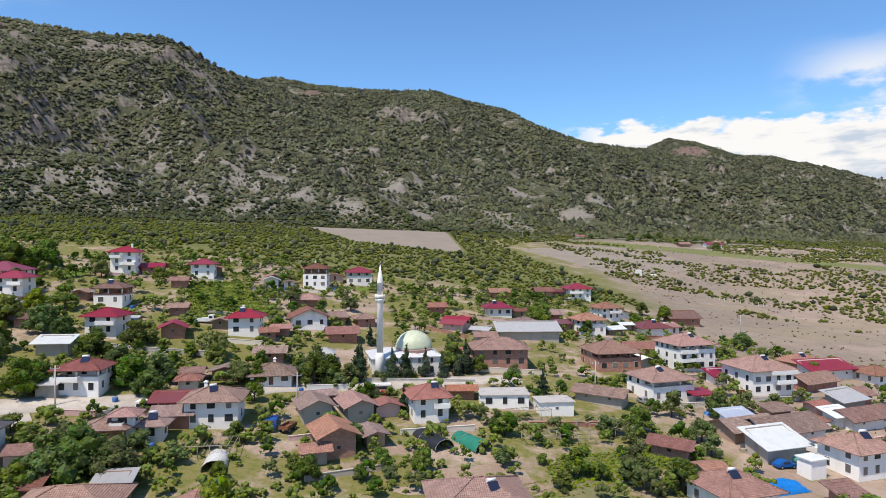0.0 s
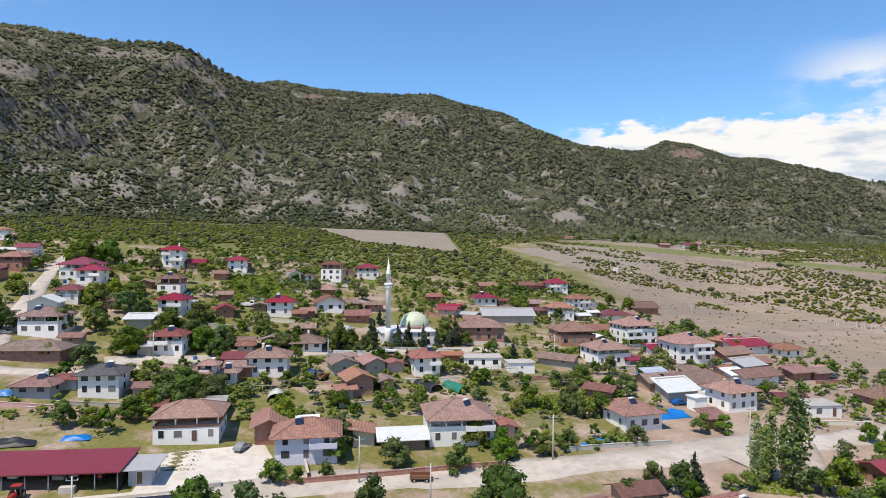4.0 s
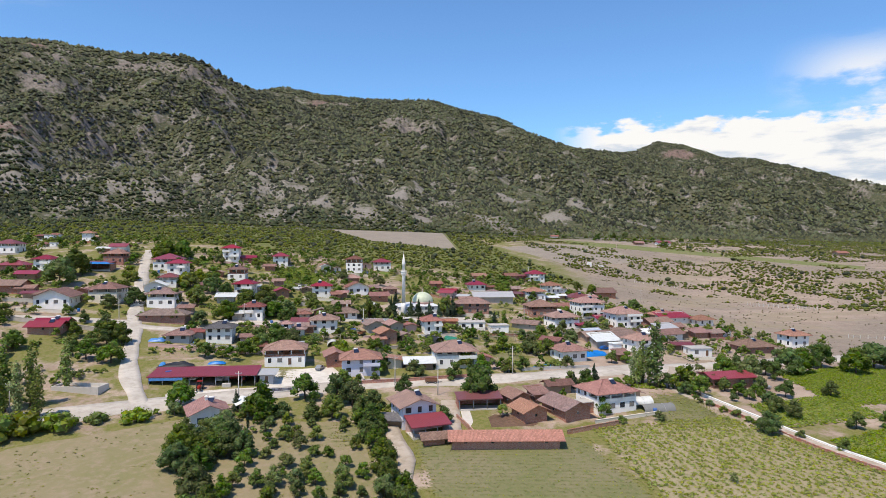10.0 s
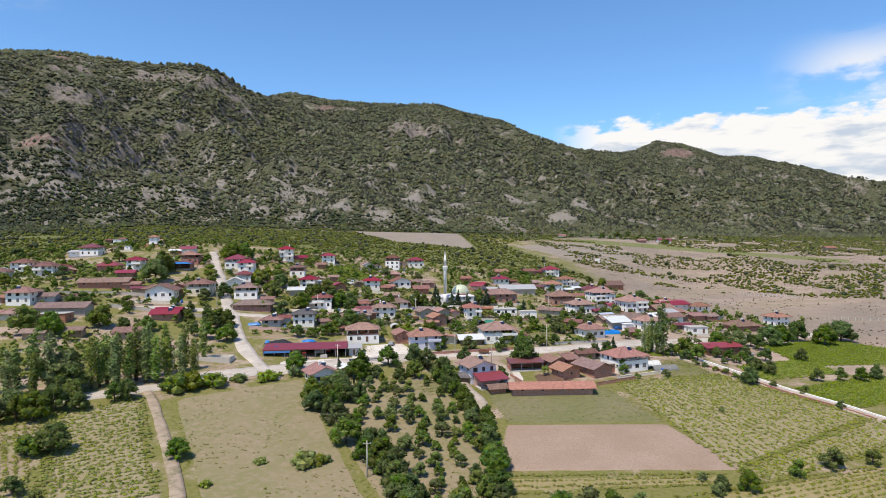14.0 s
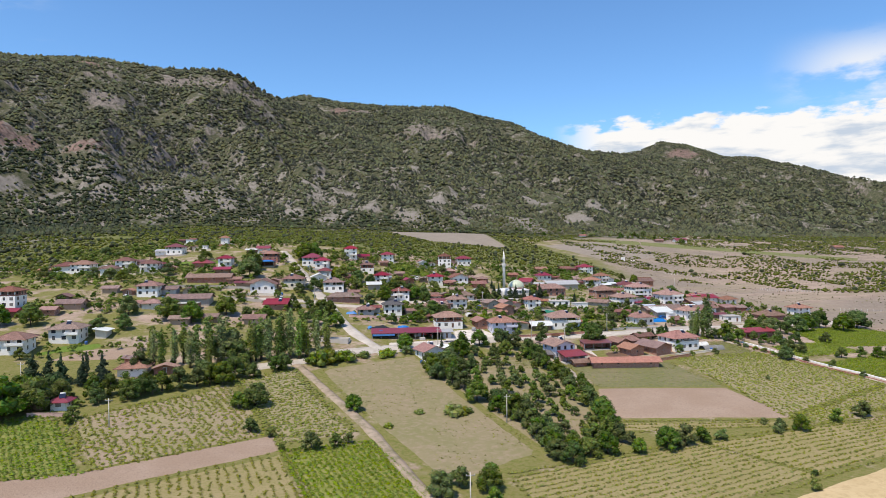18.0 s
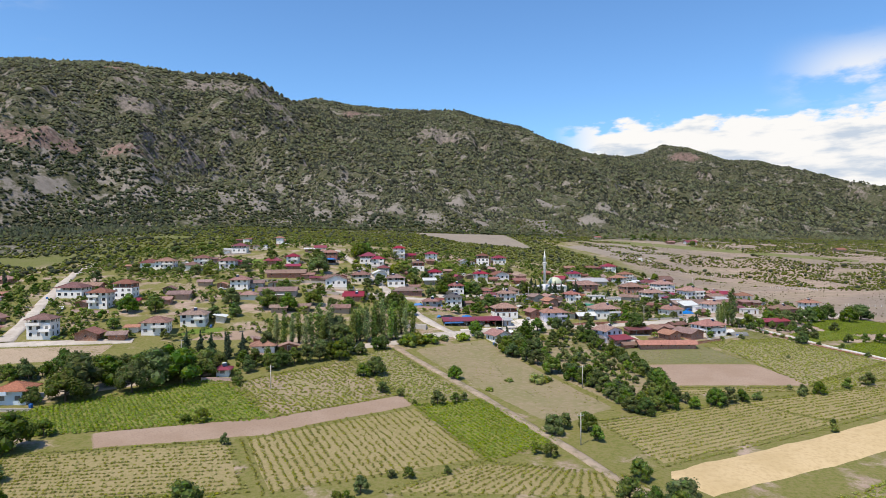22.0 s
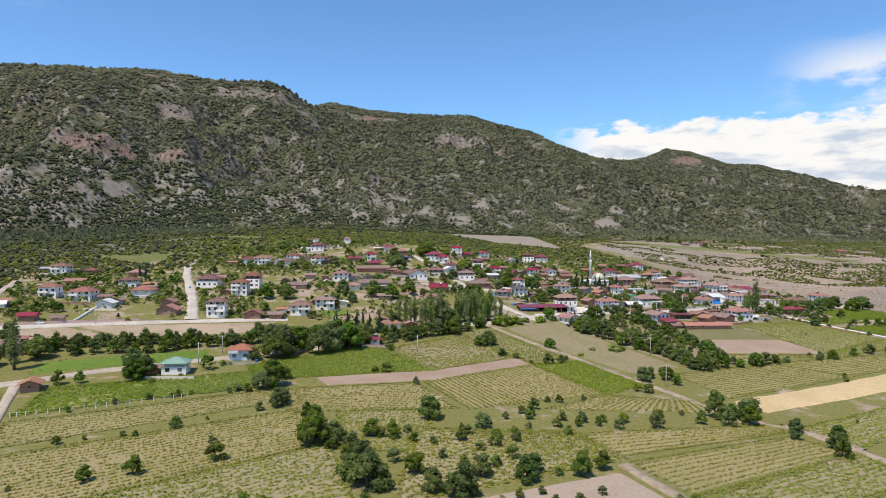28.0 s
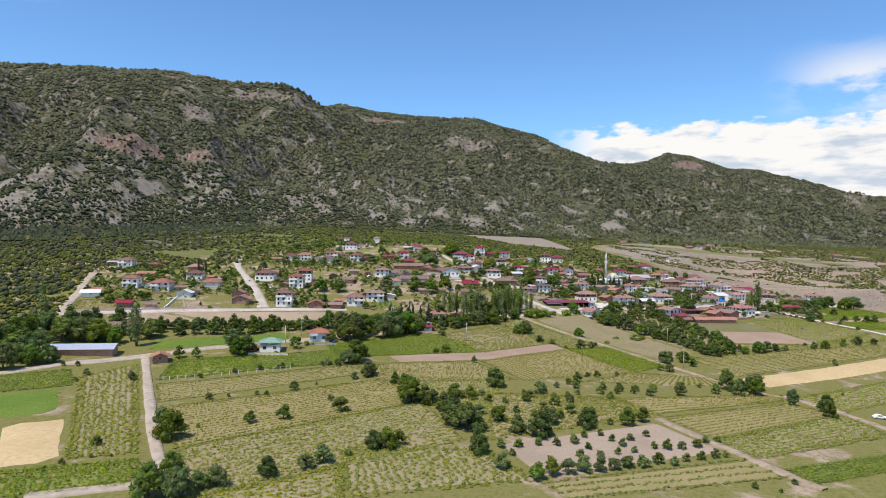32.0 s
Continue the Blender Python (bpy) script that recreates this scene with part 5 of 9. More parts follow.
field("vine", [(-75.1, -183.5), (-19.8, -152.9), (-18.1, -174.2), (-73.1, -199.7)], 0, .85, "yellow")
field("vine", [(-23.9, -132.1), (82.0, -72.5), (88.0, -93.0), (-17.8, -149.9)], 0, .9, "yellow")
field("vine", [(-92.7, -141.9), (-26.8, -129.4), (-31.9, -138.6), (-82.9, -160.7)], 0, .75, "olive")
field("vine", [(-138.6, -140.2), (-92.7, -141.9), (-83.3, -161.6), (-139.9, -190.5)], 0, .85, "yellow")
field("vine", [(-66.8, -204.9), (-32.9, -191.8), (-23.2, -196.9), (-66.6, -214.5)], 0, .9, "bright")
field("vine", [(-178.7, -199.4), (-143.8, -197.0), (-132.3, -217.0), (-174.3, -229.0)], 1, .85, "yellow")
field("bare", [(-238.2, 104.1), (-214.3, 114.9), (-204.6, 85.2), (-224.8, 78.8)])
field("vine", [(-89.1, 219.7), (-77.6, 235.9), (-52.4, 198.1), (-74.4, 183.3)], 0, .9, "bright")
field("green", [(-136.9, 217.3), (-128.1, 228.6), (-121.5, 213.5), (-129.5, 203.8)])
field("soil", [(0.2, 102.1), (-11.7, 101.1), (-9.2, 95.0), (5.6, 96.0)])
field("vine", [(60.2, 68.3), (66.6, 68.1), (67.2, 63.2), (59.0, 64.5)], 0, 1, "bright")
field("soil", [(6.2, 108.4), (15.9, 109.5), (20.0, 88.8), (10.0, 88.2)])
field("terrace", [(-93.3, 87.0), (-81.4, 90.8), (-77.3, 82.1), (-90.0, 75.5)])
field("court", [(-54.4, 75.3), (-33.1, 82.6), (-21.9, 65.2), (-52.8, 52.5)])
field("court", [(-74.6, 45.4), (-49.8, 61.6), (-50.7, 55.0), (-75.7, 42.2)])
field("plough", [(-8.8, 104.5), (11.8, 109.5), (20.8, 99.8), (1.6, 96.1)])
field("terrace", [(-45.0, 110.8), (-35.7, 113.1), (-33.0, 105.8), (-41.9, 103.2)])
field("green", [(-225.0, 187.5), (-184.3, 190.3), (-180.0, 181.0), (-213.7, 170.1)])
field("green", [(-190.8, 153.9), (-172.7, 161.1), (-166.6, 140.2), (-184.6, 132.6)])
field("green", [(-196.3, 18.6), (-180.6, 27.0), (-174.8, 18.2), (-190.6, 11.1)])
field("plough", [(-183.0, 16.4), (-162.9, 25.9), (-157.3, 12.5), (-189.2, 3.5)])
field("waste", BROWN_FIELD)
field("waste", [(52, 450), (140, 540), (186, 425), (104, 372)])
field("meadow", [(138, 582), (193, 556), (178, 499), (125, 516)])
field("meadow", [(190, 556), (278, 485), (263, 453), (174, 500)])
field("meadow", [(275, 487), (362, 404), (344, 379), (260, 455)])
field("soil", [(262, 640), (339, 631), (302, 536), (236, 548)])
field("soil", [(308.5, 727.0), (463.9, 852.6), (390.3, 715.0), (287.1, 649.7)])
field("crop", [(4.2, 98.7), (17.7, 103.7), (18.3, 87.4), (5.8, 81.9)])
field("crop", [(18.2, 111.1), (30.7, 115.4), (31.8, 94.9), (18.5, 90.5)])
field("crop", [(65.5, 61.7), (73.7, 59.3), (73.1, 33.7), (59.9, 32.8)])
field("terrace", [(42.7, 35.3), (53.1, 39.0), (52.8, 31.0), (41.0, 29.1)])
field("terrace", [(-25.0, 30.0), (-12.9, 33.3), (-10.3, 20.7), (-22.9, 19.3)])
field("soil", [(-19.2, 18.1), (-7.9, 19.4), (-3.8, 8.5), (-16.4, 8.1)])
field("crop", [(14.7, 127.6), (27.5, 132.3), (28.5, 123.5), (15.3, 118.6)])
field("vine", [(19.5, 111.0), (40.7, 118.8), (43.9, 110.1), (20.8, 100.4)], 0, 1, "bright")
field("crop", [(102.6, 138.9), (112.7, 140.9), (96.5, 119.9), (90.0, 118.9)])
field("crop", [(-78.0, 146.7), (-65.1, 156.6), (-59.2, 141.9), (-71.8, 134.6)])
field("terrace", [(-27.9, 94.0), (-10.1, 98.5), (-5.9, 90.7), (-23.6, 85.2)])
field("court", [(-78.6, 53.0), (-37.9, 67.2), (-26.8, 59.1), (-74.9, 45.1)])
field("vine", [(-348.9, -20.8), (-334.6, -10.3), (-320.6, -33.3), (-339.8, -42.7)], 0, .9, "olive")
field("crop", [(61.4, 60.8), (73.5, 53.2), (77.1, 33.6), (56.6, 32.3)])
field("vine", [(-207.0, -232.6), (-177.5, -212.2), (-172.2, -246.6), (-197.0, -253.4)], 0, .85, "yellow")
field("vine", [(-161.3, -125.6), (-130.9, -121.1), (-138.0, -159.2), (-156.7, -156.4)], 0, .85, "yellow")

field("mud", [(10.9, 43.6), (25.2, 42.6), (29.0, 31.5), (11.3, 29.5)])
field("court", [(4.4, 50.0), (9.0, 50.0), (10.9, 31.0), (5.8, 29.5)])
field("crop", [(-26.0, 35.4), (-13.2, 35.4), (-10.6, 23.0), (-24.8, 23.0)])
field("terrace", [(-95.3, 88.5), (-78.5, 91.6), (-74.6, 81.4), (-89.4, 74.5)])

# ---- village houses ----
house(-115.5, 226.6, 8.6, 6.9, 8, 3, "white", "red", "hip", "BC")
house(-107.1, 230.2, 6.9, 5.5, 8, 1, "brick", "red", "gable", "F", name="shed")
house(-90.9, 236.1, 8.1, 7.3, 12, 2, "white", "red", "hip")
house(-127.4, 184.5, 8.5, 6.8, 5, 2, "white", "red", "hip", "B")
house(-99.3, 187.1, 8.2, 7.4, 5, 2, "white", "dark", "hip", "LUS")
house(-87.6, 162.4, 8.1, 7.3, 0, 2, "white", "red", "hip", "B")
house(-91.5, 216.0, 4.9, 3.9, 10, 1, "brick", "old", "gable", "F", name="shed")
house(-78.7, 185.3, 4.5, 3.6, 8, 1, "brick", "tile", "gable", "F", name="shed")
house(-72.5, 167.2, 5.7, 6.3, 20, 1, "brick", "red", "front", "F", name="shed")
house(-56.0, 176.8, 8.4, 7.5, 8, 2, "white", "red", "hip", "SC")
house(-48.7, 173.5, 3.6, 3.6, 20, 1, "brick", "tile", "gable", "F", name="shed")
house(-50.0, 245.5, 9.1, 8.2, 3, 3, "white", "dark", "hip", "LUC")
house(-35.6, 263.5, 10.4, 8.3, 10, 2, "white", "red", "hip", "L")
house(-47.3, 215.2, 8.1, 6.5, 5, 1, "brick", "tile", "hip", "F", name="shed")
house(-41.4, 191.3, 10.3, 9.3, 18, 1.3, "white", "dark", "front")
house(-65.2, 236.2, 5.1, 5.1, 15, 1, "white", "grey", "front", "F")
house(-25.3, 200.0, 5.7, 5.1, 25, 1, "brick", "tile", "hip", "F", name="shed")
house(-74.2, 128.4, 8.7, 7.4, 6, 2, "white", "dark", "hip", "LBS")
house(-55.0, 134.5, 4.0, 3.6, 15, 1, "stone", "tile", "hip", "F", name="shed")
house(-39.2, 143.2, 8.9, 8.0, 10, 1, "white", "old", "hip", "CD")
house(-44.1, 120.3, 9.7, 7.3, 8, 2, "white", "tile", "hip", "SC")
house(-56.2, 109.9, 3.6, 2.9, 8, 2, "white", "tile", "hip", "B")
house(-51.8, 111.5, 3.7, 3.0, 8, 1.2, "white", "old", "hip", "S")
house(-3.2, 130.0, 7.2, 7.6, 16, 2, "white", "tile", "hip", "BS")
house(-174.3, 220.0, 7.6, 6.1, 6, 1.5, "white", "red", "gable", "F")
house(-161.8, 192.2, 9.4, 7.5, 6, 2, "brick", "orange", "hip", "L")
house(-134.7, 190.7, 12.1, 10.9, 6, 2, "white", "red", "hip", "L")
house(-121.3, 160.6, 7.1, 6.4, 8, 1.6, "white", "brown", "hip", "LC")
house(-122.8, 150.3, 8.1, 7.3, 15, 1, "white", "white", "front", "F")
house(-111.0, 132.0, 10.6, 9.5, 6, 2, "white", "old", "hip", "LS")
house(-102.9, 114.3, 16.3, 7.3, 5, 1, "brick", "old", "hip", "F", name="shed")
house(-89.1, 95.1, 7.6, 6.1, 5, 1, "grey", "tile", "hip", "CS")
house(-84.6, 99.5, 3.8, 3.1, 5, 1, "grey", "dark", "gable", "N", name="shed")
house(-76.5, 98.9, 8.7, 7.0, 8, 2, "white", "slate", "hip", "S")
house(21.0, 237.8, 9.4, 7.6, 8, 1.3, "white", "red", "hip", "S")
house(63.0, 292.6, 10.5, 9.5, 10, 2, "white", "red", "hip", "B")
house(66.5, 254.1, 9.0, 8.1, 20, 2, "white", "tile", "hip", "B")
house(52.5, 225.2, 10.0, 9.0, 14, 2, "white", "tile", "hip", "L")
house(46.3, 288.1, 7.3, 6.5, 10, 1, "brick", "dark", "gable", "F", name="shed")
house(4.1, 206.7, 7.0, 4.2, -25, 1, "pink", "red", "gable", "F")
house(29.0, 219.1, 9.9, 7.9, 10, 1, "brick", "old", "hip", "F", name="shed")
house(28.2, 206.3, 19.9, 6.0, 5, 1, "stone", "grey", "shed", "N", name="shed")
house(15.7, 173.2, 14.3, 10.0, 4, 2, "brick", "old", "hip")
house(48.7, 179.8, 13.0, 11.7, 12, 2, "brick", "tile", "hip", "L")
house(79.1, 236.4, 11.4, 9.1, 12, 1, "white", "brown", "hip", "FS")
house(100.8, 261.2, 12.5, 6.3, 5, 1, "brick", "dark", "shed", "F", name="shed")
house(63.0, 198.9, 9.6, 6.7, 5, 1, "brick", "tile", "gable", "F", name="shed")
house(73.0, 187.0, 12.6, 11.4, 18, 3, "white", "tile", "hip", "LBS")
house(54.0, 153.8, 11.8, 10.6, 18, 2, "white", "tile", "hip", "LS")
house(84.3, 166.2, 12.5, 11.9, 14, 2.6, "white", "tile", "hip", "BS")
house(113.4, 196.5, 10.7, 8.6, 25, 1, "brick", "tile", "hip", "FS", name="shed")
house(127.8, 183.0, 8.4, 7.5, 15, 1.2, "white", "tile", "hip")
house(13.7, 140.0, 10.7, 6.4, 3, 1, "white", "concrete", "flat")
house(37.5, 145.9, 11.1, 5.0, -33, 1, "stone", "old", "gable", "F", name="shed")
house(101.5, 171.3, 12.4, 7.4, 25, 1, "brick", "old", "gable", "F", name="shed")
house(114.4, 185.2, 15.3, 5.3, 15, 1, "white", "red", "shed", "F")
house(70.3, 128.9, 14.9, 9.0, 22, 1, "white", "old", "gable", "F")
house(94.3, 140.0, 13.7, 6.8, 22, 1, "white", "old", "gable", "F")
house(75.3, 112.7, 8.9, 8.0, 20, 2, "white", "tile", "hip", "S")
house(43.0, 115.7, 6.5, 3.9, -35, 1, "brick", "dark", "gable", "F", name="shed")
house(5.2, 87.4, 13.4, 12.0, 8, 2, "white", "tile", "hip", "LBS")
house(45.3, 96.7, 9.2, 9.2, 18, 1.5, "white", "tile", "hip", "S")
house(96.4, 110.9, 8.0, 6.4, 5, 1, "white", "concrete", "flat", "D")
house(123.1, 123.9, 12.3, 9.8, 12, 1, "brick", "old", "hip", "SF", name="shed")
house(147.0, 137.5, 8.5, 7.7, 15, 2, "white", "tile", "hip", "S")
house(88.6, 71.0, 13.5, 7.0, 12, 1.2, "brick", "red", "gable", "F", 0.3)
house(-235.5, 221.7, 10.9, 9.9, 5, 2, "white", "brown", "hip", "L")
house(-248.0, 276.6, 5.2, 4.1, 5, 1, "white", "concrete", "flat", "F")
house(-215.9, 263.0, 5.4, 4.9, 5, 2.2, "white", "tile", "hip", "F")
house(-221.7, 238.4, 3.6, 2.9, 5, 1, "white", "concrete", "flat", "F")
house(-183.6, 171.4, 7.9, 7.1, 5, 2, "white", "red", "hip", "B")
house(-196.6, 169.0, 10.6, 7.4, 5, 1, "brick", "red", "hip", "F", name="shed")
house(-222.5, 156.7, 9.7, 8.7, 5, 2, "white", "dark", "hip", "B")
house(-219.5, 165.3, 6.7, 6.1, 5, 1, "white", "red", "hip", "F")
house(-244.9, 171.6, 9.7, 7.8, 5, 2, "white", "dark", "hip", "B")
house(-195.6, 97.8, 9.7, 8.7, 5, 2, "white", "tile", "hip", "S")
house(-187.4, 102.2, 6.7, 5.3, 5, 1, "grey", "old", "gable", "F")
house(-177.9, 130.4, 22.5, 7.9, 4, 1, "brick", "old", "gable", "F", name="shed")
house(-164.0, 128.8, 6.0, 4.2, 4, 1, "brick", "tile", "gable", "F", name="shed")
house(-145.7, 118.7, 12.3, 12.3, 10, 1.4, "white", "dark", "front")
house(-132.6, 130.0, 11.0, 9.9, 3, 2, "cream", "dark", "hip", "LS")
house(-184.5, 76.1, 7.5, 6.0, 4, 1, "white", "tile", "hip", "F")
house(-169.2, 76.9, 10.6, 6.3, 4, 1, "brick", "concrete", "flat", "F", name="shed")
house(-131.3, 89.4, 9.8, 5.9, 5, 1, "brick", "red", "gable", "FS", name="shed")
house(-134.2, 64.6, 8.1, 5.7, 5, 1, "mud", "old", "gable", "F", name="shed")
house(-152.4, 61.5, 5.7, 4.0, 5, 1, "mud", "old", "gable", "F", name="shed")
house(-171.3, 211.8, 5.6, 5.1, 5, 1, "white", "tile", "hip", "F")
house(-246.9, 48.8, 8.8, 8.0, 3, 3, "white", "dark", "hip", "B")
house(-246.3, 71.3, 9.4, 8.5, 3, 3, "white", "dark", "hip", "LU")
house(-275.9, 92.2, 11.1, 6.7, 3, 1, "brick", "old", "gable", "F", name="shed")
house(-234.1, 55.0, 5.2, 4.1, 3, 1, "brick", "red", "gable", "F", name="shed")
house(-203.6, 11.9, 10.0, 8.5, 10, 2, "white", "old", "hip", "B")
house(-193.6, 27.1, 10.4, 8.9, 10, 2, "white", "old", "hip", "BS")
house(-213.6, -0.3, 6.2, 4.3, 10, 1, "brick", "old", "gable", "F", name="shed")
house(-278.2, 167.9, 11.5, 9.2, 5, 1.6, "white", "dark", "hip", "F")
house(-229.0, 83.0, 5.6, 5.0, 10, 1, "wood", "dark", "front", "N", name="shed")
house(-154.7, -1.4, 8.7, 6.9, 12, 1, "white", "tile", "hip", "F")
house(-220.7, 59.3, 5.4, 4.3, 5, 1, "brick", "tile", "gable", "F", name="shed")
house(-218.4, 71.2, 10.4, 6.2, 5, 1, "mud", "old", "gable", "F", name="shed")
house(-273.8, 72.2, 12.6, 10.1, 3, 2, "white", "dark", "hip", "L")
house(-242.6, -1.9, 8.8, 7.9, 8, 3, "white", "dark", "hip", "LB")
house(-224.7, -1.1, 8.1, 8.1, 10, 1, "brick", "tile", "front", "F", name="shed")
house(-266.8, 165.3, 11.6, 9.3, 5, 2, "white", "tile", "hip", "B")
house(-244.9, 154.0, 8.7, 7.0, 5, 1.4, "white", "dark", "hip", "F")
house(-386.6, 107.1, 10.1, 9.1, 4, 2, "white", "dark", "hip", "B")
house(-368.5, 111.5, 7.1, 6.4, 4, 1, "brick", "dark", "hip", "F", name="shed")
house(-341.6, 22.5, 9.0, 7.2, 4, 2.4, "white", "tile", "hip", "B")
house(-321.6, 19.1, 10.7, 9.6, 4, 2, "white", "tile", "hip", "B")
house(-317.3, 60.0, 10.0, 8.0, 4, 2, "white", "dark", "hip", "L")
house(-337.3, 111.5, 9.7, 7.8, 4, 1, "brick", "tile", "hip", "F", name="shed")
house(-299.7, 40.9, 11.0, 8.8, 4, 1.2, "white", "tile", "hip", "F")
house(-273.8, 13.9, 6.5, 6.5, 4, 1, "brick", "tile", "front", "F", name="shed")
house(-266.7, -2.5, 9.5, 7.6, 4, 1, "brick", "tile", "front", "F", name="shed")
house(-302.1, 4.6, 7.7, 6.9, 8, 1, "white", "white", "front", "F")
house(-320.6, -27.6, 7.1, 4.3, 5, 1, "brick", "red", "gable", "F", name="shed")
house(-306.6, -28.1, 5.1, 3.1, 5, 1, "pink", "old", "gable", "F")
house(-348.9, -9.6, 8.4, 5.9, 25, 1, "white", "white", "gable", "F")
house(-352.6, 65.9, 10.9, 5.5, 4, 1, "brick", "tile", "gable", "F", name="shed")
house(-227.7, -86.6, 8.5, 6.8, 8, 1.6, "white", "green", "hip", "L")
house(-210.4, -65.1, 8.5, 7.6, 8, 1.6, "blue", "orange", "hip", "B")
house(-264.8, -111.5, 5.3, 5.3, 25, 1, "brick", "orange", "front", "F", name="shed")
house(-301.4, -69.6, 7.4, 5.9, 20, 1, "white", "old", "gable", "F")
house(-298.2, -107.3, 25.3, 6.3, 8, 1, "brick", "steel", "gable", "N", name="shed")
house(-49.4, 81.9, 12.4, 9.3, 9.5, 2, "white", "tile", "hip", "LUD")
house(-33.8, 83.6, 5.7, 9.0, 14, 1.3, "brick", "orange", "front", "F")
house(-24.4, 75.9, 11.5, 9.2, 10, 2, "lilac", "tile", "hip", "BS")
house(21.2, 48.4, 5.1, 6.7, 22, 1.2, "brick", "tile", "front", "F")
house(23.5, 38.6, 6.3, 6.9, 22, 1.1, "brick", "orange", "front", "F")
house(33.4, 41.8, 7.3, 10.9, 24, 1.1, "brick", "old", "front", "F")
house(45.4, 47.4, 12.0, 10.2, 21, 2, "white", "tile", "hip", "LS")
house(34.6, 59.7, 6.7, 4.0, 15, 1, "mud", "dark", "gable", "N", name="shed")
house(39.0, 43.6, 3.6, 3.6, 20, 1, "brick", "concrete", "flat", "F", name="shed")
house(-10.8, 34.1, 4.4, 4.0, -8, 0.8, "wood", "slate", "gable", "N", name="shed")
house(-0.8, 23.2, 4.7, 3.3, 14, 0.7, "brick", "old", "gable", "F")
house(-56.9, 34.0, 8.2, 9.0, 27, 1.3, "white", "tile", "front", "CS")
house(-6.3, 81.5, 8.6, 6.0, 10, 0.9, "wood", "white", "gable", "N", name="shed")
house(-19.6, 111.8, 6.2, 7.7, 23, 1.5, "brick", "tile", "front", "F")
house(-17.8, 127.8, 5.3, 7.5, 23, 1.2, "stone", "tile", "front", "F")
house(-26.0, 125.8, 5.6, 7.3, 23, 1.2, "stone", "old", "front", "F")
house(-159.8, -33.1, 4.1, 3.7, 8, 1, "white", "red", "hip", "S")
house(-30.6, 160.8, 3.6, 3.6, 8, 1, "white", "grey", "hip", "N", name="shed")
house(-78.8, 123.7, 3.6, 2.2, 5, 1, "stone", "grey", "shed", "N", name="shed")
house(-56.3, 140.0, 3.6, 2.9, 10, 0.8, "stone", "old", "gable", "N", name="shed")
house(-216.8, 101.6, 6.9, 4.1, 5, 1, "mud", "old", "gable", "F", name="shed")
house(-171.7, 87.3, 19.2, 7.7, 4, 1, "stone", "old", "gable", "N", name="shed")
house(-163.2, 55.7, 7.1, 4.3, 5, 1, "mud", "old", "gable", "F", name="shed")
house(63.2, 117.4, 9.1, 5.5, 18, 1, "stone", "white", "shed", "N", name="shed")
house(62.7, 132.3, 5.8, 2.9, 18, 1, "white", "steel", "shed", "N", name="shed")
house(87.9, 137.7, 5.1, 3.1, 20, 1, "white", "white", "shed", "N", name="shed")
house(65.2, 109.1, 3.6, 2.9, 20, 1.2, "white", "white", "flat", "N", name="shed")
house(75.7, 170.2, 4.9, 3.4, 15, 0.8, "white", "red", "shed", "N", name="shed")
house(99.2, 152.5, 8.8, 4.4, 25, 0.9, "stone", "grey", "shed", "N", name="shed")
house(245.6, 567.2, 13.4, 10.7, 5, 1, "white", "red", "gable", "F")
house(216.1, 557.4, 8.9, 7.1, 5, 1, "brick", "tile", "gable", "F", name="shed")
house(132.7, 604.3, 7.6, 6.1, 5, 1, "white", "tile", "gable", "F")
house(403.8, 506.3, 10.7, 8.6, 5, 1, "mud", "tile", "gable", "F", name="shed")
house(24.4, 272.7, 7.6, 6.1, 10, 1, "brick", "tile", "gable", "F", name="shed")
house(41.6, 240.4, 8.1, 5.6, 10, 1, "brick", "old", "gable", "F", name="shed")
house(13.1, 194.4, 5.9, 4.1, 12, 1, "stone", "old", "gable", "F", name="shed")
house(24.5, 136.7, 7.6, 5.3, 8, 1, "white", "concrete", "flat", "F")
house(-22.0, 106.8, 3.8, 3.0, 20, 1, "stone", "tile", "gable", "N", name="shed")
house(-50.9, 117.7, 6.2, 4.4, 10, 1, "brick", "old", "gable", "F", name="shed")
house(-58.7, 109.2, 6.1, 4.9, 10, 1.2, "brick", "tile", "hip", "F")
house(-43.5, 157.3, 6.6, 4.6, 8, 1, "brick", "old", "gable", "F", name="shed")
house(-29.3, 180.9, 7.9, 6.3, 14, 1, "brick", "tile", "gable", "F", name="shed")
house(-2.5, 229.2, 6.0, 4.8, 14, 1, "brick", "tile", "gable", "F", name="shed")
house(5.0, 211.5, 7.4, 4.4, -20, 1, "pink", "red", "gable", "F")
house(-90.6, 145.0, 6.9, 3.4, 8, 1, "stone", "white", "shed", "N", name="shed")
house(-107.0, 159.7, 4.5, 3.6, 8, 1, "brick", "dark", "gable", "F", name="shed")
house(-99.2, 125.3, 4.9, 3.5, 5, 1, "mud", "old", "gable", "F", name="shed")
house(-60.5, 90.0, 3.6, 2.9, 10, 0.8, "wood", "dark", "shed", "N", name="shed")
house(-150.1, 122.6, 10.4, 7.3, 5, 1.2, "mud", "old", "hip", "F")
house(-131.4, 93.0, 9.3, 5.6, 5, 1, "brick", "red", "gable", "FS", name="shed")
house(-178.6, 151.4, 7.9, 4.7, 5, 1, "brick", "red", "gable", "F", name="shed")
house(63.9, 97.5, 3.9, 3.1, 15, 0.8, "brick", "old", "shed", "N", name="shed")
house(62.3, 128.1, 11.1, 6.7, 20, 1, "mud", "old", "gable", "F", name="shed")
house(79.3, 134.6, 5.3, 4.7, 18, 1, "white", "tile", "hip", "F")
house(103.9, 158.6, 9.1, 5.5, 18, 1, "brick", "tile", "gable", "F", name="shed")
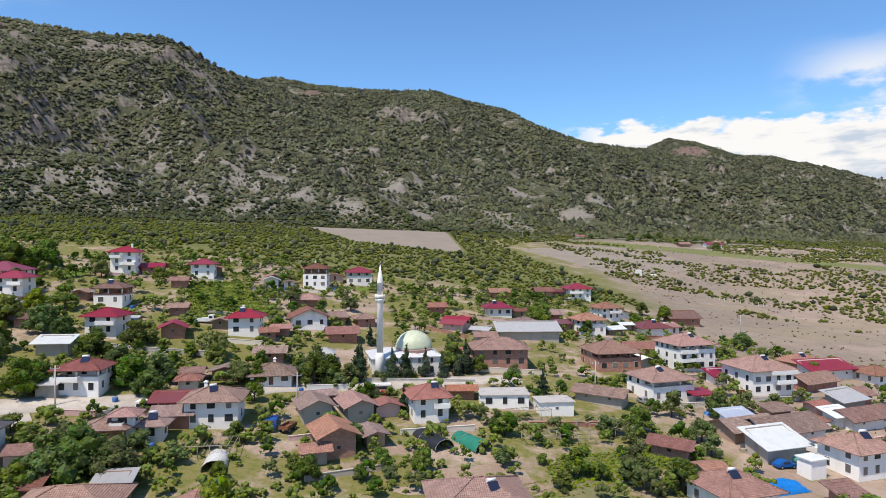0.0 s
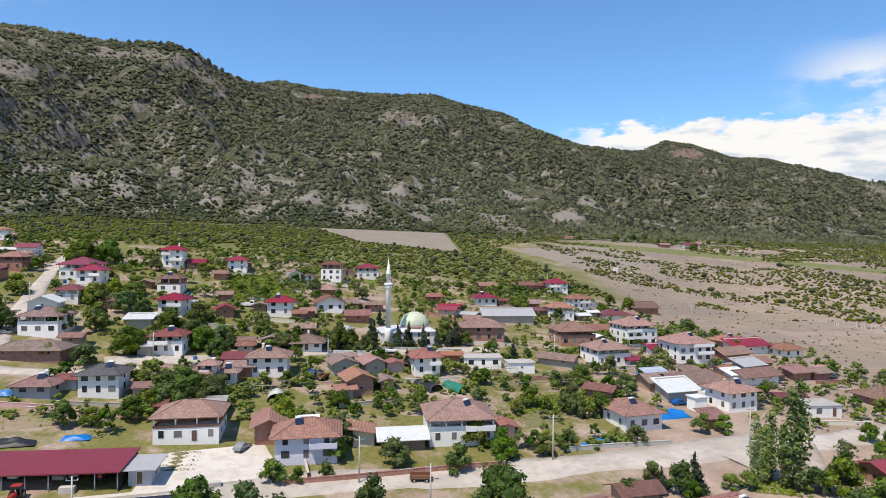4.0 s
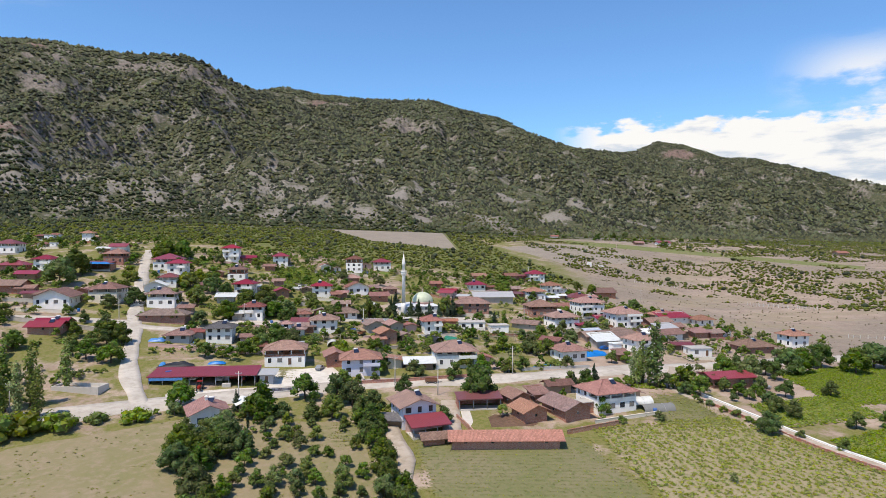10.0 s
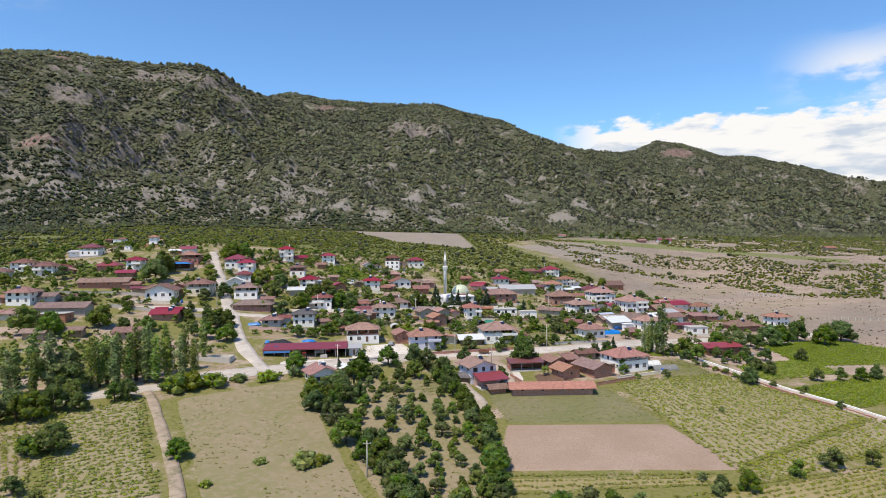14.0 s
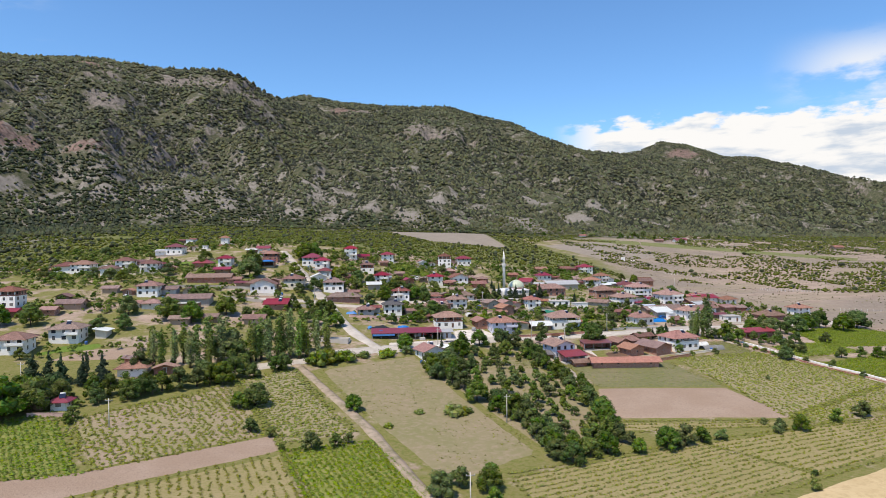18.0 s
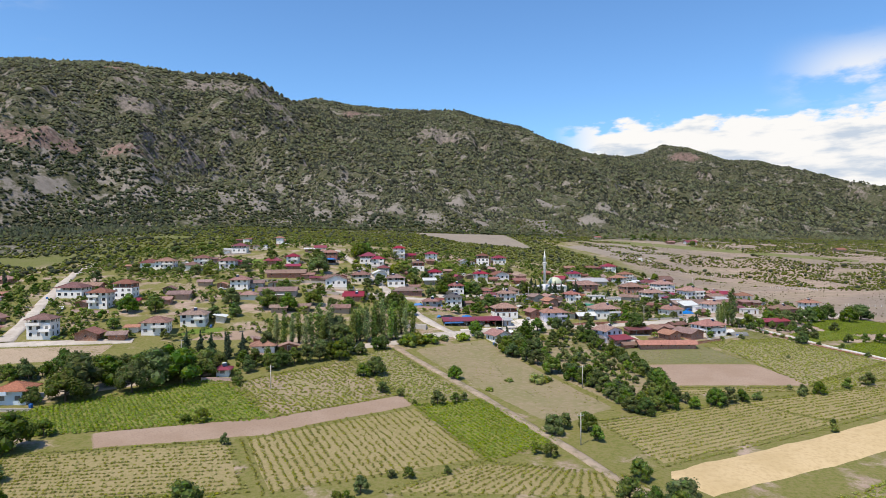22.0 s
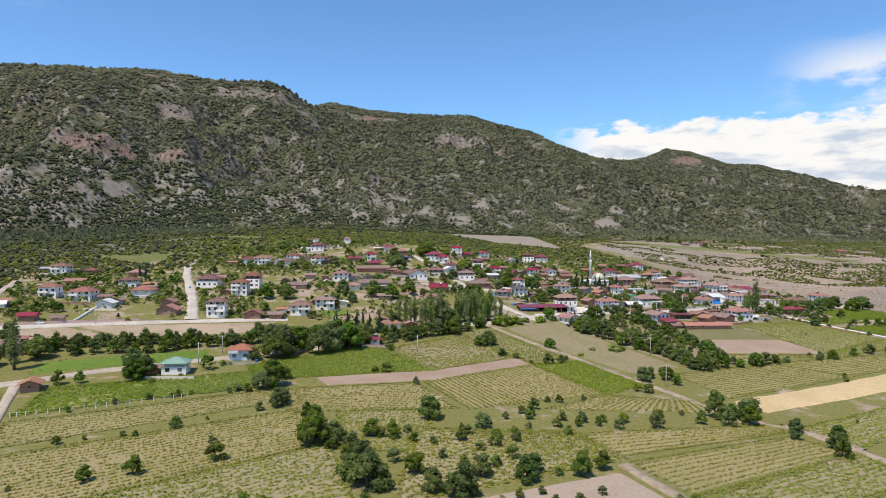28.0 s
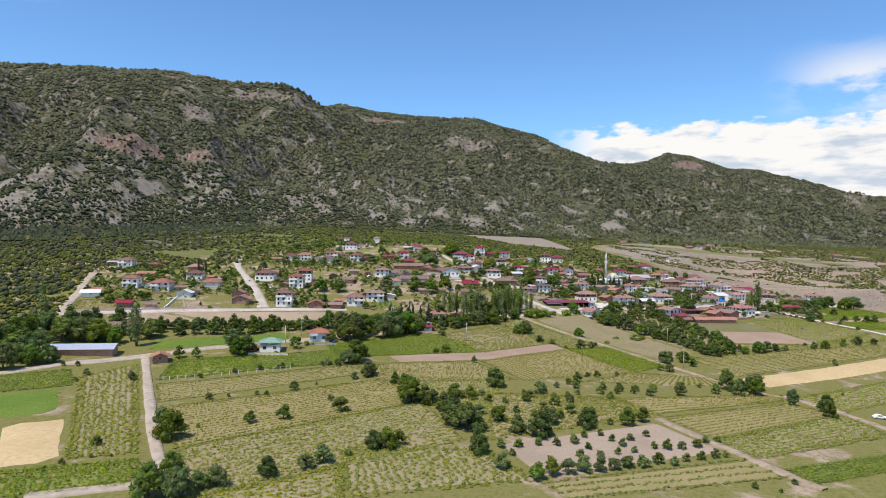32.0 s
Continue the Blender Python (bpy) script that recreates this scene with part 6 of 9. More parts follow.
house(119.3, 149.8, 6.3, 4.4, 18, 0.9, "brick", "old", "gable", "F")

# ---- the mosque ----
M_DOME = plain("pale_green_dome_paint", (0.5, 0.55, 0.4), 0.5, 0, 0.3, 0.6)
M_LEAD = sheet("pale_roof_sheet", (0.62, 0.63, 0.64), 0.45, 9.0)


def arch_window(w, h):
    bm = bmesh.new()
    pts = [(-w / 2, 0), (w / 2, 0), (w / 2, h - w / 2)] + [(w / 2 * math.cos(a), h - w / 2 + w / 2 * math.sin(a)) for a in np.linspace(0.3, math.pi - 0.3, 6)] + [(-w / 2, h - w / 2)]
    a, b = [bm.verts.new((x, -0.05, z)) for x, z in pts], [bm.verts.new((x, 0.1, z)) for x, z in pts]
    bm.faces.new(a)
    bm.faces.new(b[::-1])
    for k in range(len(pts)):
        bm.faces.new((a[k], b[k], b[(k + 1) % len(pts)], a[(k + 1) % len(pts)]))
    return data("window", bm, M_GLASS)


def mosque(x, y, rot, z):
    ob = thing("mosque", x, y, rot, z, "white village mosque with a pale green dome and a slender minaret", "mosque")
    BUSY.append((x, y, 11))
    W0, W1, D0, D1 = -11.6, 6.0, -5.0, 6.2
    bm = bmesh.new()
    box(bm, W0, D0, -4.5, W1, D1, 3.7)
    part("wall", bm, WALL["white"], ob)
    bm = bmesh.new()
    e, t, o = 3.65, 4.7, 0.45
    a, b, c, d = (W0 - o, D0 - o, e), (W1 + o, D0 - o, e), (W1 + o, D1 + o, e), (W0 - o, D1 + o, e)
    p, q, r, s = (-6.6, -3.2, t), (4.2, -3.2, t), (4.2, 4.4, t), (-6.6, 4.4, t)
    slab_roof(bm, [[a, b, q, p], [b, c, r, q], [c, d, s, r], [d, a, p, s], [p, q, r, s]], 0.22)
    part("roof", bm, M_LEAD, ob, "low pale sheet roof")
    bm = bmesh.new()
    spin(bm, [(4.75, 3.9), (4.75, 4.95), (4.95, 5.0), (4.95, 5.2)], 16, 0, 0, 0.6)
    part("drum", bm, WALL["pink"], ob, "pinkish drum below the dome")
    bm = bmesh.new()
    spin(bm, [(4.8 * math.cos(a), 5.15 + 4.4 * math.sin(a)) for a in np.linspace(0, 1.5, 14)] + [(0.12, 9.57)], 32, 0, 0, 0.6)
    part("dome", bm, M_DOME, ob, "smooth pale green dome")
    bm = bmesh.new()
    spin(bm, [(0.22, 9.45), (0.3, 9.7), (0.08, 9.95), (0.16, 10.15), (0.03, 10.7)], 8, 0, 0, 0.6)
    part("finial", bm, M_STEEL, ob)
    w1, w2 = arch_window(0.7, 1.3), arch_window(0.9, 1.8)
    for k in range(5):
        for zz, me in ((-0.6, w2), (2.0, w1)):
            p = part("window", me, None, ob)
            p.matrix_basis = pose(-9.2 + 3.2 * k, D0 - 0.02, zz)
    for k in range(3):
        for zz, me in ((-0.6, w2), (2.0, w1)):
            for x0, turn in ((W0 - 0.02, -90), (W1 + 0.02, 90)):
                p = part("window", me, None, ob)
                p.matrix_basis = pose(x0, -2.8 + 3.4 * k, zz, 0, 0, turn)
    return ob


def minaret(x, y, z):
    ob = thing("minaret", x, y, 12, z, "tall slender white minaret with one balcony and a pointed cap", "minaret")
    BUSY.append((x, y, 3))
    bm = bmesh.new()
    spin(bm, [(1.15, -4), (1.15, 2.6), (0.82, 3.6)], 12)
    part("base", bm, WALL["white"], ob)
    bm = bmesh.new()
    spin(bm, [(0.8, 3.6), (0.75, 15.7), (0.85, 16.0), (1.1, 16.5), (1.3, 17.0)], 20)
    part("shaft", bm, WALL["white"], ob)
    bm = bmesh.new()
    spin(bm, [(1.32, 17.0), (1.34, 17.95), (1.24, 18.0), (1.22, 17.2)], 20)
    part("balcony", bm, WALL["white"], ob)
    bm = bmesh.new()
    spin(bm, [(0.7, 17.05), (0.68, 20.7), (0.8, 20.85), (0.78, 21.05), (0.05, 25.6)], 20)
    part("cap", bm, WALL["white"], ob)
    bm = bmesh.new()
    spin(bm, [(0.06, 25.5), (0.14, 25.8), (0.03, 26.4)], 8)
    part("finial", bm, M_STEEL, ob)


mosque(-7.4, 162.0, 14, -2.0)
minaret(-15.6, 154.3, -0.4)


# ---- open sheds and the long machine shed ----
def open_shed(name, x, y, w, d, rot, front, back, roof, wall, label, posts=6, sides=True, z=None):
    """A roof on posts, open to the front, with a back wall."""
    ob = thing(name, x, y, rot, z, label, name.replace("_", " "), "farm buildings")
    BUSY.append((x, y, 0.55 * max(w, d)))
    bm = bmesh.new()
    slab_roof(bm, [[(-w / 2 - 0.4, -d / 2 - 0.5, front), (w / 2 + 0.4, -d / 2 - 0.5, front), (w / 2 + 0.4, d / 2 + 0.3, back), (-w / 2 - 0.4, d / 2 + 0.3, back)]], 0.22)
    part("roof", bm, ROOF[roof], ob, ROOF_WORD[roof])
    bm = bmesh.new()
    box(bm, -w / 2, d / 2 - 0.2, -2.5, w / 2, d / 2, back - 0.3)
    part("back_wall", bm, wall, ob)
    if sides:
        for s in (-1, 1):
            bm = bmesh.new()
            box(bm, s * w / 2 - 0.1, -d / 2 + 0.3, -2.5, s * w / 2 + 0.1, d / 2 - 0.22, min(front, back) - 0.35)
            part("side_wall", bm, wall, ob)
    bm = bmesh.new()
    box(bm, -w / 2 + 0.12, -d / 2, -2.5, w / 2 - 0.12, d / 2 - 0.22, 0.12)
    part("floor", bm, M_CONC, ob)
    for k in range(posts):
        px = -w / 2 + 0.15 + (w - 0.3) * k / (posts - 1)
        bm = bmesh.new()
        tube(bm, (px, -d / 2 + 0.1, 0.1), (px, -d / 2 + 0.1, front - 0.15), 0.11, 0.11, 6)
        part("post", bm, M_STEEL, ob)
    bm = bmesh.new()
    box(bm, -w / 2, -d / 2, front - 0.4, w / 2, -d / 2 + 0.2, front - 0.18)
    part("beam", bm, M_STEEL, ob)
    return ob


# the walls' near-black colour paints in the shade below the roof
shed = open_shed("machine_shed", -67.7, 62.0, 29.4, 9.0, 6.8, 4.3, 5.2, "red", M_DARK, "long open machine shed with a crimson sheet roof", 9, True, -12.3)
bm = bmesh.new()
box(bm, -14.4, -5.08, 3.2, -5.2, -5.0, 3.95)
part("awning", bm, M_TARP, shed, "blue plastic awning strip")
bm = bmesh.new()
box(bm, 4.0, 0.0, 1.8, 6.4, 0.05, 3.4)
part("sign_board", bm, M_TANK, shed, "pale board hung inside")
house(-50.2, 63.6, 3.8, 4.6, 6.8, 1, "grey", "grey", "shed", "D", 0.12, "office")
open_shed("lean_to", -2.2, 28.7, 9.4, 5.2, 22, 2.7, 4.1, "red", WALL["pink"], "crimson sheet lean-to in front of the lilac house", 4, False)
house(-6.0, 36.6, 8.7, 9.3, 22, 2, "lilac", "tile", "front", "S", 0.36)
open_shed("sheep_shed", 11.0, 46.6, 11.4, 5.2, 8, 2.9, 3.6, "brown", WALL["brick"], "open sheep shed with a brown sheet roof", 4)
house(15.6, 21.8, 24.2, 5.2, 1.0, 0.75, "brick", "orange", "gable", "F", 0.42, "long_barn", 3.0)
open_shed("carport", 62.0, 150.0, 5.5, 5.0, 15, 2.6, 3.0, "red", M_CONC, "small carport with a crimson sheet roof", 3, False)
open_shed("tarp_shed", -161.0, 176.5, 11.0, 7.0, 6, 3.2, 4.0, "brown", WALL["brick"], "brick shed partly covered with blue tarpaulin", 3)


def tarp(x, y, w, d, h, rot, mat=M_TARP, label="crumpled blue tarpaulin over a heap", z=None):
    """A heap under a sagging sheet."""
    n = 12
    s, t = np.meshgrid(np.linspace(-1, 1, n), np.linspace(-1, 1, n))
    bulge = (1 - np.abs(s) ** 3) * (1 - np.abs(t) ** 3)
    zz = h * bulge * (0.8 + 0.35 * fractal(s * 2.3 + x, t * 2.3 + y, 3, 12)) - 0.1
    v = np.stack([s * w / 2, t * d / 2, zz], -1).reshape(-1, 3)
    ob = new("tarpaulin", mesh_from("tarpaulin", v, grid_faces(n, n), [mat]))
    ob.matrix_basis = pose(x, y, gz(x, y) if z is None else z, 0, 0, rot)
    tagged(ob, label, "tarpaulin")


tarp(-161.0, 174.5, 13.0, 9.0, 0.9, 6, z=gz(-161, 174.5) + 3.3)
tarp(-96.0, 92.5, 5.5, 3.2, 1.4, 5)
tarp(-70.0, 77.0, 5.5, 3.0, 0.9, 10)
tarp(-81.0, 72.0, 11.0, 3.2, 1.3, 18, M_BLACK, "long heap of rolled black plastic pipe and film")
tarp(-84.5, 71.0, 2.2, 2.2, 1.4, 18)
tarp(56.5, 103.0, 9.5, 3.8, 1.9, 18)
tarp(34.5, 84.0, 7.5, 3.0, 1.3, 8)
tarp(-15.8, 126.0, 3.0, 2.2, 1.3, 0)
tarp(61.5, 141.5, 4.0, 2.0, 1.2, 8)


def tunnel(x, y, length, width, rot, mat, label):
    """A hooped tunnel of film."""
    ob = thing("polytunnel", x, y, rot, None, label, "polytunnel")
    r = width / 2
    a = np.linspace(0, math.pi, 10)
    n = max(4, int(length / 2))
    ys = np.linspace(-length / 2, length / 2, n)
    v = np.array([(r * math.cos(k), q, r * 0.85 * math.sin(k) - 0.15 + 0.05 * math.sin(q * 3.1)) for q in ys for k in a])
    me = mesh_from("cover", v, grid_faces(10, n), [mat])
    p = new("cover", me)
    p.parent = ob
    for q in ys[:: 2]:
        bm = bmesh.new()
        pts = [(r * 1.015 * math.cos(k), q, r * 0.865 * math.sin(k) - 0.15) for k in a]
        for c, d in zip(pts, pts[1:]):
            tube(bm, c, d, 0.035, 0.035, 4)
        part("hoop", bm, M_STEEL, ob)


M_FILM = plain("milky_film", (0.6, 0.6, 0.57), 0.35, 0, 0.4, 0.8)
M_NET = plain("green_net", (0.03, 0.2, 0.14), 0.7, 0, 0.4, 0.8)
tunnel(-2.0, 117.5, 9.5, 4.0, 32, M_BLACK, "polytunnel covered with dark film")
tunnel(5.5, 117.0, 8.0, 4.0, 35, M_NET, "polytunnel covered with green net")
tunnel(54.5, 50.5, 8.5, 4.5, -78, M_FILM, "milky polytunnel with torn cover")
tunnel(58.5, 45.5, 9.0, 4.2, -78, plain("grey_shade_net", (0.2, 0.2, 0.19), 0.8), "dark netted polytunnel on steel hoops")
tunnel(-38.0, 104.0, 6.0, 4.0, 12, M_FILM, "small milky greenhouse in a garden")


# ---- pergola frames ----
def pergola(x, y, w, d, rot, h=2.0, bays=9):
    ob = thing("vine_pergola", x, y, rot, None, "bleached timber pergola frame over garden beds", "pergola", "pergolas")
    for k in range(bays):
        px = -w / 2 + w * k / (bays - 1)
        bm = bmesh.new()
        tube(bm, (px, -d / 2 - 0.2, h), (px, d / 2 + 0.2, h), 0.06, 0.06, 4)
        part("cross_bar", bm, M_POST, ob)
    for s in (-1, 1):
        bm = bmesh.new()
        tube(bm, (-w / 2, s * d / 2, h - 0.1), (w / 2, s * d / 2, h - 0.1), 0.07, 0.07, 4)
        part("rail", bm, M_POST, ob)
        for k in range(0, bays, 2):
            px = -w / 2 + w * k / (bays - 1)
            bm = bmesh.new()
            tube(bm, (px, s * d / 2, -0.4), (px, s * d / 2, h), 0.07, 0.06, 5)
            part("post", bm, M_POST, ob)


pergola(58.0, 140.0, 12, 3.5, 10)
pergola(18.5, 132.0, 9, 3.0, 16)
pergola(22.5, 119.5, 14, 2.6, 8)
pergola(34.0, 127.0, 11, 6.5, -35)
pergola(-40.0, 108.0, 8, 5, 8)


# ---- walls, fences, poles ----
def garden_wall(pts, h, thick, mat, label, cap=True):
    """A wall along a line, following the ground, with a coping."""
    c = smooth_line(pts, 2.5)
    t = np.gradient(c, axis=0)
    t /= np.linalg.norm(t, axis=1)[:, None] + 1e-9
    n = np.stack([-t[:, 1], t[:, 0]], 1)
    z = ground(c[:, 0], c[:, 1])
    rows = [(-thick / 2, -0.8), (-thick / 2, h), (-thick / 2 - 0.06, h), (-thick / 2 - 0.06, h + 0.1), (thick / 2 + 0.06, h + 0.1), (thick / 2 + 0.06, h), (thick / 2, h), (thick / 2, -0.8)]
    v = np.stack([np.stack([c[:, 0] + n[:, 0] * o, c[:, 1] + n[:, 1] * o, z + k], -1) for o, k in rows], 1).reshape(-1, 3)
    ob = new("garden_wall", mesh_from("garden_wall", v, grid_faces(8, len(c)), [mat], False))
    tagged(ob, label, "wall")


WHITE_WALL = "whitewashed low wall along the road"
garden_wall([(-30.5, 139.2), (-26, 140.6), (-21, 142.3)], 1.3, 0.25, WALL["white"], WHITE_WALL)
garden_wall([(-24, 147.0), (-10, 150.0), (8, 153.5)], 0.9, 0.3, M_CONC, "low concrete wall in front of the mosque")
garden_wall([(-26, 63.2), (-12, 66.3), (2, 69.9), (14, 72.5)], 1.1, 0.25, WALL["brick"], "red brick garden wall along the main road")
garden_wall([(74, 62), (75.7, 58.7), (83.6, 39.3), (90.4, 23.2), (97.6, 11.6), (102.8, 0.6), (109, -11), (125, -40)], 0.75, 0.3, WALL["white"], "long whitewashed channel wall beside the lane")
garden_wall([(72.6, 57.2), (80.8, 38.2), (87.6, 22.0), (95.0, 10.2), (100, 0)], 0.6, 0.3, WALL["brick"], "low red earth bank wall beside the lane")
garden_wall([(-86, 86), (-76, 86.5), (-60, 88), (-45, 90)], 1.0, 0.25, WALL["pink"], "pinkish garden wall beside the yard")
garden_wall([(-75, 116.5), (-60, 119), (-45, 124)], 1.0, 0.25, WALL["pink"], "pinkish plastered wall along the village street")
garden_wall([(-337, -44.5), (-309, -31.5), (-293, -25.5), (-274, -18)], 1.0, 0.3, WALL["pink"], "long pinkish wall along the village edge")
garden_wall([(-300, -27.5), (-302, -15), (-305, 2)], 1.0, 0.3, WALL["white"], "pale plastered wall between two yards")
garden_wall([(27, 80), (38, 82.5), (50, 85)], 0.9, 0.25, M_CONC, "grey concrete yard wall")
garden_wall([(-29.7, 88.5), (-26, 78), (-22, 66)], 1.0, 0.3, M_CONC, "grey concrete yard wall beside the path")
garden_wall([(-115, 95), (-135, 96), (-160, 98)], 1.4, 0.4, WALL["stone"], "rough stone terrace wall")
garden_wall([(-150, 118), (-175, 116), (-200, 112)], 1.4, 0.4, WALL["stone"], "rough stone terrace wall")
garden_wall([(-86, 152), (-72, 153), (-55, 156)], 1.2, 0.3, M_CONC, "grey concrete terrace wall")
garden_wall([(-72, 190), (-60, 191), (-50, 193)], 1.1, 0.3, WALL["stone"], "rough stone terrace wall")
garden_wall([(58, 118), (70, 128), (80, 139)], 0.9, 0.3, M_CONC, "grey concrete wall beside a sloping lane")
garden_wall([(5, 38), (7, 33), (9, 27)], 1.1, 0.25, WALL["brick"], "red brick farmyard wall")


def fence(pts, gap, h, mat, label, wires=2):
    """Posts with wires between them, along a line."""
    c = smooth_line(pts, gap)
    first = c[0]
    ob = thing("fence", first[0], first[1], 0, 0.0, label, "fence", "fences")
    post_bm = bmesh.new()
    box(post_bm, -0.09, -0.09, -0.4, 0.09, 0.09, h)
    me = data("post", post_bm, mat)
    places = []
    for a, b in c:
        p = part("post", me, None, ob)
        p.matrix_basis = pose(a - first[0], b - first[1], gz(a, b))
        places.append((a - first[0], b - first[1], gz(a, b)))
    for k in range(wires):
        bm = bmesh.new()
        for p, q in zip(places, places[1:]):
            zz = h * (0.5 + 0.4 * k)
            tube(bm, (p[0], p[1], p[2] + zz), (q[0], q[1], q[2] + zz), 0.025, 0.025, 3)
        part("wire", bm, M_STEEL, ob)


PALE_POST = plain("pale_concrete_post", (0.62, 0.6, 0.56), 0.8)
fence([(-254.1, -137.1), (-235, -127), (-212.5, -114.1)], 2.6, 1.5, PALE_POST, "row of pale concrete posts with wire round a vineyard")
fence([(142.7, 335), (156, 331), (170.4, 326)], 2.2, 1.7, PALE_POST, "row of pale posts on the dry plain", 1)
fence([(189.6, 262), (203, 252), (215, 241)], 2.2, 1.7, PALE_POST, "row of pale posts on the dry plain", 1)
fence([(192, 256), (206, 246), (217, 236)], 2.2, 1.7, PALE_POST, "row of pale posts on the dry plain", 1)
fence([(183.7, 158), (197, 154), (212, 150)], 2.6, 1.5, PALE_POST, "row of pale posts on the dry plain", 1)
fence([(-318, -8), (-300, -14), (-286, -22)], 3.0, 1.3, PALE_POST, "pale posts round a yard", 1)


def pole(x, y, h, rot=0.0, kind="concrete"):
    ob = thing("power_pole", x, y, rot, None, "slim concrete power pole with a crossarm" if kind == "concrete" else "grey timber power pole with a crossarm", "power pole", "power poles")
    bm = bmesh.new()
    tube(bm, (0, 0, -0.5), (0, 0, h), 0.17, 0.1, 8)
    part("mast", bm, M_CONC if kind == "concrete" else M_POST, ob)
    bm = bmesh.new()
    box(bm, -0.9, -0.06, h - 0.7, 0.9, 0.06, h - 0.58)
    part("crossarm", bm, M_STEEL, ob)
    for k in (-0.8, 0.0, 0.8):
        bm = bmesh.new()
        tube(bm, (k, 0, h - 0.58), (k, 0, h - 0.35), 0.06, 0.04, 6)
        part("insulator", bm, M_TANK, ob)


POLES = [(-12.7, 64.7, 8.5), (-53.8, 48.3, 8), (0.1, 55.6, 8), (-33.9, -33.6, 8), (23.5, 75.5, 9), (-46.7, -87.8, 8.5), (-224.3, -74, 8), (-288.8, -29.7, 7.5),
         (-219.9, -60, 7.5), (66, 84, 9), (-103, 30, 8.5), (-117, 108, 8), (-128, 150, 8), (-30, 128, 8), (37, 150, 8.5), (-75, 120, 8), (-140, -45, 8), (120, 250, 8), (60, 300, 8), (-180, -20, 8)]
for px, py, ph in POLES:
    pole(px, py, ph, 10)


# ---- vehicles ----
CAR_PAINT = {"white": plain("white_car_paint", (0.75, 0.75, 0.74), 0.3, 0, 0.08), "grey": plain("grey_car_paint", (0.3, 0.31, 0.32), 0.3, 0.2, 0.08),
             "red": plain("red_machine_paint", (0.35, 0.03, 0.025), 0.4), "blue": plain("blue_machine_paint", (0.03, 0.12, 0.38), 0.4), "green": plain("mint_paint", (0.1, 0.42, 0.36), 0.4),
             "rust": plain("rusty_brown_paint", (0.2, 0.09, 0.05), 0.7)}
M_TYRE = plain("tyre_rubber", (0.025, 0.025, 0.025), 0.85)


def wheels(ob, spots, r, width):
    bm = bmesh.new()
    tube(bm, (-width / 2, 0, 0), (width / 2, 0, 0), r, r, 14)
    me = data("wheel", bm, M_TYRE)
    bm = bmesh.new()
    tube(bm, (-width / 2 - 0.02, 0, 0), (width / 2 + 0.02, 0, 0), r * 0.55, r * 0.55, 10)
    rim = data("rim", bm, M_STEEL)
    for x, y in spots:
        p = part("wheel", me, None, ob)
        p.matrix_basis = pose(x, y, r)
        part("rim", rim, None, p)


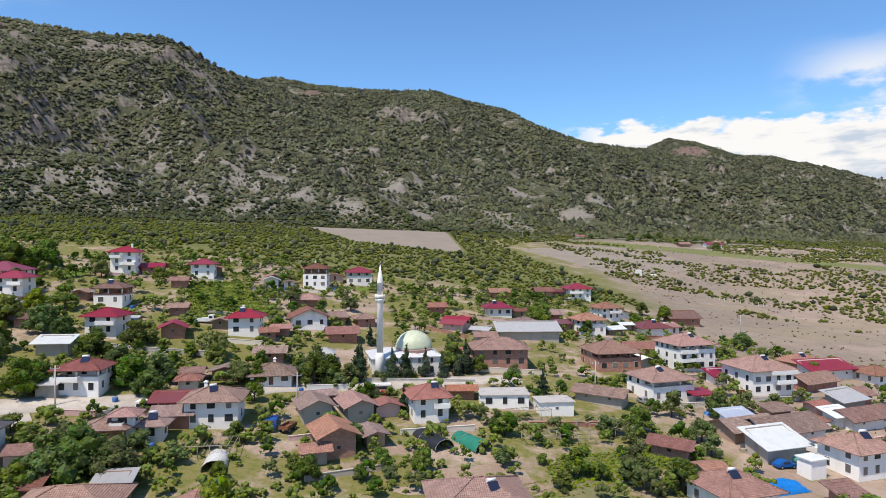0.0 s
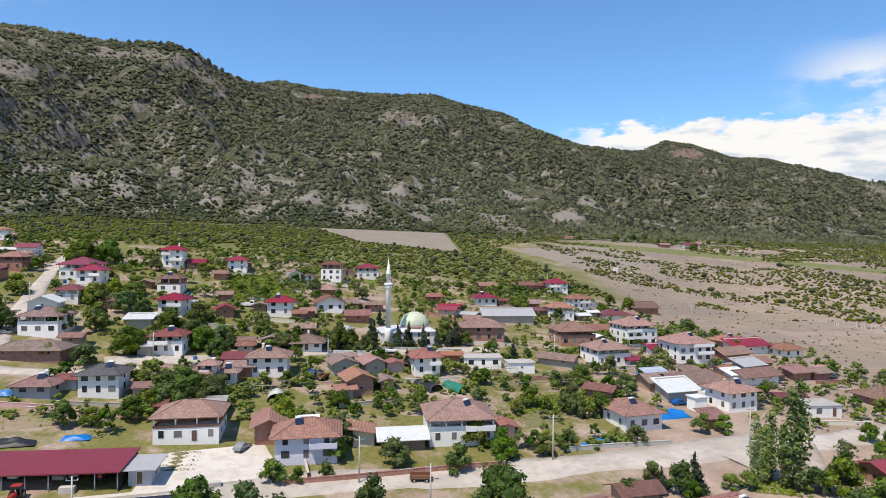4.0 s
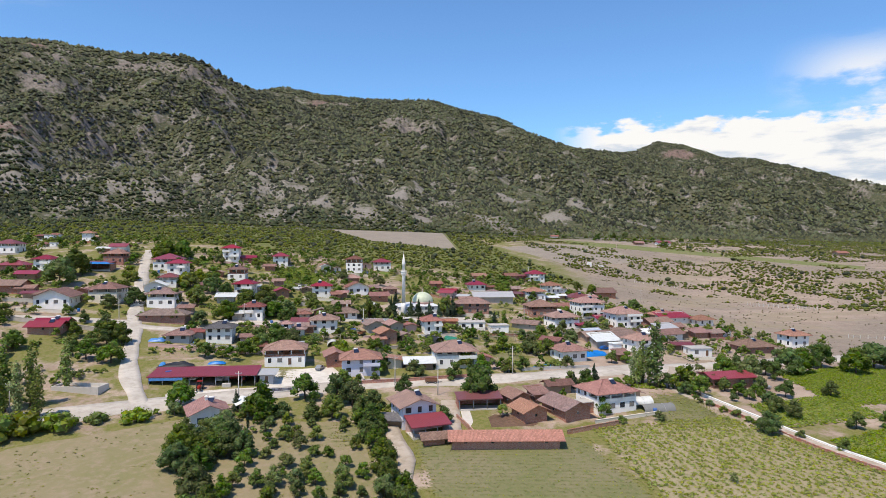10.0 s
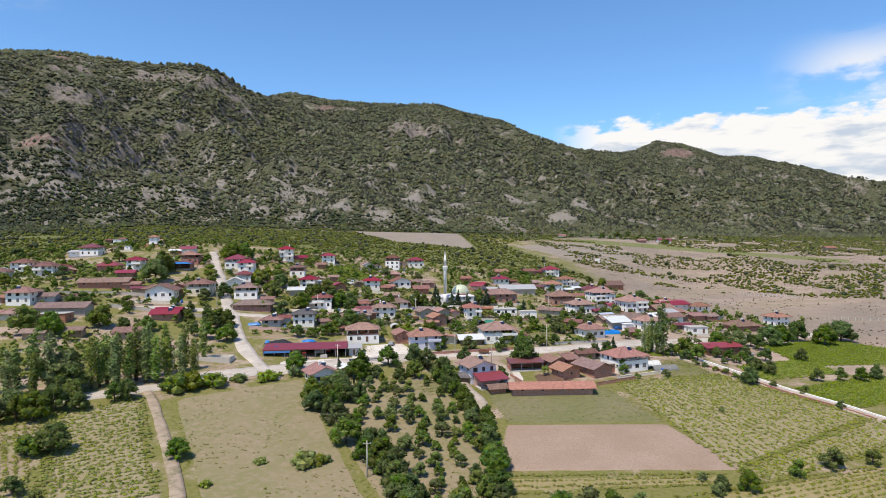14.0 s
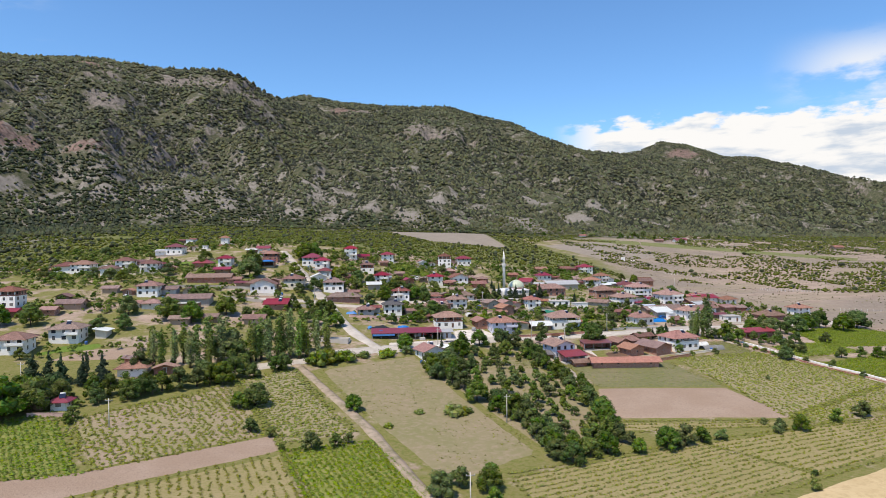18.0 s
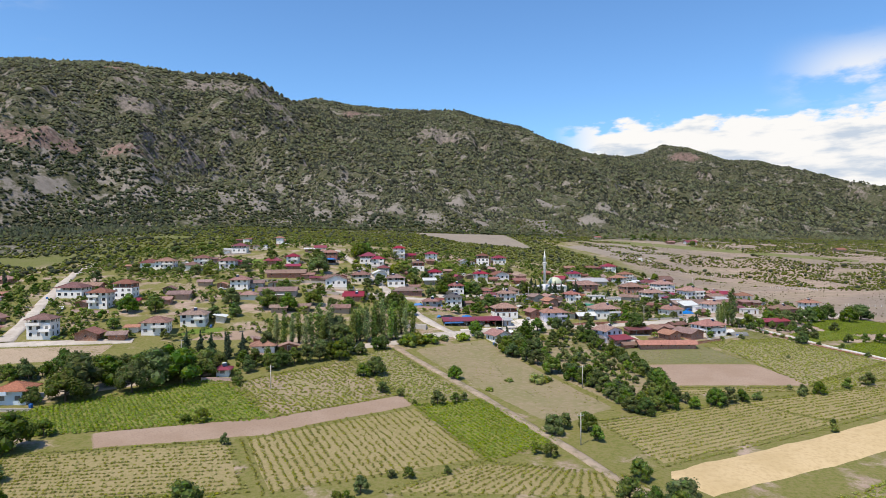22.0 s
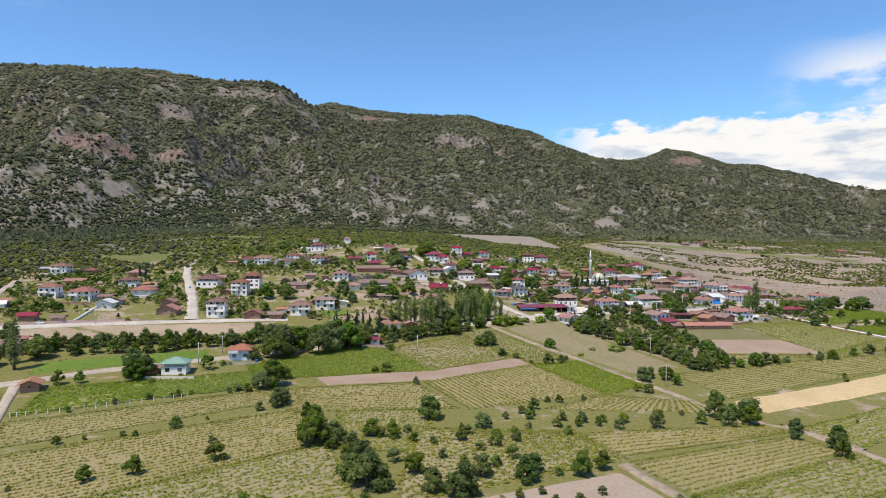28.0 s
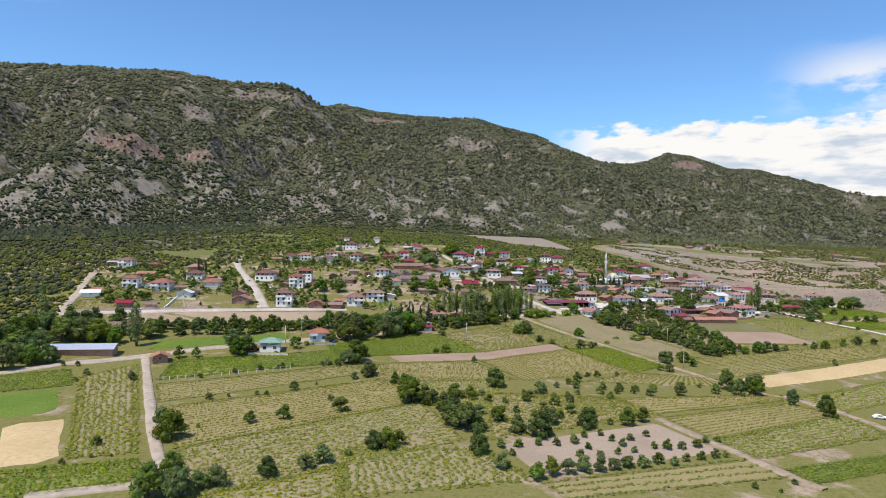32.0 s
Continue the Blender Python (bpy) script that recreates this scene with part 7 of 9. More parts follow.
def car(x, y, rot, paint, kind="car"):
    """Length along local y, nose to -y."""
    L, W, H = {"car": (4.2, 1.7, 1.45), "van": (5.6, 2.0, 2.5), "truck": (5.8, 2.1, 2.3)}[kind]
    ob = thing({"car": "car", "van": "minibus", "truck": "lorry"}[kind], x, y, rot, gz(x, y) + 0.28, f"{paint} " + {"car": "car parked beside a village lane", "van": "parked minibus with dark windows", "truck": "parked lorry with an open bed"}[kind], "vehicle", "vehicles")
    bm = bmesh.new()
    if kind == "car":
        prof = [(-L / 2, 0.35), (-L / 2, 0.75), (-L / 2 + 1.1, 0.92), (-L / 2 + 1.8, H), (L / 2 - 1.1, H), (L / 2 - 0.3, 0.95), (L / 2, 0.9), (L / 2, 0.35)]
    elif kind == "van":
        prof = [(-L / 2, 0.4), (-L / 2, 1.1), (-L / 2 + 0.7, 1.3), (-L / 2 + 1.3, H), (L / 2, H), (L / 2, 0.4)]
    else:
        prof = [(-L / 2, 0.4), (-L / 2, 1.3), (-L / 2 + 0.3, H), (-L / 2 + 1.7, H), (-L / 2 + 1.7, 0.9), (L / 2, 0.9), (L / 2, 0.4)]
    a, b = [bm.verts.new((-W / 2, u, v)) for u, v in prof], [bm.verts.new((W / 2, u, v)) for u, v in prof]
    bm.faces.new(a)
    bm.faces.new(b[::-1])
    for k in range(len(prof)):
        bm.faces.new((a[k], a[(k + 1) % len(prof)], b[(k + 1) % len(prof)], b[k]))
    bmesh.ops.recalc_face_normals(bm, faces=bm.faces)
    bmesh.ops.bevel(bm, geom=bm.edges[:], offset=0.07, segments=2, affect="EDGES")
    part("body", bm, CAR_PAINT[paint], ob)
    z0, z1 = {"car": (0.95, H - 0.1), "van": (1.35, 2.1), "truck": (1.35, 2.0)}[kind]
    y0, y1 = {"car": (-L / 2 + 1.75, L / 2 - 1.2), "van": (-L / 2 + 1.4, L / 2 - 0.3), "truck": (-L / 2 + 0.45, -L / 2 + 1.5)}[kind]
    for s in (-1, 1):
        bm = bmesh.new()
        box(bm, s * W / 2 - 0.015, y0, z0, s * W / 2 + 0.015, y1, z1)
        part("window", bm, M_GLASS, ob)
    bm = bmesh.new()
    f0, f1 = {"car": ((-L / 2 + 1.15, 0.97), (-L / 2 + 1.72, H - 0.06)), "van": ((-L / 2 + 0.75, 1.42), (-L / 2 + 1.22, H - 0.2)), "truck": ((-L / 2 + 0.02, 1.4), (-L / 2 + 0.25, H - 0.2))}[kind]
    v = [bm.verts.new(p) for p in ((-W / 2 + 0.15, f0[0] - 0.03, f0[1]), (W / 2 - 0.15, f0[0] - 0.03, f0[1]), (W / 2 - 0.2, f1[0] - 0.03, f1[1]), (-W / 2 + 0.2, f1[0] - 0.03, f1[1]))]
    bm.faces.new(v)
    bmesh.ops.solidify(bm, geom=bm.faces[:], thickness=0.02)
    part("windscreen", bm, M_GLASS, ob)
    if kind == "truck":
        for q in ((-W / 2, -L / 2 + 1.75, W / 2, -L / 2 + 1.83), (-W / 2, L / 2 - 0.08, W / 2, L / 2), (-W / 2, -L / 2 + 1.85, -W / 2 + 0.08, L / 2 - 0.1), (W / 2 - 0.08, -L / 2 + 1.85, W / 2, L / 2 - 0.1)):
            bm = bmesh.new()
            box(bm, q[0], q[1], 0.9, q[2], q[3], 1.5)
            part("bed_side", bm, CAR_PAINT[paint], ob)
    wheels(ob, [(s * (W / 2 - 0.1), q) for s in (-1, 1) for q in (-L / 2 + 0.9, L / 2 - 0.9)], 0.34 if kind == "car" else 0.42, 0.2)
    ob.location.z -= 0.28


def tractor(x, y, rot, paint="red"):
    ob = thing("tractor", x, y, rot, None, f"{paint} farm tractor with large rear wheels", "tractor", "vehicles")
    bm = bmesh.new()
    box(bm, -0.4, -1.8, 0.75, 0.4, 0.1, 1.45)
    bmesh.ops.bevel(bm, geom=bm.edges[:], offset=0.08, segments=2, affect="EDGES")
    part("bonnet", bm, CAR_PAINT[paint], ob)
    bm = bmesh.new()
    box(bm, -0.3, 0.1, 0.5, 0.3, 1.3, 1.0)
    part("chassis", bm, M_DARK, ob)
    bm = bmesh.new()
    box(bm, -0.75, 0.1, 2.3, 0.75, 1.5, 2.4)
    part("canopy", bm, CAR_PAINT[paint], ob)
    for a in (-0.65, 0.65):
        for b in (0.2, 1.4):
            bm = bmesh.new()
            tube(bm, (a, b, 0.9), (a, b, 2.3), 0.04, 0.04, 5)
            part("canopy_post", bm, M_DARK, ob)
    bm = bmesh.new()
    box(bm, -0.25, 0.75, 1.0, 0.25, 1.2, 1.2)
    box(bm, -0.25, 1.2, 1.0, 0.25, 1.3, 1.6)
    part("seat", bm, M_DARK, ob)
    wheels(ob, [(-0.8, 0.9), (0.8, 0.9)], 0.75, 0.4)
    wheels(ob, [(-0.6, -1.4), (0.6, -1.4)], 0.42, 0.22)


def trailer(x, y, rot, paint="rust"):
    ob = thing("farm_trailer", x, y, rot, None, "rusty open farm trailer", "trailer", "vehicles")
    bm = bmesh.new()
    box(bm, -0.95, -1.9, 0.75, 0.95, 1.9, 0.85)
    part("floor", bm, CAR_PAINT[paint], ob)
    for q in ((-0.95, -1.9, 0.95, -1.82), (-0.95, 1.82, 0.95, 1.9), (-0.95, -1.8, -0.88, 1.8), (0.88, -1.8, 0.95, 1.8)):
        bm = bmesh.new()
        box(bm, q[0], q[1], 0.86, q[2], q[3], 1.4)
        part("side_board", bm, CAR_PAINT[paint], ob)
    bm = bmesh.new()
    tube(bm, (0, -1.9, 0.7), (0, -3.3, 0.5), 0.06, 0.06, 6)
    part("drawbar", bm, M_DARK, ob)
    wheels(ob, [(s * 0.85, q) for s in (-1, 1) for q in (-1.1, 1.1)], 0.4, 0.2)


car(-13.3, 141.0, 95, "white", "van")
car(-57.0, 121.4, 95, "white", "van")
car(-62.8, 118.6, 95, "grey")
car(-33.0, 119.5, 8, "blue", "truck")
car(-69.4, 181.0, 95, "white", "truck")
car(47.7, 146.3, 20, "grey")
car(72.4, 120.1, 30, "white", "truck")
car(67.2, 115.6, 100, "green")
car(62.3, 112.3, 100, "blue")
car(86.1, 137.1, 60, "white")
car(49.5, 229.5, 10, "grey")
car(-8.2, -155.0, 75, "white")
car(-262.0, 42.0, 20, "white")
car(-258.0, 34.0, 15, "grey")
tractor(-66.8, 54.6, 12)
tractor(-74.0, 61.5, 5, "red")
tractor(-78.5, 60.5, -5, "blue")
tractor(-57.0, 63.0, 8, "red")
car(-71.0, 62.0, 3, "white")
car(-63.5, 63.0, 3, "grey", "van")
trailer(-1.9, 66.0, 92)
trailer(-60.0, 64.0, 5, "red")
trailer(-14.0, 139.0, 60, "red")


# ---- yard things ----
def slab_thing(name, x, y, rot, size, mat, label, category, z=0.0):
    ob = new(name)
    bm = bmesh.new()
    box(bm, -size[0] / 2, -size[1] / 2, -0.4, size[0] / 2, size[1] / 2, size[2])
    bmesh.ops.bevel(bm, geom=bm.edges[:], offset=0.04, segments=1, affect="EDGES")
    bpy.data.objects.remove(ob)
    ob = new(name, data(name, bm, mat))
    ob.matrix_basis = pose(x, y, gz(x, y) + z, 0, 0, rot)
    return tagged(ob, label, category)


def weighbridge(x, y, rot):
    ob = thing("weighbridge", x, y, rot, None, "steel weighbridge plate in a concrete surround", "weighbridge")
    bm = bmesh.new()
    box(bm, -6.0, -1.9, -0.4, 6.0, 1.9, 0.45)
    part("surround", bm, M_CONC, ob)
    bm = bmesh.new()
    box(bm, -5.7, -1.5, 0.45, 5.7, 1.5, 0.55)
    part("plate", bm, M_SOLAR, ob)


weighbridge(-45.4, 56.4, 14)


def basin(x, y, w, d, rot):
    ob = thing("concrete_basin", x, y, rot, None, "open grey concrete basin with low walls", "basin")
    for q in ((-w / 2, -d / 2, w / 2, -d / 2 + 0.3), (-w / 2, d / 2 - 0.3, w / 2, d / 2), (-w / 2, -d / 2 + 0.3, -w / 2 + 0.3, d / 2 - 0.3), (w / 2 - 0.3, -d / 2 + 0.3, w / 2, d / 2 - 0.3)):
        bm = bmesh.new()
        box(bm, q[0], q[1], -1.0, q[2], q[3], 1.3)
        part("wall", bm, M_CONC, ob)
    bm = bmesh.new()
    box(bm, -w / 2 + 0.3, -d / 2 + 0.3, -1.0, w / 2 - 0.3, d / 2 - 0.3, 0.3)
    part("floor", bm, M_CONC, ob)


basin(-97.0, 49.0, 13.0, 5.0, -3)
for sx, sy, srot in ((-60.5, 58.2, 10), (-37.5, 62.0, 20)):
    slab_thing("concrete_block", sx, sy, srot, (2.4, 1.2, 1.0), M_CONC, "pale concrete block at the yard's edge", "block")
slab_thing("white_kiosk", 121.2, 384.5, 5, (3.0, 3.0, 3.2), WALL["white"], "small white transformer hut on the dry plain", "hut")
slab_thing("white_slab", 131.0, 388.0, -10, (5.0, 1.4, 0.7), WALL["white"], "low white trough on the dry plain", "trough")
for k in range(7):
    u = k / 6
    slab_thing("bale", 58.0 + 6 * u, 119.0 + 2.0 * math.sin(k), 20 * k, (1.3, 0.9, 0.7 + 0.3 * (k % 3)), M_POST, "stacked firewood and boards in a yard", "woodpile")


def dish(x, y):
    ob = thing("satellite_dish", x, y, -30, None, "large old white satellite dish on a mast", "satellite dish")
    bm = bmesh.new()
    tube(bm, (0, 0, -0.3), (0, 0, 2.0), 0.08, 0.08, 6)
    part("mast", bm, M_STEEL, ob)
    bm = bmesh.new()
    spin(bm, [(0.05, 0), (0.6, 0.08), (1.1, 0.28), (1.4, 0.5), (1.38, 0.54), (1.08, 0.32), (0.58, 0.12), (0.04, 0.05)], 16)
    p = part("reflector", bm, M_TANK, ob)
    p.matrix_basis = pose(0, 0, 2.2, 55, 0, 0)


dish(-172.3, -25.2)


def inside(poly, x, y):
    hit = False
    for (ax, ay), (bx, by) in zip(poly, poly[1:] + poly[:1]):
        if (ay > y) != (by > y) and x < (bx - ax) * (y - ay) / (by - ay) + ax:
            hit = not hit
    return hit


ROAD_SQUARES = {}
for a, b, c in ROADS:
    for i in range(int((a - 12) // 20), int((a + 12) // 20) + 1):
        for j in range(int((b - 12) // 20), int((b + 12) // 20) + 1):
            ROAD_SQUARES.setdefault((i, j), []).append((a, b, c))


def off_road(x, y, r):
    return all((x - a) ** 2 + (y - b) ** 2 > (r + c) ** 2 for a, b, c in ROAD_SQUARES.get((int(x // 20), int(y // 20)), ()))


# bare earth below the orchard trees
field("fallow", [(-62, 37), (-18, 39), (-5, -12), (-54, 5)])
field("fallow", [(-55, 11), (-6, -5), (-6, -46), (-26, -58)])

# ---- yards: outbuildings, beds, walls and heaps beside the houses ----
yards = random.Random(8)
BARREL = plain("blue_barrel_plastic", (0.04, 0.13, 0.36), 0.5)


def outside(x, y, turn, u, v):
    """A place given from a house's middle, along its front and its side."""
    c, s = math.cos(math.radians(turn)), math.sin(math.radians(turn))
    return x + u * c - v * s, y + u * s + v * c


def barrel(x, y):
    bm = bmesh.new()
    spin(bm, [(0.5, -0.1), (0.55, 0.3), (0.55, 0.9), (0.5, 1.2), (0.2, 1.25)], 12)
    ob = new("water_barrel", data("water_barrel", bm, BARREL))
    ob.matrix_basis = pose(x, y, gz(x, y))
    tagged(ob, "blue plastic water barrel in a yard", "barrel", "water barrels")


def woodpile(x, y, turn):
    ob = thing("woodpile", x, y, turn, None, "stacked grey firewood in a yard", "woodpile", "woodpiles")
    rows = random.Random(int(x * 3))
    bm = bmesh.new()
    for k in range(24):
        u, z = -1.6 + 0.4 * (k % 8), 0.12 + 0.26 * (k // 8)
        tube(bm, (u + rows.uniform(-0.1, 0.1), -0.6, z), (u + rows.uniform(-0.1, 0.1), 0.6, z + rows.uniform(0, 0.1)), 0.15, 0.13, 5)
    part("logs", bm, M_POST, ob)


for hx, hy, hw, hd, turn in list(PLOTS):
    if hy > 330 or hx > 140:
        continue
    for k in range(yards.choice((1, 1, 2, 2))):
        ow, od = yards.uniform(3.6, 7.0), yards.uniform(3.0, 4.6)
        side = yards.choice((-1, 1))
        if yards.random() < 0.65:
            u, v = side * (hw / 2 + ow / 2 + yards.uniform(0.8, 3.5)), yards.uniform(-0.1, 0.6) * hd
        else:
            u, v = side * yards.uniform(0, 0.5) * hw, hd / 2 + od / 2 + yards.uniform(1.5, 4.0)
        x, y = outside(hx, hy, turn, u, v)
        if off_road(x, y, 0.6 * ow) and all((x - a) ** 2 + (y - b) ** 2 > (0.5 * ow + 0.8 * c) ** 2 for a, b, c in BUSY):
            house(x, y, ow, od, turn + yards.choice((0, 0, 90, 4)), 1, yards.choice(("brick", "mud", "stone", "brick", "white", "cream", "wood", "pink")),
                  yards.choice(("old", "old", "tile", "tile", "dark", "grey", "brown", "orange", "white")), yards.choice(("gable", "shed", "gable", "front")), yards.choice(("N", "F", "FD")), 0.3, "shed", 2.1)
    if yards.random() < 0.6:
        v = -(hd / 2 + yards.uniform(4, 7))
        line = [outside(hx, hy, turn, u, v) for u in np.linspace(-hw / 2 - 4, hw / 2 + 4, 5)]
        if all(free(x, y, 0.1) and off_road(x, y, 0.4) for x, y in line):
            mat, word = yards.choice(((M_CONC, "grey concrete"), (WALL["pink"], "pinkish plastered"), (WALL["stone"], "rough stone"), (WALL["brick"], "red brick"), (WALL["cream"], "cream plastered")))
            garden_wall(line[::2], yards.uniform(0.8, 1.3), 0.25, mat, word + " garden wall before a house")
    if yards.random() < 0.65:
        bw, bd, side = yards.uniform(6, 12), yards.uniform(5, 9), yards.choice((-1, 1))
        u, v = (side * (hw / 2 + bw / 2 + 2), yards.uniform(-3, 3)) if yards.random() < 0.5 else (0, -side * (hd / 2 + bd / 2 + 2.5))
        bed = [outside(hx, hy, turn, u + a * bw / 2, v + b * bd / 2) for a, b in ((-1, 1), (1, 1), (1, -1), (-1, -1))]
        x, y = outside(hx, hy, turn, u, v)
        if free(x, y, 0.3 * bw) and all(off_road(a, b, 0.6) for a, b in bed):
            field(yards.choice(("terrace", "crop", "crop", "green", "soil")), bed)
    for what, chance in (("wood", 0.3), ("barrel", 0.35), ("car", 0.12), ("trailer", 0.08)):
        u, v = yards.choice((-1, 1)) * (hw / 2 + yards.uniform(2.0, 4.0)), -hd / 2 - yards.uniform(0, 3.5)
        x, y = outside(hx, hy, turn, u, v)
        if yards.random() < chance and free(x, y, 1.6):
            BUSY.append((x, y, 1.4))
            if what == "wood":
                woodpile(x, y, yards.uniform(0, 180))
            elif what == "barrel":
                barrel(x, y)
            elif what == "car":
                car(x, y, yards.uniform(0, 360), yards.choice(("white", "white", "grey", "grey")))
            else:
                trailer(x, y, yards.uniform(0, 360))

# ---- trees and bushes ----
tree("walnut", -56.3, 96.1, 9.2)
tree("walnut", -51.7, 96.7, 7.7)
tree("walnut", -63.1, 100, 6.4)
tree("walnut", -70.1, 103.8, 4.3)
tree("walnut", -82.7, 122.5, 8.2)
tree("walnut", -82.9, 127.5, 6.5)
tree("walnut", -66.9, 133.3, 7.7)
tree("walnut", -61.1, 128.3, 6.6)
tree("walnut", -70.7, 135.6, 7.8)
tree("walnut", -55.3, 151.9, 5.4)
tree("walnut", -45.7, 139.2, 6.2)
tree("walnut", -139.9, 208.3, 9.6)
tree("walnut", -93.5, 153, 7.4)
tree("walnut", -101.5, 157.7, 8.1)
tree("walnut", -3.4, 104.6, 4.8)
tree("walnut", -16.2, 113.8, 4.8)
tree("walnut", -21.9, 99.9, 4.8)
tree("fruit", -39.8, 131.3, 5.1)
tree("fruit", -76, 159.6, 6.3)
tree("fruit", -85.7, 153.1, 5.4)
tree("fruit", -75.9, 108.7, 4.2)
tree("fruit", -134.8, 217.3, 5.6)
tree("fruit", -117.6, 213.8, 6.6)
tree("fruit", -100.1, 218.9, 5.9)
tree("fruit", -52, 212, 8.0)
tree("fruit", -24.1, 101.3, 4.2)
tree("fruit", -10.2, 105.4, 4.1)
tree("fruit", -55.7, 100.5, 3.2)
tree("fruit", -35.6, 98.8, 3.8)
tree("fruit", -63.8, 92.6, 4.2)
tree("fruit", -48.1, 102.3, 3.9)
tree("fruit", -44.4, 102.9, 4.3)
tree("fruit", -32, 214.7, 5.5)
tree("fruit", -13.3, 101, 3.2)
tree("fruit", -41.4, 109.1, 3.1)
tree("fruit", -37.8, 112.8, 4.0)
tree("fruit", -32.9, 113.5, 3.6)
tree("fruit", -52.5, 107.3, 4.1)
tree("fruit", -49.4, 97, 3.1)
tree("dark", -29.6, 143.3, 8.3)
tree("dark", -30.2, 150.9, 7.7)
tree("dark", -26.1, 146.9, 6.6)
tree("dark", -32.5, 148, 5.7)
tree("dark", -41.6, 140.3, 5.4)
tree("pine", -20.8, 178.6, 6.3)
tree("pine", -8.1, 130.8, 6.3)
tree("pine", -19.5, 147.7, 9.9)
tree("pine", -12.4, 152, 8.1)
tree("pine", -8.9, 153.1, 8.8)
tree("pine", -4.3, 155.7, 7.7)
tree("pine", -0.1, 156.3, 6.9)
tree("pine", 6, 160.7, 9.5)
tree("pine", 3.7, 158, 6.3)
tree("fruit", -15.9, 149.9, 2.7)
tree("fruit", -22.1, 145.9, 5.5)
tree("fruit", -26.1, 143.7, 4.8)
tree("fruit", -23.8, 142.2, 4.1)
tree("fruit", 9.6, 162.4, 5.0)
tree("fruit", -14.2, 149.2, 2.3)
tree("fruit", -6.8, 151.9, 2.4)
tree("lime", -111.2, 158.6, 8.3)
tree("lime", -112.5, 171.1, 6.8)
tree("lime", -41.5, 157.1, 4.0)
tree("lime", -62.1, 153.1, 3.9)
tree("olive", -15, 136.5, 3.9)
tree("olive", -8.5, 101.4, 3.2)
tree("willow", -32.1, 87.3, 6.8)
tree("pine", 23.6, 146.1, 7.3)
tree("walnut", 40.5, 126.8, 6.5)
tree("walnut", 32, 103, 4.9)
tree("walnut", 93.1, 261, 8.0)
tree("walnut", 35.2, 227.9, 9.1)
tree("walnut", 62.1, 139.7, 6.3)
tree("walnut", 51.6, 122.9, 5.5)
tree("fruit", 51.1, 137.9, 6.4)
tree("fruit", 62.5, 183.1, 5.4)
tree("fruit", 72.7, 181.6, 5.4)
tree("fruit", 70.5, 143.9, 5.5)
tree("fruit", 77.6, 145.1, 5.1)
tree("fruit", 50.7, 116.3, 4.5)
tree("fruit", 27, 104, 3.3)
tree("fruit", 19.6, 100.4, 3.5)
tree("fruit", 10.7, 108.5, 3.8)
tree("fruit", 17.8, 109.4, 2.5)
tree("fruit", 87.1, 270.9, 6.9)
tree("fruit", 70.9, 290.4, 5.6)
tree("fruit", 110.4, 184.4, 5.3)
tree("fruit", 123.5, 196.9, 5.0)
tree("fruit", 18.3, 161.1, 4.1)
tree("fruit", 51, 219.9, 5.9)
tree("fruit", 46.9, 113.4, 3.1)
tree("fruit", 36.5, 120.1, 3.8)
tree("fruit", 23, 255.3, 4.9)
tree("fruit", 10.2, 263.4, 5.1)
tree("fruit", 89.2, 198.1, 5.1)
tree("fruit", 34.6, 99, 3.2)
tree("fruit", 40.8, 105.1, 3.0)
tree("dark", 2.3, 163.7, 8.4)
tree("dark", 106.2, 220.1, 7.1)
tree("dark", 10.9, 123, 4.7)
tree("dark", 12.3, 121.6, 4.7)
tree("dark", 32.8, 123.7, 4.8)
tree("dark", 35.2, 104.7, 4.0)
tree("walnut", 11.3, 51.2, 11.4)
tree("olive", 33.6, 60.4, 5.0)
tree("olive", 83.6, 54.5, 2.9)
tree("pine", 40, 62.4, 5.2)
tree("pine", 46.4, 63.8, 7.5)
tree("dark", 43.6, 63, 6.4)
tree("dark", 96.3, 91.7, 5.2)
tree("dark", 97.1, 83, 6.8)
tree("dark", 105.7, 90.1, 6.2)
tree("dark", 108.1, 84.7, 6.0)
tree("dark", 108.3, 79.3, 6.6)
tree("dark", 91.9, 67.4, 3.1)
tree("dark", 93.6, 63.3, 3.1)
tree("dark", 93.7, 59.3, 3.5)
tree("dark", 76.7, 70.1, 6.2)
tree("dark", 71.4, 58.5, 4.9)
tree("dark", 68.7, 64.8, 5.2)
tree("dark", 102.1, 92.6, 4.8)
tree("poplar", 59.6, 68.4, 11.5)
tree("poplar", 62.2, 68.7, 13.2)
tree("poplar", 65.2, 65.4, 20.0)
tree("poplar", 60.7, 67.4, 10.9)
tree("poplar", 63.2, 66.1, 12.1)
tree("fruit", 56.9, 65.5, 4.0)
tree("fruit", 53.3, 65.3, 3.6)
tree("fruit", 59.4, 92.6, 5.2)
tree("fruit", 64.8, 93.3, 4.7)
tree("fruit", 39.1, 100.2, 6.5)
tree("fruit", 33.7, 106.8, 6.2)
tree("fruit", 23.4, 105.5, 5.6)
tree("fruit", 9.6, 97.1, 4.3)
tree("fruit", 27.3, 80.9, 4.8)
tree("fruit", 42.8, 84.8, 4.9)
tree("fruit", 22.1, 77.9, 4.7)
tree("fruit", 87.4, 76.3, 3.7)
tree("fruit", 125.9, 110.8, 4.6)
tree("fruit", 5, 69.9, 6.2)
tree("fruit", 9, 82.3, 5.8)
tree("fruit", -60.5, 92.6, 7.3)
tree("fruit", -62.3, 89.4, 6.1)
tree("fruit", -75.4, 81.3, 5.8)
tree("fruit", -70.2, 82.5, 4.4)
tree("fruit", -52.6, 100.3, 6.0)
tree("fruit", -64, 86.4, 5.5)
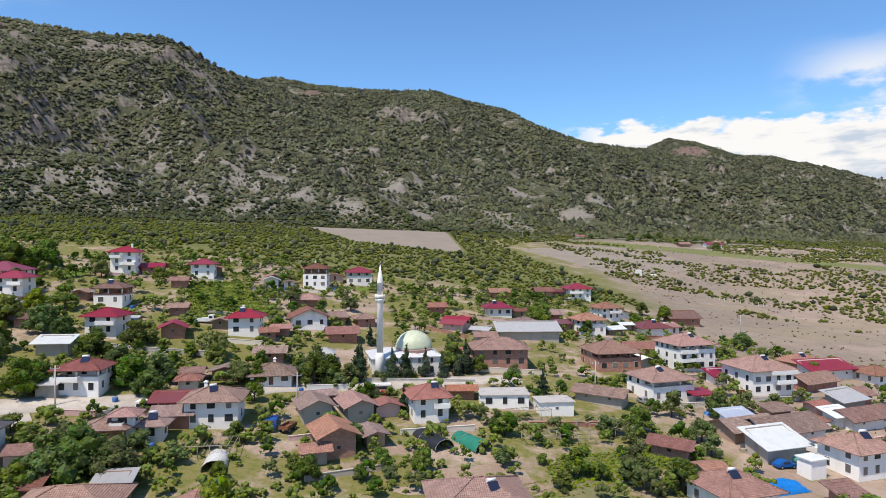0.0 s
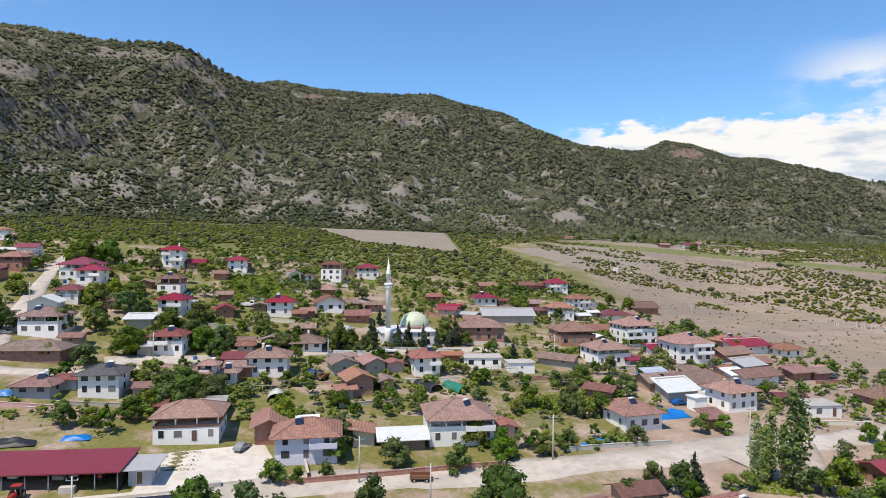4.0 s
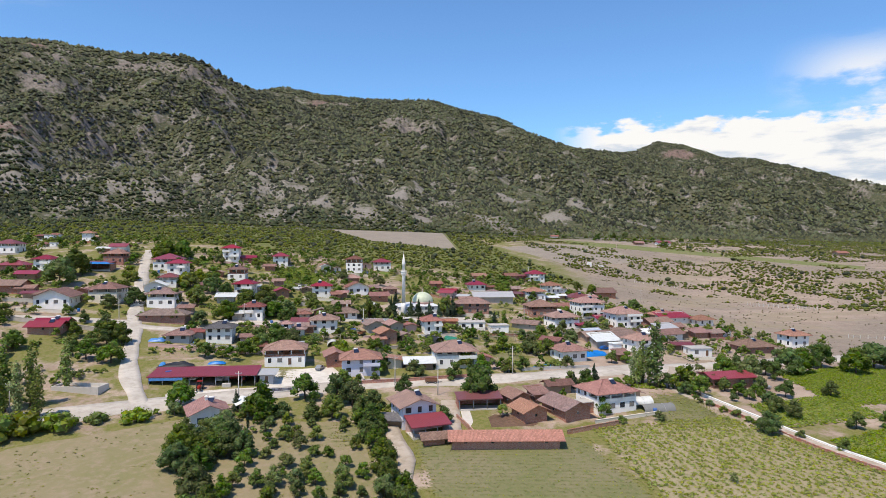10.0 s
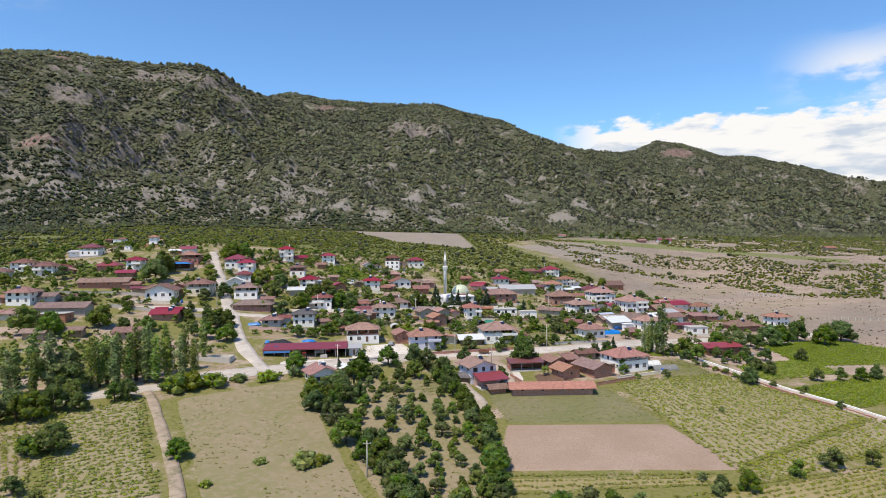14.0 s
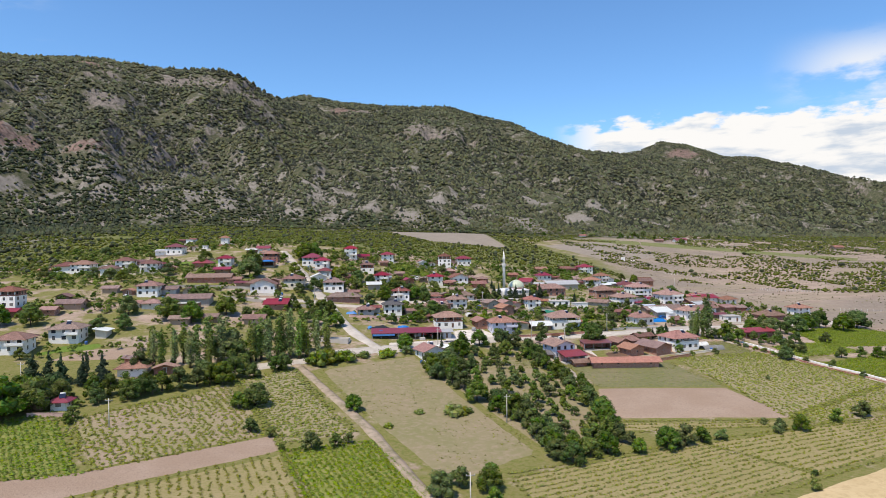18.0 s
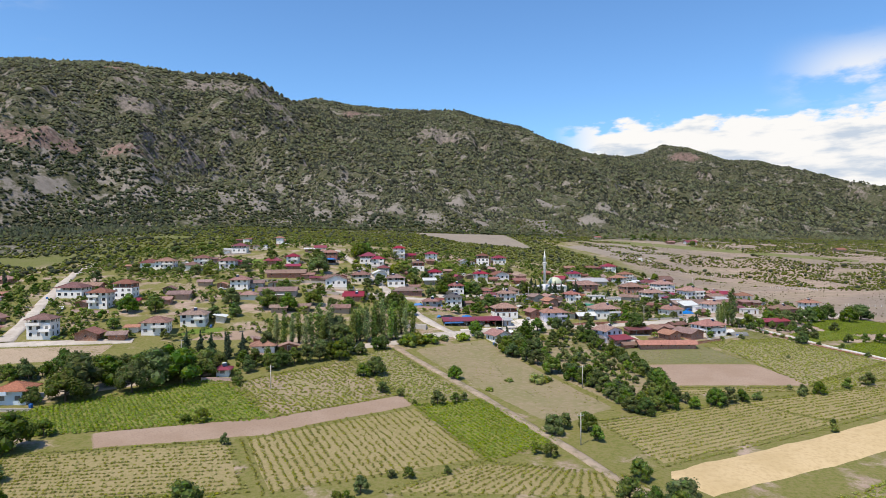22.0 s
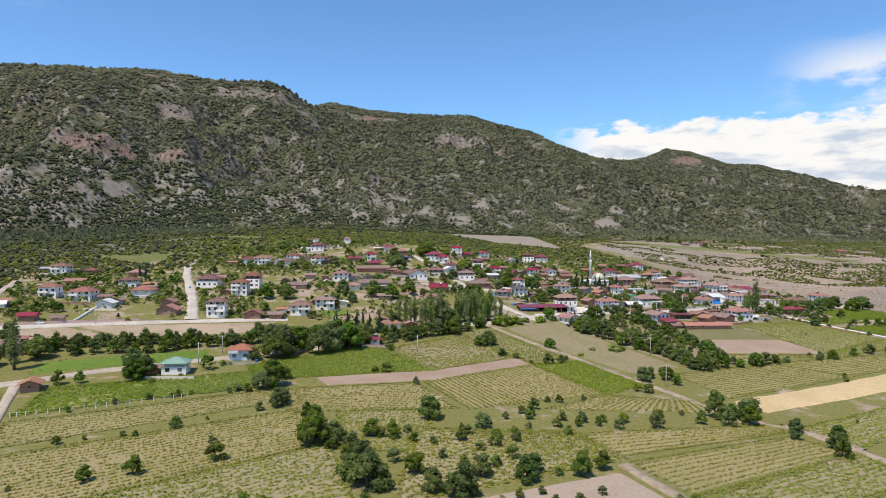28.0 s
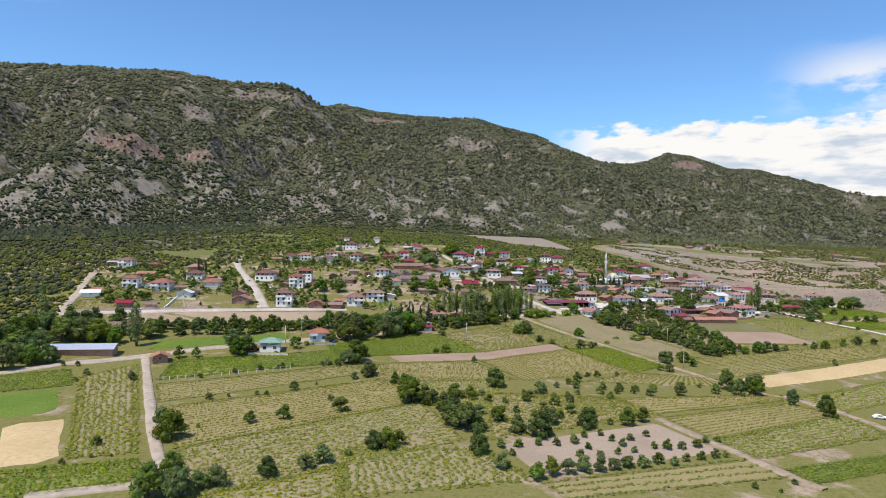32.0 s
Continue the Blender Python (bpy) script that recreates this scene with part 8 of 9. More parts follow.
tree("fruit", -18.1, 73.1, 5.5)
tree("fruit", -17.3, 80.4, 4.8)
tree("fruit", -7, 71.5, 6.3)
tree("fruit", -97.9, 113.3, 5.8)
tree("fruit", -111, 112, 3.5)
tree("fruit", -89.4, 112.8, 7.0)
tree("fruit", -27.8, 63.8, 5.1)
tree("fruit", -23.6, 64.1, 3.4)
tree("fruit", -18.9, 66.5, 3.5)
tree("lime", -115.3, 161.5, 7.1)
tree("walnut", -127.5, 120.8, 5.8)
tree("walnut", -104.9, 86.3, 7.5)
tree("walnut", -120.9, 127.6, 7.6)
tree("walnut", -130.2, 137.2, 7.9)
tree("walnut", -143.2, 204.9, 12.3)
tree("walnut", -139.8, 217.6, 11.0)
tree("walnut", -79.5, 141.1, 8.1)
tree("walnut", -112.2, 93.8, 4.4)
tree("pine", -10.5, 160.9, 8.1)
tree("pine", -21.2, 156.9, 8.0)
tree("walnut", -67, 42.5, 7.5)
tree("walnut", -53.5, 7.8, 6.3)
tree("walnut", -55.6, 14.3, 7.7)
tree("pine", -52.3, 41.6, 5.9)
tree("dark", -44.7, 36.7, 9.8)
tree("dark", -36.5, 51, 8.6)
tree("dark", -27.2, 47.9, 9.2)
tree("dark", -22.7, 46.3, 8.4)
tree("dark", -16.9, 44.7, 6.2)
tree("dark", -47.5, 14.8, 6.6)
tree("dark", -42, 15.1, 6.7)
tree("dark", -9.5, 56.4, 5.9)
tree("dark", 14, 75.8, 6.6)
tree("cypress", -4.2, 38.1, 4.7)
tree("cypress", -45.8, 30.5, 3.8)
tree("poplar", -139.5, 7, 13.4)
tree("poplar", -137.5, 7.4, 14.0)
tree("poplar", -133, 8.2, 12.4)
tree("poplar", -121.4, 16.6, 15.3)
tree("poplar", -118.8, 20.4, 15.6)
tree("poplar", -115.8, 19.3, 15.5)
tree("poplar", -112.7, 21.5, 15.7)
tree("poplar", -109.1, 24, 14.7)
tree("poplar", -105.7, 24.6, 14.7)
tree("poplar", -103.5, 26.8, 13.7)
tree("poplar", -99.5, 27.5, 14.3)
tree("poplar", -96.1, 29.9, 12.6)
tree("poplar", -120.1, 18.5, 14.3)
tree("walnut", -128.8, 15.2, 13.0)
tree("walnut", -170.3, 60, 10.2)
tree("walnut", -159.6, 57.8, 10.1)
tree("walnut", -99.5, 69.4, 7.5)
tree("walnut", -108.9, 87.4, 7.5)
tree("walnut", -131.3, 72.5, 6.5)
tree("walnut", -149.5, 72.3, 9.2)
tree("walnut", -140.4, 72.4, 5.5)
tree("walnut", -161.1, 144.6, 13.0)
tree("walnut", -165, 162.3, 13.0)
tree("walnut", -131.5, -3, 7.4)
tree("walnut", -121.7, -0.1, 8.6)
tree("walnut", -121.7, 7.2, 6.7)
tree("walnut", -108, 11, 6.8)
tree("walnut", -78.5, -25.1, 5.6)
tree("walnut", -107.7, -24.2, 7.3)
tree("fruit", -143.6, 212.3, 8.0)
tree("fruit", -128.6, 187.5, 8.0)
tree("fruit", -107.8, 132.9, 8.0)
tree("fruit", -102.9, 142.9, 7.9)
tree("fruit", -107.8, 177.1, 8.0)
tree("fruit", -99.2, 136.6, 7.8)
tree("fruit", -77.3, 155, 8.0)
tree("fruit", -62.3, 136.5, 8.0)
tree("fruit", -56.8, 155.6, 8.0)
tree("fruit", -139.4, 161.3, 8.0)
tree("fruit", -171.6, 91.6, 8.0)
tree("fruit", -170.3, 98, 6.8)
tree("fruit", -151.1, 96.8, 6.8)
tree("fruit", -125.9, 93, 4.8)
tree("fruit", -135.6, 108, 4.8)
tree("fruit", -117.1, 79.4, 4.7)
tree("fruit", -243.8, 201.6, 8.0)
tree("fruit", -270.8, 237.4, 8.0)
tree("fruit", -287, 227, 8.0)
tree("fruit", -203.9, 192.8, 8.0)
tree("fruit", -183.8, 131.6, 7.7)
tree("scrub", -97.8, 19.1, 4.8)
tree("scrub", -94, 21.4, 4.8)
tree("scrub", -88.3, 25.8, 3.7)
tree("scrub", -74, 32.3, 3.3)
tree("scrub", -82.4, 30.4, 2.5)
tree("scrub", -58.8, -27, 1.4)
tree("scrub", -48.4, -27.1, 2.9)
tree("scrub", -45.8, -26.7, 2.2)
tree("scrub", -44.3, -25.4, 1.5)
tree("scrub", -67, -38.5, 1.3)
tree("bush", -66, 36.4, 3.9)
tree("walnut", -176.7, -46.9, 13.0)
tree("walnut", -176.3, -40.8, 12.5)
tree("walnut", -170.3, -43.1, 12.4)
tree("walnut", -166.3, -36.2, 10.5)
tree("walnut", -173.2, -30.6, 8.4)
tree("walnut", -230.5, 40.8, 10.0)
tree("walnut", -218.2, 42.5, 10.0)
tree("walnut", -188.3, 36.1, 6.5)
tree("walnut", -181, 43.4, 6.7)
tree("walnut", -162.7, 59.9, 8.0)
tree("walnut", -189.3, 63.5, 9.0)
tree("walnut", -123.5, -6.9, 8.1)
tree("walnut", -115.9, 1, 5.6)
tree("walnut", -111.5, -26.6, 5.5)
tree("pine", -170.4, -15.6, 10.4)
tree("pine", -164.4, -14.5, 9.8)
tree("pine", -159.9, -11.7, 9.9)
tree("pine", -174.9, -14.5, 10.5)
tree("pine", -180.7, -13.6, 9.9)
tree("dark", -155.8, -24.3, 7.5)
tree("dark", -151.9, -21.8, 7.6)
tree("dark", -147.2, -21, 7.6)
tree("dark", -143.5, -17.7, 7.7)
tree("dark", -139.1, -15.8, 7.8)
tree("dark", -134.8, -13, 7.9)
tree("dark", -130.5, -10.2, 7.3)
tree("dark", -127.3, -7.6, 7.4)
tree("dark", -110.6, 8.9, 6.6)
tree("poplar", -151.2, 4.8, 12.9)
tree("poplar", -147.8, 3.3, 14.2)
tree("poplar", -145.4, 8.3, 13.1)
tree("poplar", -143.4, 11, 13.2)
tree("poplar", -134.5, 10.7, 17.6)
tree("poplar", -130.4, 11.7, 17.7)
tree("poplar", -116.5, 22.1, 15.4)
tree("poplar", -112.6, 25.6, 17.2)
tree("poplar", -110.1, 28.8, 17.4)
tree("poplar", -106, 32.4, 16.1)
tree("poplar", -101.8, 36.1, 15.5)
tree("poplar", -100.2, 47.8, 13.7)
tree("poplar", -156, 12.8, 8.9)
tree("fruit", -155.6, -77.7, 2.7)
tree("fruit", -151.1, -76.3, 5.0)
tree("fruit", -138.8, -92.5, 3.2)
tree("fruit", -84.6, -55.2, 5.2)
tree("fruit", -79, -53.3, 4.2)
tree("fruit", -76.1, -50.2, 3.2)
tree("fruit", -96.8, -47.1, 3.3)
tree("fruit", -91.8, -55.7, 1.9)
tree("fruit", -151.9, -43.8, 3.4)
tree("fruit", -192, 47, 5.1)
tree("fruit", -288.8, 120.2, 8.0)
tree("fruit", -276.9, 144.2, 8.0)
tree("fruit", -269.1, 142.7, 8.0)
tree("fruit", -245.8, 137.9, 8.0)
tree("fruit", -235.8, 136.1, 8.0)
tree("fruit", -225.7, 129.1, 8.0)
tree("fruit", -207.3, 144.4, 8.0)
tree("fruit", -197.2, 168.5, 8.0)
tree("fruit", -223.3, 13.7, 6.0)
tree("fruit", -196.8, 4.3, 4.3)
tree("fruit", -152.3, -40.7, 4.6)
tree("fruit", -102.9, -44.5, 4.5)
tree("fruit", -3.4, -55.7, 4.8)
tree("fruit", 10, -50, 6.1)
tree("fruit", 15, -48.5, 4.6)
tree("fruit", 20.6, -47, 3.5)
tree("fruit", 38.1, -42.5, 3.4)
tree("fruit", 58.7, -34.3, 4.3)
tree("fruit", 70.8, -28.9, 3.6)
tree("fruit", -41.4, -69.3, 4.0)
tree("fruit", -48.5, -74.3, 5.2)
tree("fruit", -41.7, -84.8, 5.1)
tree("fruit", -4.1, -50, 4.3)
tree("fruit", 32.6, -67.9, 1.7)
tree("walnut", -21.2, -61.8, 6.2)
tree("walnut", -24.5, -58.6, 5.1)
tree("walnut", -15.9, -57.1, 5.2)
tree("walnut", 4.5, -52.8, 6.6)
tree("walnut", 45.3, -40.9, 5.2)
tree("walnut", -11.3, -55.7, 6.3)
tree("walnut", -24.3, -53, 5.3)
tree("walnut", 80.5, 30.4, 5.8)
tree("walnut", 156.3, 102.5, 10.4)
tree("walnut", 143.5, 93.1, 10.0)
tree("walnut", 135.5, 99.6, 10.2)
tree("walnut", 123.3, 89.9, 9.8)
tree("fruit", 92.6, 20.7, 3.6)
tree("fruit", 86.9, 28, 2.5)
tree("fruit", 59.7, 4.1, 2.2)
tree("fruit", 95.9, 8.8, 2.7)
tree("fruit", 75.2, 57.6, 7.2)
tree("fruit", 71.5, 62.9, 8.0)
tree("fruit", 56.2, 37, 3.1)
tree("fruit", 46.3, 34.7, 2.6)
tree("fruit", 43, 41.4, 5.3)
tree("fruit", 40, 67.2, 4.5)
tree("fruit", 20.2, 48.8, 3.5)
tree("fruit", 2, 33.9, 5.2)
tree("fruit", 101.3, 60.5, 5.8)
tree("fruit", 79.4, -27.9, 4.5)
tree("fruit", 69, -30.1, 5.3)
tree("fruit", 39.6, -40.4, 3.7)
tree("fruit", 37.4, -36, 2.5)
tree("dark", 96.5, 65.7, 5.4)
tree("dark", 93.2, 71.3, 5.5)
tree("dark", 91.4, 77.6, 7.8)
tree("dark", 115.7, 62.5, 5.9)
tree("dark", 105.6, 36.1, 5.2)
tree("dark", 114.1, 37.1, 5.2)
tree("dark", 121.3, 37.9, 5.3)
tree("dark", 128.8, 41.2, 5.3)
tree("walnut", -194.9, -59.1, 13.0)
tree("walnut", -196.6, -63.9, 11.3)
tree("walnut", -181.3, -54.6, 11.7)
tree("walnut", -191.4, -48.9, 10.5)
tree("walnut", -191.3, -102.7, 7.0)
tree("walnut", -181.2, -121.1, 6.3)
tree("walnut", -163.4, -154.1, 9.1)
tree("walnut", -133.3, -130.8, 7.4)
tree("walnut", -246.1, -82.7, 7.7)
tree("walnut", -204.9, -67.2, 5.5)
tree("walnut", -210.1, -41.9, 9.3)
tree("dark", -242.8, -61.6, 6.4)
tree("dark", -253.1, -65.4, 4.9)
tree("dark", -248, -64.6, 4.9)
tree("dark", -238.7, -56.5, 5.1)
tree("dark", -233.2, -53.3, 5.2)
tree("dark", -227.8, -52.4, 5.6)
tree("dark", -223.4, -49.3, 6.0)
tree("dark", -217.9, -48.3, 6.0)
tree("dark", -213.3, -45.1, 6.4)
tree("dark", -258.1, -66.1, 5.6)
tree("dark", -240.1, -59, 5.0)
tree("dark", -167.8, -31.3, 8.1)
tree("fruit", -186.7, -89.8, 5.6)
tree("fruit", -185.8, -125.5, 3.0)
tree("fruit", -205.5, -138.9, 2.8)
tree("fruit", -189.6, -154.6, 2.5)
tree("fruit", -198.2, -135.1, 1.4)
tree("fruit", -146.1, -147.8, 3.5)
tree("fruit", -143.2, -145.5, 4.4)
tree("fruit", -122.8, -145.1, 3.6)
tree("fruit", -162.5, -141.4, 2.3)
tree("fruit", -201, -108.3, 2.8)
tree("fruit", -217.1, -114.6, 2.2)
tree("fruit", -212.5, -110.6, 1.7)
tree("fruit", -109.5, -144.8, 2.7)
tree("fruit", -116.3, -135.5, 2.8)
tree("fruit", -114.6, -149.2, 3.4)
tree("fruit", -155, -76.6, 2.7)
tree("fruit", -195.3, -106.3, 3.4)
tree("cypress", -321.4, 89.3, 9.0)
tree("cypress", -332.2, 103.8, 8.7)
tree("cypress", -168.8, -4.6, 7.2)
tree("walnut", -224.6, -195.2, 8.9)
tree("walnut", -230.2, -187.2, 6.6)
tree("walnut", -214.4, -219.1, 5.5)
tree("walnut", -213.8, -231.6, 7.7)
tree("walnut", -208, -231.2, 6.9)
tree("walnut", -202.1, -224.9, 5.3)
tree("walnut", -205.3, -226.6, 4.4)
tree("walnut", -167.9, -198.7, 6.4)
tree("walnut", -170.9, -199.5, 5.3)
tree("walnut", -238.3, -96.9, 8.7)
tree("walnut", -236.4, -92, 8.2)
tree("walnut", -316.8, -123.2, 7.5)
tree("walnut", -306, -126, 8.9)
tree("walnut", -302.4, -122.3, 7.6)
tree("walnut", -325, -101.7, 7.4)
tree("walnut", -334.1, -98.1, 8.3)
tree("walnut", -308.5, -90.8, 10.3)
tree("walnut", -301.1, -88.8, 10.4)
tree("walnut", -293.5, -90.1, 8.6)
tree("walnut", -283.8, -77.8, 9.0)
tree("walnut", -188.6, -99.2, 10.0)
tree("walnut", -193.1, -218.8, 4.9)
tree("poplar", -340.4, -65.1, 17.3)
tree("poplar", -283.5, -92.1, 19.1)
tree("poplar", -288.9, -85.7, 14.0)
tree("fruit", -204.4, -142.2, 3.6)
tree("fruit", -184.8, -166.1, 5.7)
tree("fruit", -200, -175.6, 5.2)
tree("fruit", -208.8, -180.2, 4.1)
tree("fruit", -228.8, -156.7, 2.8)
tree("fruit", -185.3, -213.5, 4.7)
tree("fruit", -182, -209.9, 5.3)
tree("fruit", -164.9, -196, 4.8)
tree("fruit", -180.5, -117, 5.9)
tree("fruit", -240.5, -201.9, 3.0)
tree("fruit", -263.1, -137.5, 3.7)
tree("fruit", -259.8, -105.3, 5.8)
tree("fruit", -254, -103, 4.9)
tree("fruit", -241.5, -130.9, 2.3)
tree("fruit", -231.5, -122.7, 2.4)
tree("fruit", -223.8, -116.9, 2.8)
tree("fruit", -215.5, -113.3, 3.1)
tree("fruit", -199, -105.9, 3.2)
tree("fruit", -221.3, -185.7, 1.6)
tree("fruit", -223.6, -153.2, 1.6)
tree("fruit", -215.3, -149.9, 1.9)
tree("fruit", -212.1, -149.6, 1.9)
tree("fruit", -176.8, -204.5, 2.2)
tree("fruit", -295.1, -124.5, 2.1)
tree("fruit", -290.5, -123.4, 2.4)
tree("fruit", -281.1, -134, 2.9)
tree("fruit", -241.2, -215.2, 1.7)
tree("fruit", -280.6, -141.8, 1.9)
tree("fruit", -237.2, -210.1, 1.1)
tree("fruit", -242.2, -220.1, 1.0)
tree("fruit", -232.9, -209.2, 1.0)
tree("dark", -296.4, -77.7, 7.2)
tree("dark", -290.9, -74.2, 6.9)
tree("dark", -283.9, -69.6, 6.7)
tree("dark", -273.7, -71.9, 6.6)
tree("dark", -267.8, -68.4, 6.7)
tree("dark", -261, -66.7, 6.4)
tree("dark", -236.1, -55.4, 7.4)
tree("dark", -220.6, -46, 6.8)
tree("dark", -305.9, -62.6, 10.0)
tree("dark", -316.2, -72.7, 10.0)
tree("dark", -325.2, -68.1, 10.0)
tree("dark", -313.9, -68.5, 10.0)
tree("dark", -44.9, -124.3, 7.8)
tree("dark", -44.2, -132.1, 6.1)
tree("dark", -37.3, -131, 7.3)
tree("dark", -30.4, -143.4, 4.7)
tree("dark", -26.1, -156.5, 6.0)
tree("dark", -125.9, -186.1, 8.0)
tree("dark", -146.2, -181.4, 9.3)
tree("dark", -144, -200.5, 7.3)
tree("dark", -97.5, -173.6, 6.2)
tree("dark", -91.6, -169.1, 5.1)
tree("dark", -110.8, -176.7, 6.1)
tree("dark", -150.7, -177.2, 7.0)
tree("dark", -131.6, -183.1, 5.6)
tree("fruit", -118.1, -139.3, 5.6)
tree("fruit", -102.5, -126.3, 3.9)
tree("fruit", -96.3, -137, 3.7)
tree("fruit", -90, -136.2, 3.1)
tree("fruit", -83.9, -135.5, 3.1)
tree("fruit", -78.6, -137.5, 3.7)
tree("fruit", -67.2, -136, 5.1)
tree("fruit", -52.1, -131.1, 3.8)
tree("fruit", 28.3, -75.1, 2.9)
tree("fruit", -148.7, -147.3, 5.4)
tree("fruit", -142.7, -149.3, 4.0)
tree("fruit", -137.4, -151.3, 2.9)
tree("fruit", -124.6, -150.2, 4.0)
tree("fruit", -115.9, -154.2, 4.7)
tree("fruit", -112.5, -162.9, 4.5)
tree("fruit", -139, -210.8, 4.7)
tree("fruit", -136.2, -173.1, 5.9)
tree("fruit", -137.9, -195.7, 2.7)
tree("fruit", -133.2, -195.3, 2.7)
tree("fruit", -127.6, -193.4, 2.5)
tree("fruit", -135.5, -201.3, 2.0)
tree("fruit", -122.7, -193, 2.5)
tree("fruit", -117.5, -191, 2.8)
tree("fruit", -114.8, -195.4, 2.3)
tree("fruit", -113.5, -185.8, 2.4)
tree("fruit", -108.5, -183.7, 2.2)
tree("fruit", -106.5, -188.5, 2.4)
tree("fruit", -104.7, -192.4, 2.6)
tree("fruit", -101.2, -187.4, 2.4)
tree("fruit", -95.5, -183.5, 2.5)
tree("fruit", -103.1, -196.8, 2.1)
tree("fruit", -118.1, -200.9, 2.4)
tree("fruit", -112.9, -200.5, 2.2)
tree("fruit", -107.8, -198.6, 2.3)
tree("fruit", -127.6, -213.6, 4.8)
tree("fruit", -123.6, -212.2, 4.5)
tree("fruit", -119.4, -210.6, 4.4)
tree("fruit", -131.8, -216.3, 4.4)
tree("fruit", -115.5, -210.4, 4.0)
tree("fruit", -111.7, -208.8, 3.6)
tree("fruit", -107.9, -207.3, 3.5)
tree("fruit", -103.8, -206.9, 3.5)
tree("fruit", -99.3, -204, 3.2)
tree("fruit", -95.7, -205, 2.6)
tree("fruit", -91.3, -202, 2.6)
tree("fruit", -86.7, -200.2, 2.6)
tree("fruit", -82.3, -198.4, 2.7)
tree("fruit", -79.4, -198.1, 2.1)
tree("fruit", -93, -193.5, 3.0)
tree("fruit", -89.1, -193.2, 2.8)
tree("fruit", -84, -191.2, 2.8)
tree("fruit", -80, -187, 2.2)
tree("fruit", -76.5, -186.6, 2.4)
tree("fruit", -96.6, -193.3, 2.3)
tree("fruit", -70.8, -214.4, 1.7)
tree("fruit", -81.8, -217.6, 1.8)
tree("fruit", -76.8, -219.3, 1.2)
tree("fruit", -100.6, -119.7, 4.4)
tree("fruit", -94.7, -111.4, 2.4)
tree("fruit", -90.8, -111.2, 2.9)
tree("fruit", -82.1, -109, 2.5)
tree("fruit", -93.7, -130.8, 3.4)
tree("fruit", -87.9, -131.9, 3.5)
tree("fruit", -81.5, -131.6, 2.9)
tree("fruit", -75.3, -131.3, 3.5)
tree("fruit", -64.2, -129.4, 4.0)
tree("fruit", -49.4, -125.8, 3.2)
tree("fruit", -94.9, -144.3, 3.2)
tree("fruit", -103.5, -129.9, 3.0)
tree("fruit", -1.9, -126.5, 1.4)
tree("fruit", -59.4, -94.7, 3.4)
tree("fruit", -56.2, -96.5, 4.1)
tree("fruit", -104.9, -124.3, 3.1)
tree("walnut", -52.4, -79.9, 6.0)
tree("walnut", -42.1, -76.6, 5.8)
tree("walnut", -37.9, -109.7, 5.4)
tree("walnut", -33.7, -123.9, 7.4)
tree("walnut", -39.3, -123.7, 4.5)
tree("walnut", -27, -137.2, 4.5)
tree("walnut", -17.9, -142.3, 4.5)
tree("dark", -124.4, 11.6, 10.0)
tree("dark", -153.1, -0.9, 8.4)
tree("dark", 181, 598.2, 9.0)
tree("dark", 240.2, 688.9, 10.0)
tree("dark", 145, 610.9, 6.5)
tree("dark", 216.7, 656.9, 8.3)
tree("dark", 113, 661.1, 7.0)
tree("dark", 235.5, 535.9, 8.2)
tree("dark", 329.5, 677, 7.1)
tree("dark", 289.9, 630.2, 6.0)
tree("walnut", -202.9, -46, 11.2)
tree("walnut", -197.4, -44, 8.5)
tree("walnut", -192.2, -43.2, 9.1)
tree("walnut", -185.4, -39.8, 9.6)
tree("walnut", -175.6, -35.7, 8.8)
tree("walnut", -162.8, -27.8, 7.7)
tree("walnut", -143.3, -20.8, 6.7)
tree("walnut", -191.5, -37.2, 7.8)
tree("walnut", -186.1, -32, 8.0)
tree("walnut", -167.7, -25.5, 7.4)
tree("dark", -227.6, -46.4, 4.8)
tree("dark", -224.8, -46, 4.1)
tree("dark", -218.4, -45.6, 4.1)
tree("dark", -215.8, -44.6, 4.9)
tree("dark", -145.4, -24.6, 5.8)
tree("dark", -152.6, -27.9, 6.5)
tree("dark", -140.6, -18.9, 5.5)
tree("walnut", -337.1, -95, 9.6)
tree("walnut", -329.6, -97.4, 10.7)
tree("walnut", -328.2, -90.5, 11.0)
tree("walnut", -322.1, -90.6, 12.2)
tree("walnut", -314.6, -93.1, 12.1)
tree("walnut", -306.4, -86.3, 11.1)
tree("walnut", -320.2, -116.4, 9.9)
tree("walnut", -311, -122.1, 10.3)
tree("walnut", -311.2, -133.9, 10.2)
tree("walnut", -314.6, -108.1, 9.1)
tree("walnut", -331.5, -111.2, 11.3)
tree("poplar", -334.5, -74.8, 16.0)
tree("walnut", 83.8, 68.2, 4.0)
tree("walnut", 85.1, 64.1, 4.5)
tree("walnut", 87.5, 60.4, 3.8)
tree("walnut", 88.9, 56.7, 3.7)
tree("walnut", 92.6, 53.5, 4.0)
tree("walnut", 117.6, 88.3, 9.9)
tree("walnut", 82.6, 72.5, 3.7)
tree("walnut", 91, 46.5, 5.1)
tree("walnut", 93.2, 42.1, 5.0)
tree("walnut", 97.5, 74.7, 9.2)
tree("dark", -121.2, 87.9, 5.5)
tree("dark", -112, 81.4, 5.8)
tree("dark", -116.3, 94.6, 5.2)
tree("dark", -119.8, 104.4, 4.0)
tree("dark", -126.3, 102, 4.9)
tree("dark", -112.9, 72.4, 5.5)
tree("dark", -107.4, 69.9, 7.5)
tree("dark", -107.9, 82.6, 6.4)
tree("bush", 72.9, 55, 1.6)
tree("bush", 74.5, 49.8, 1.8)
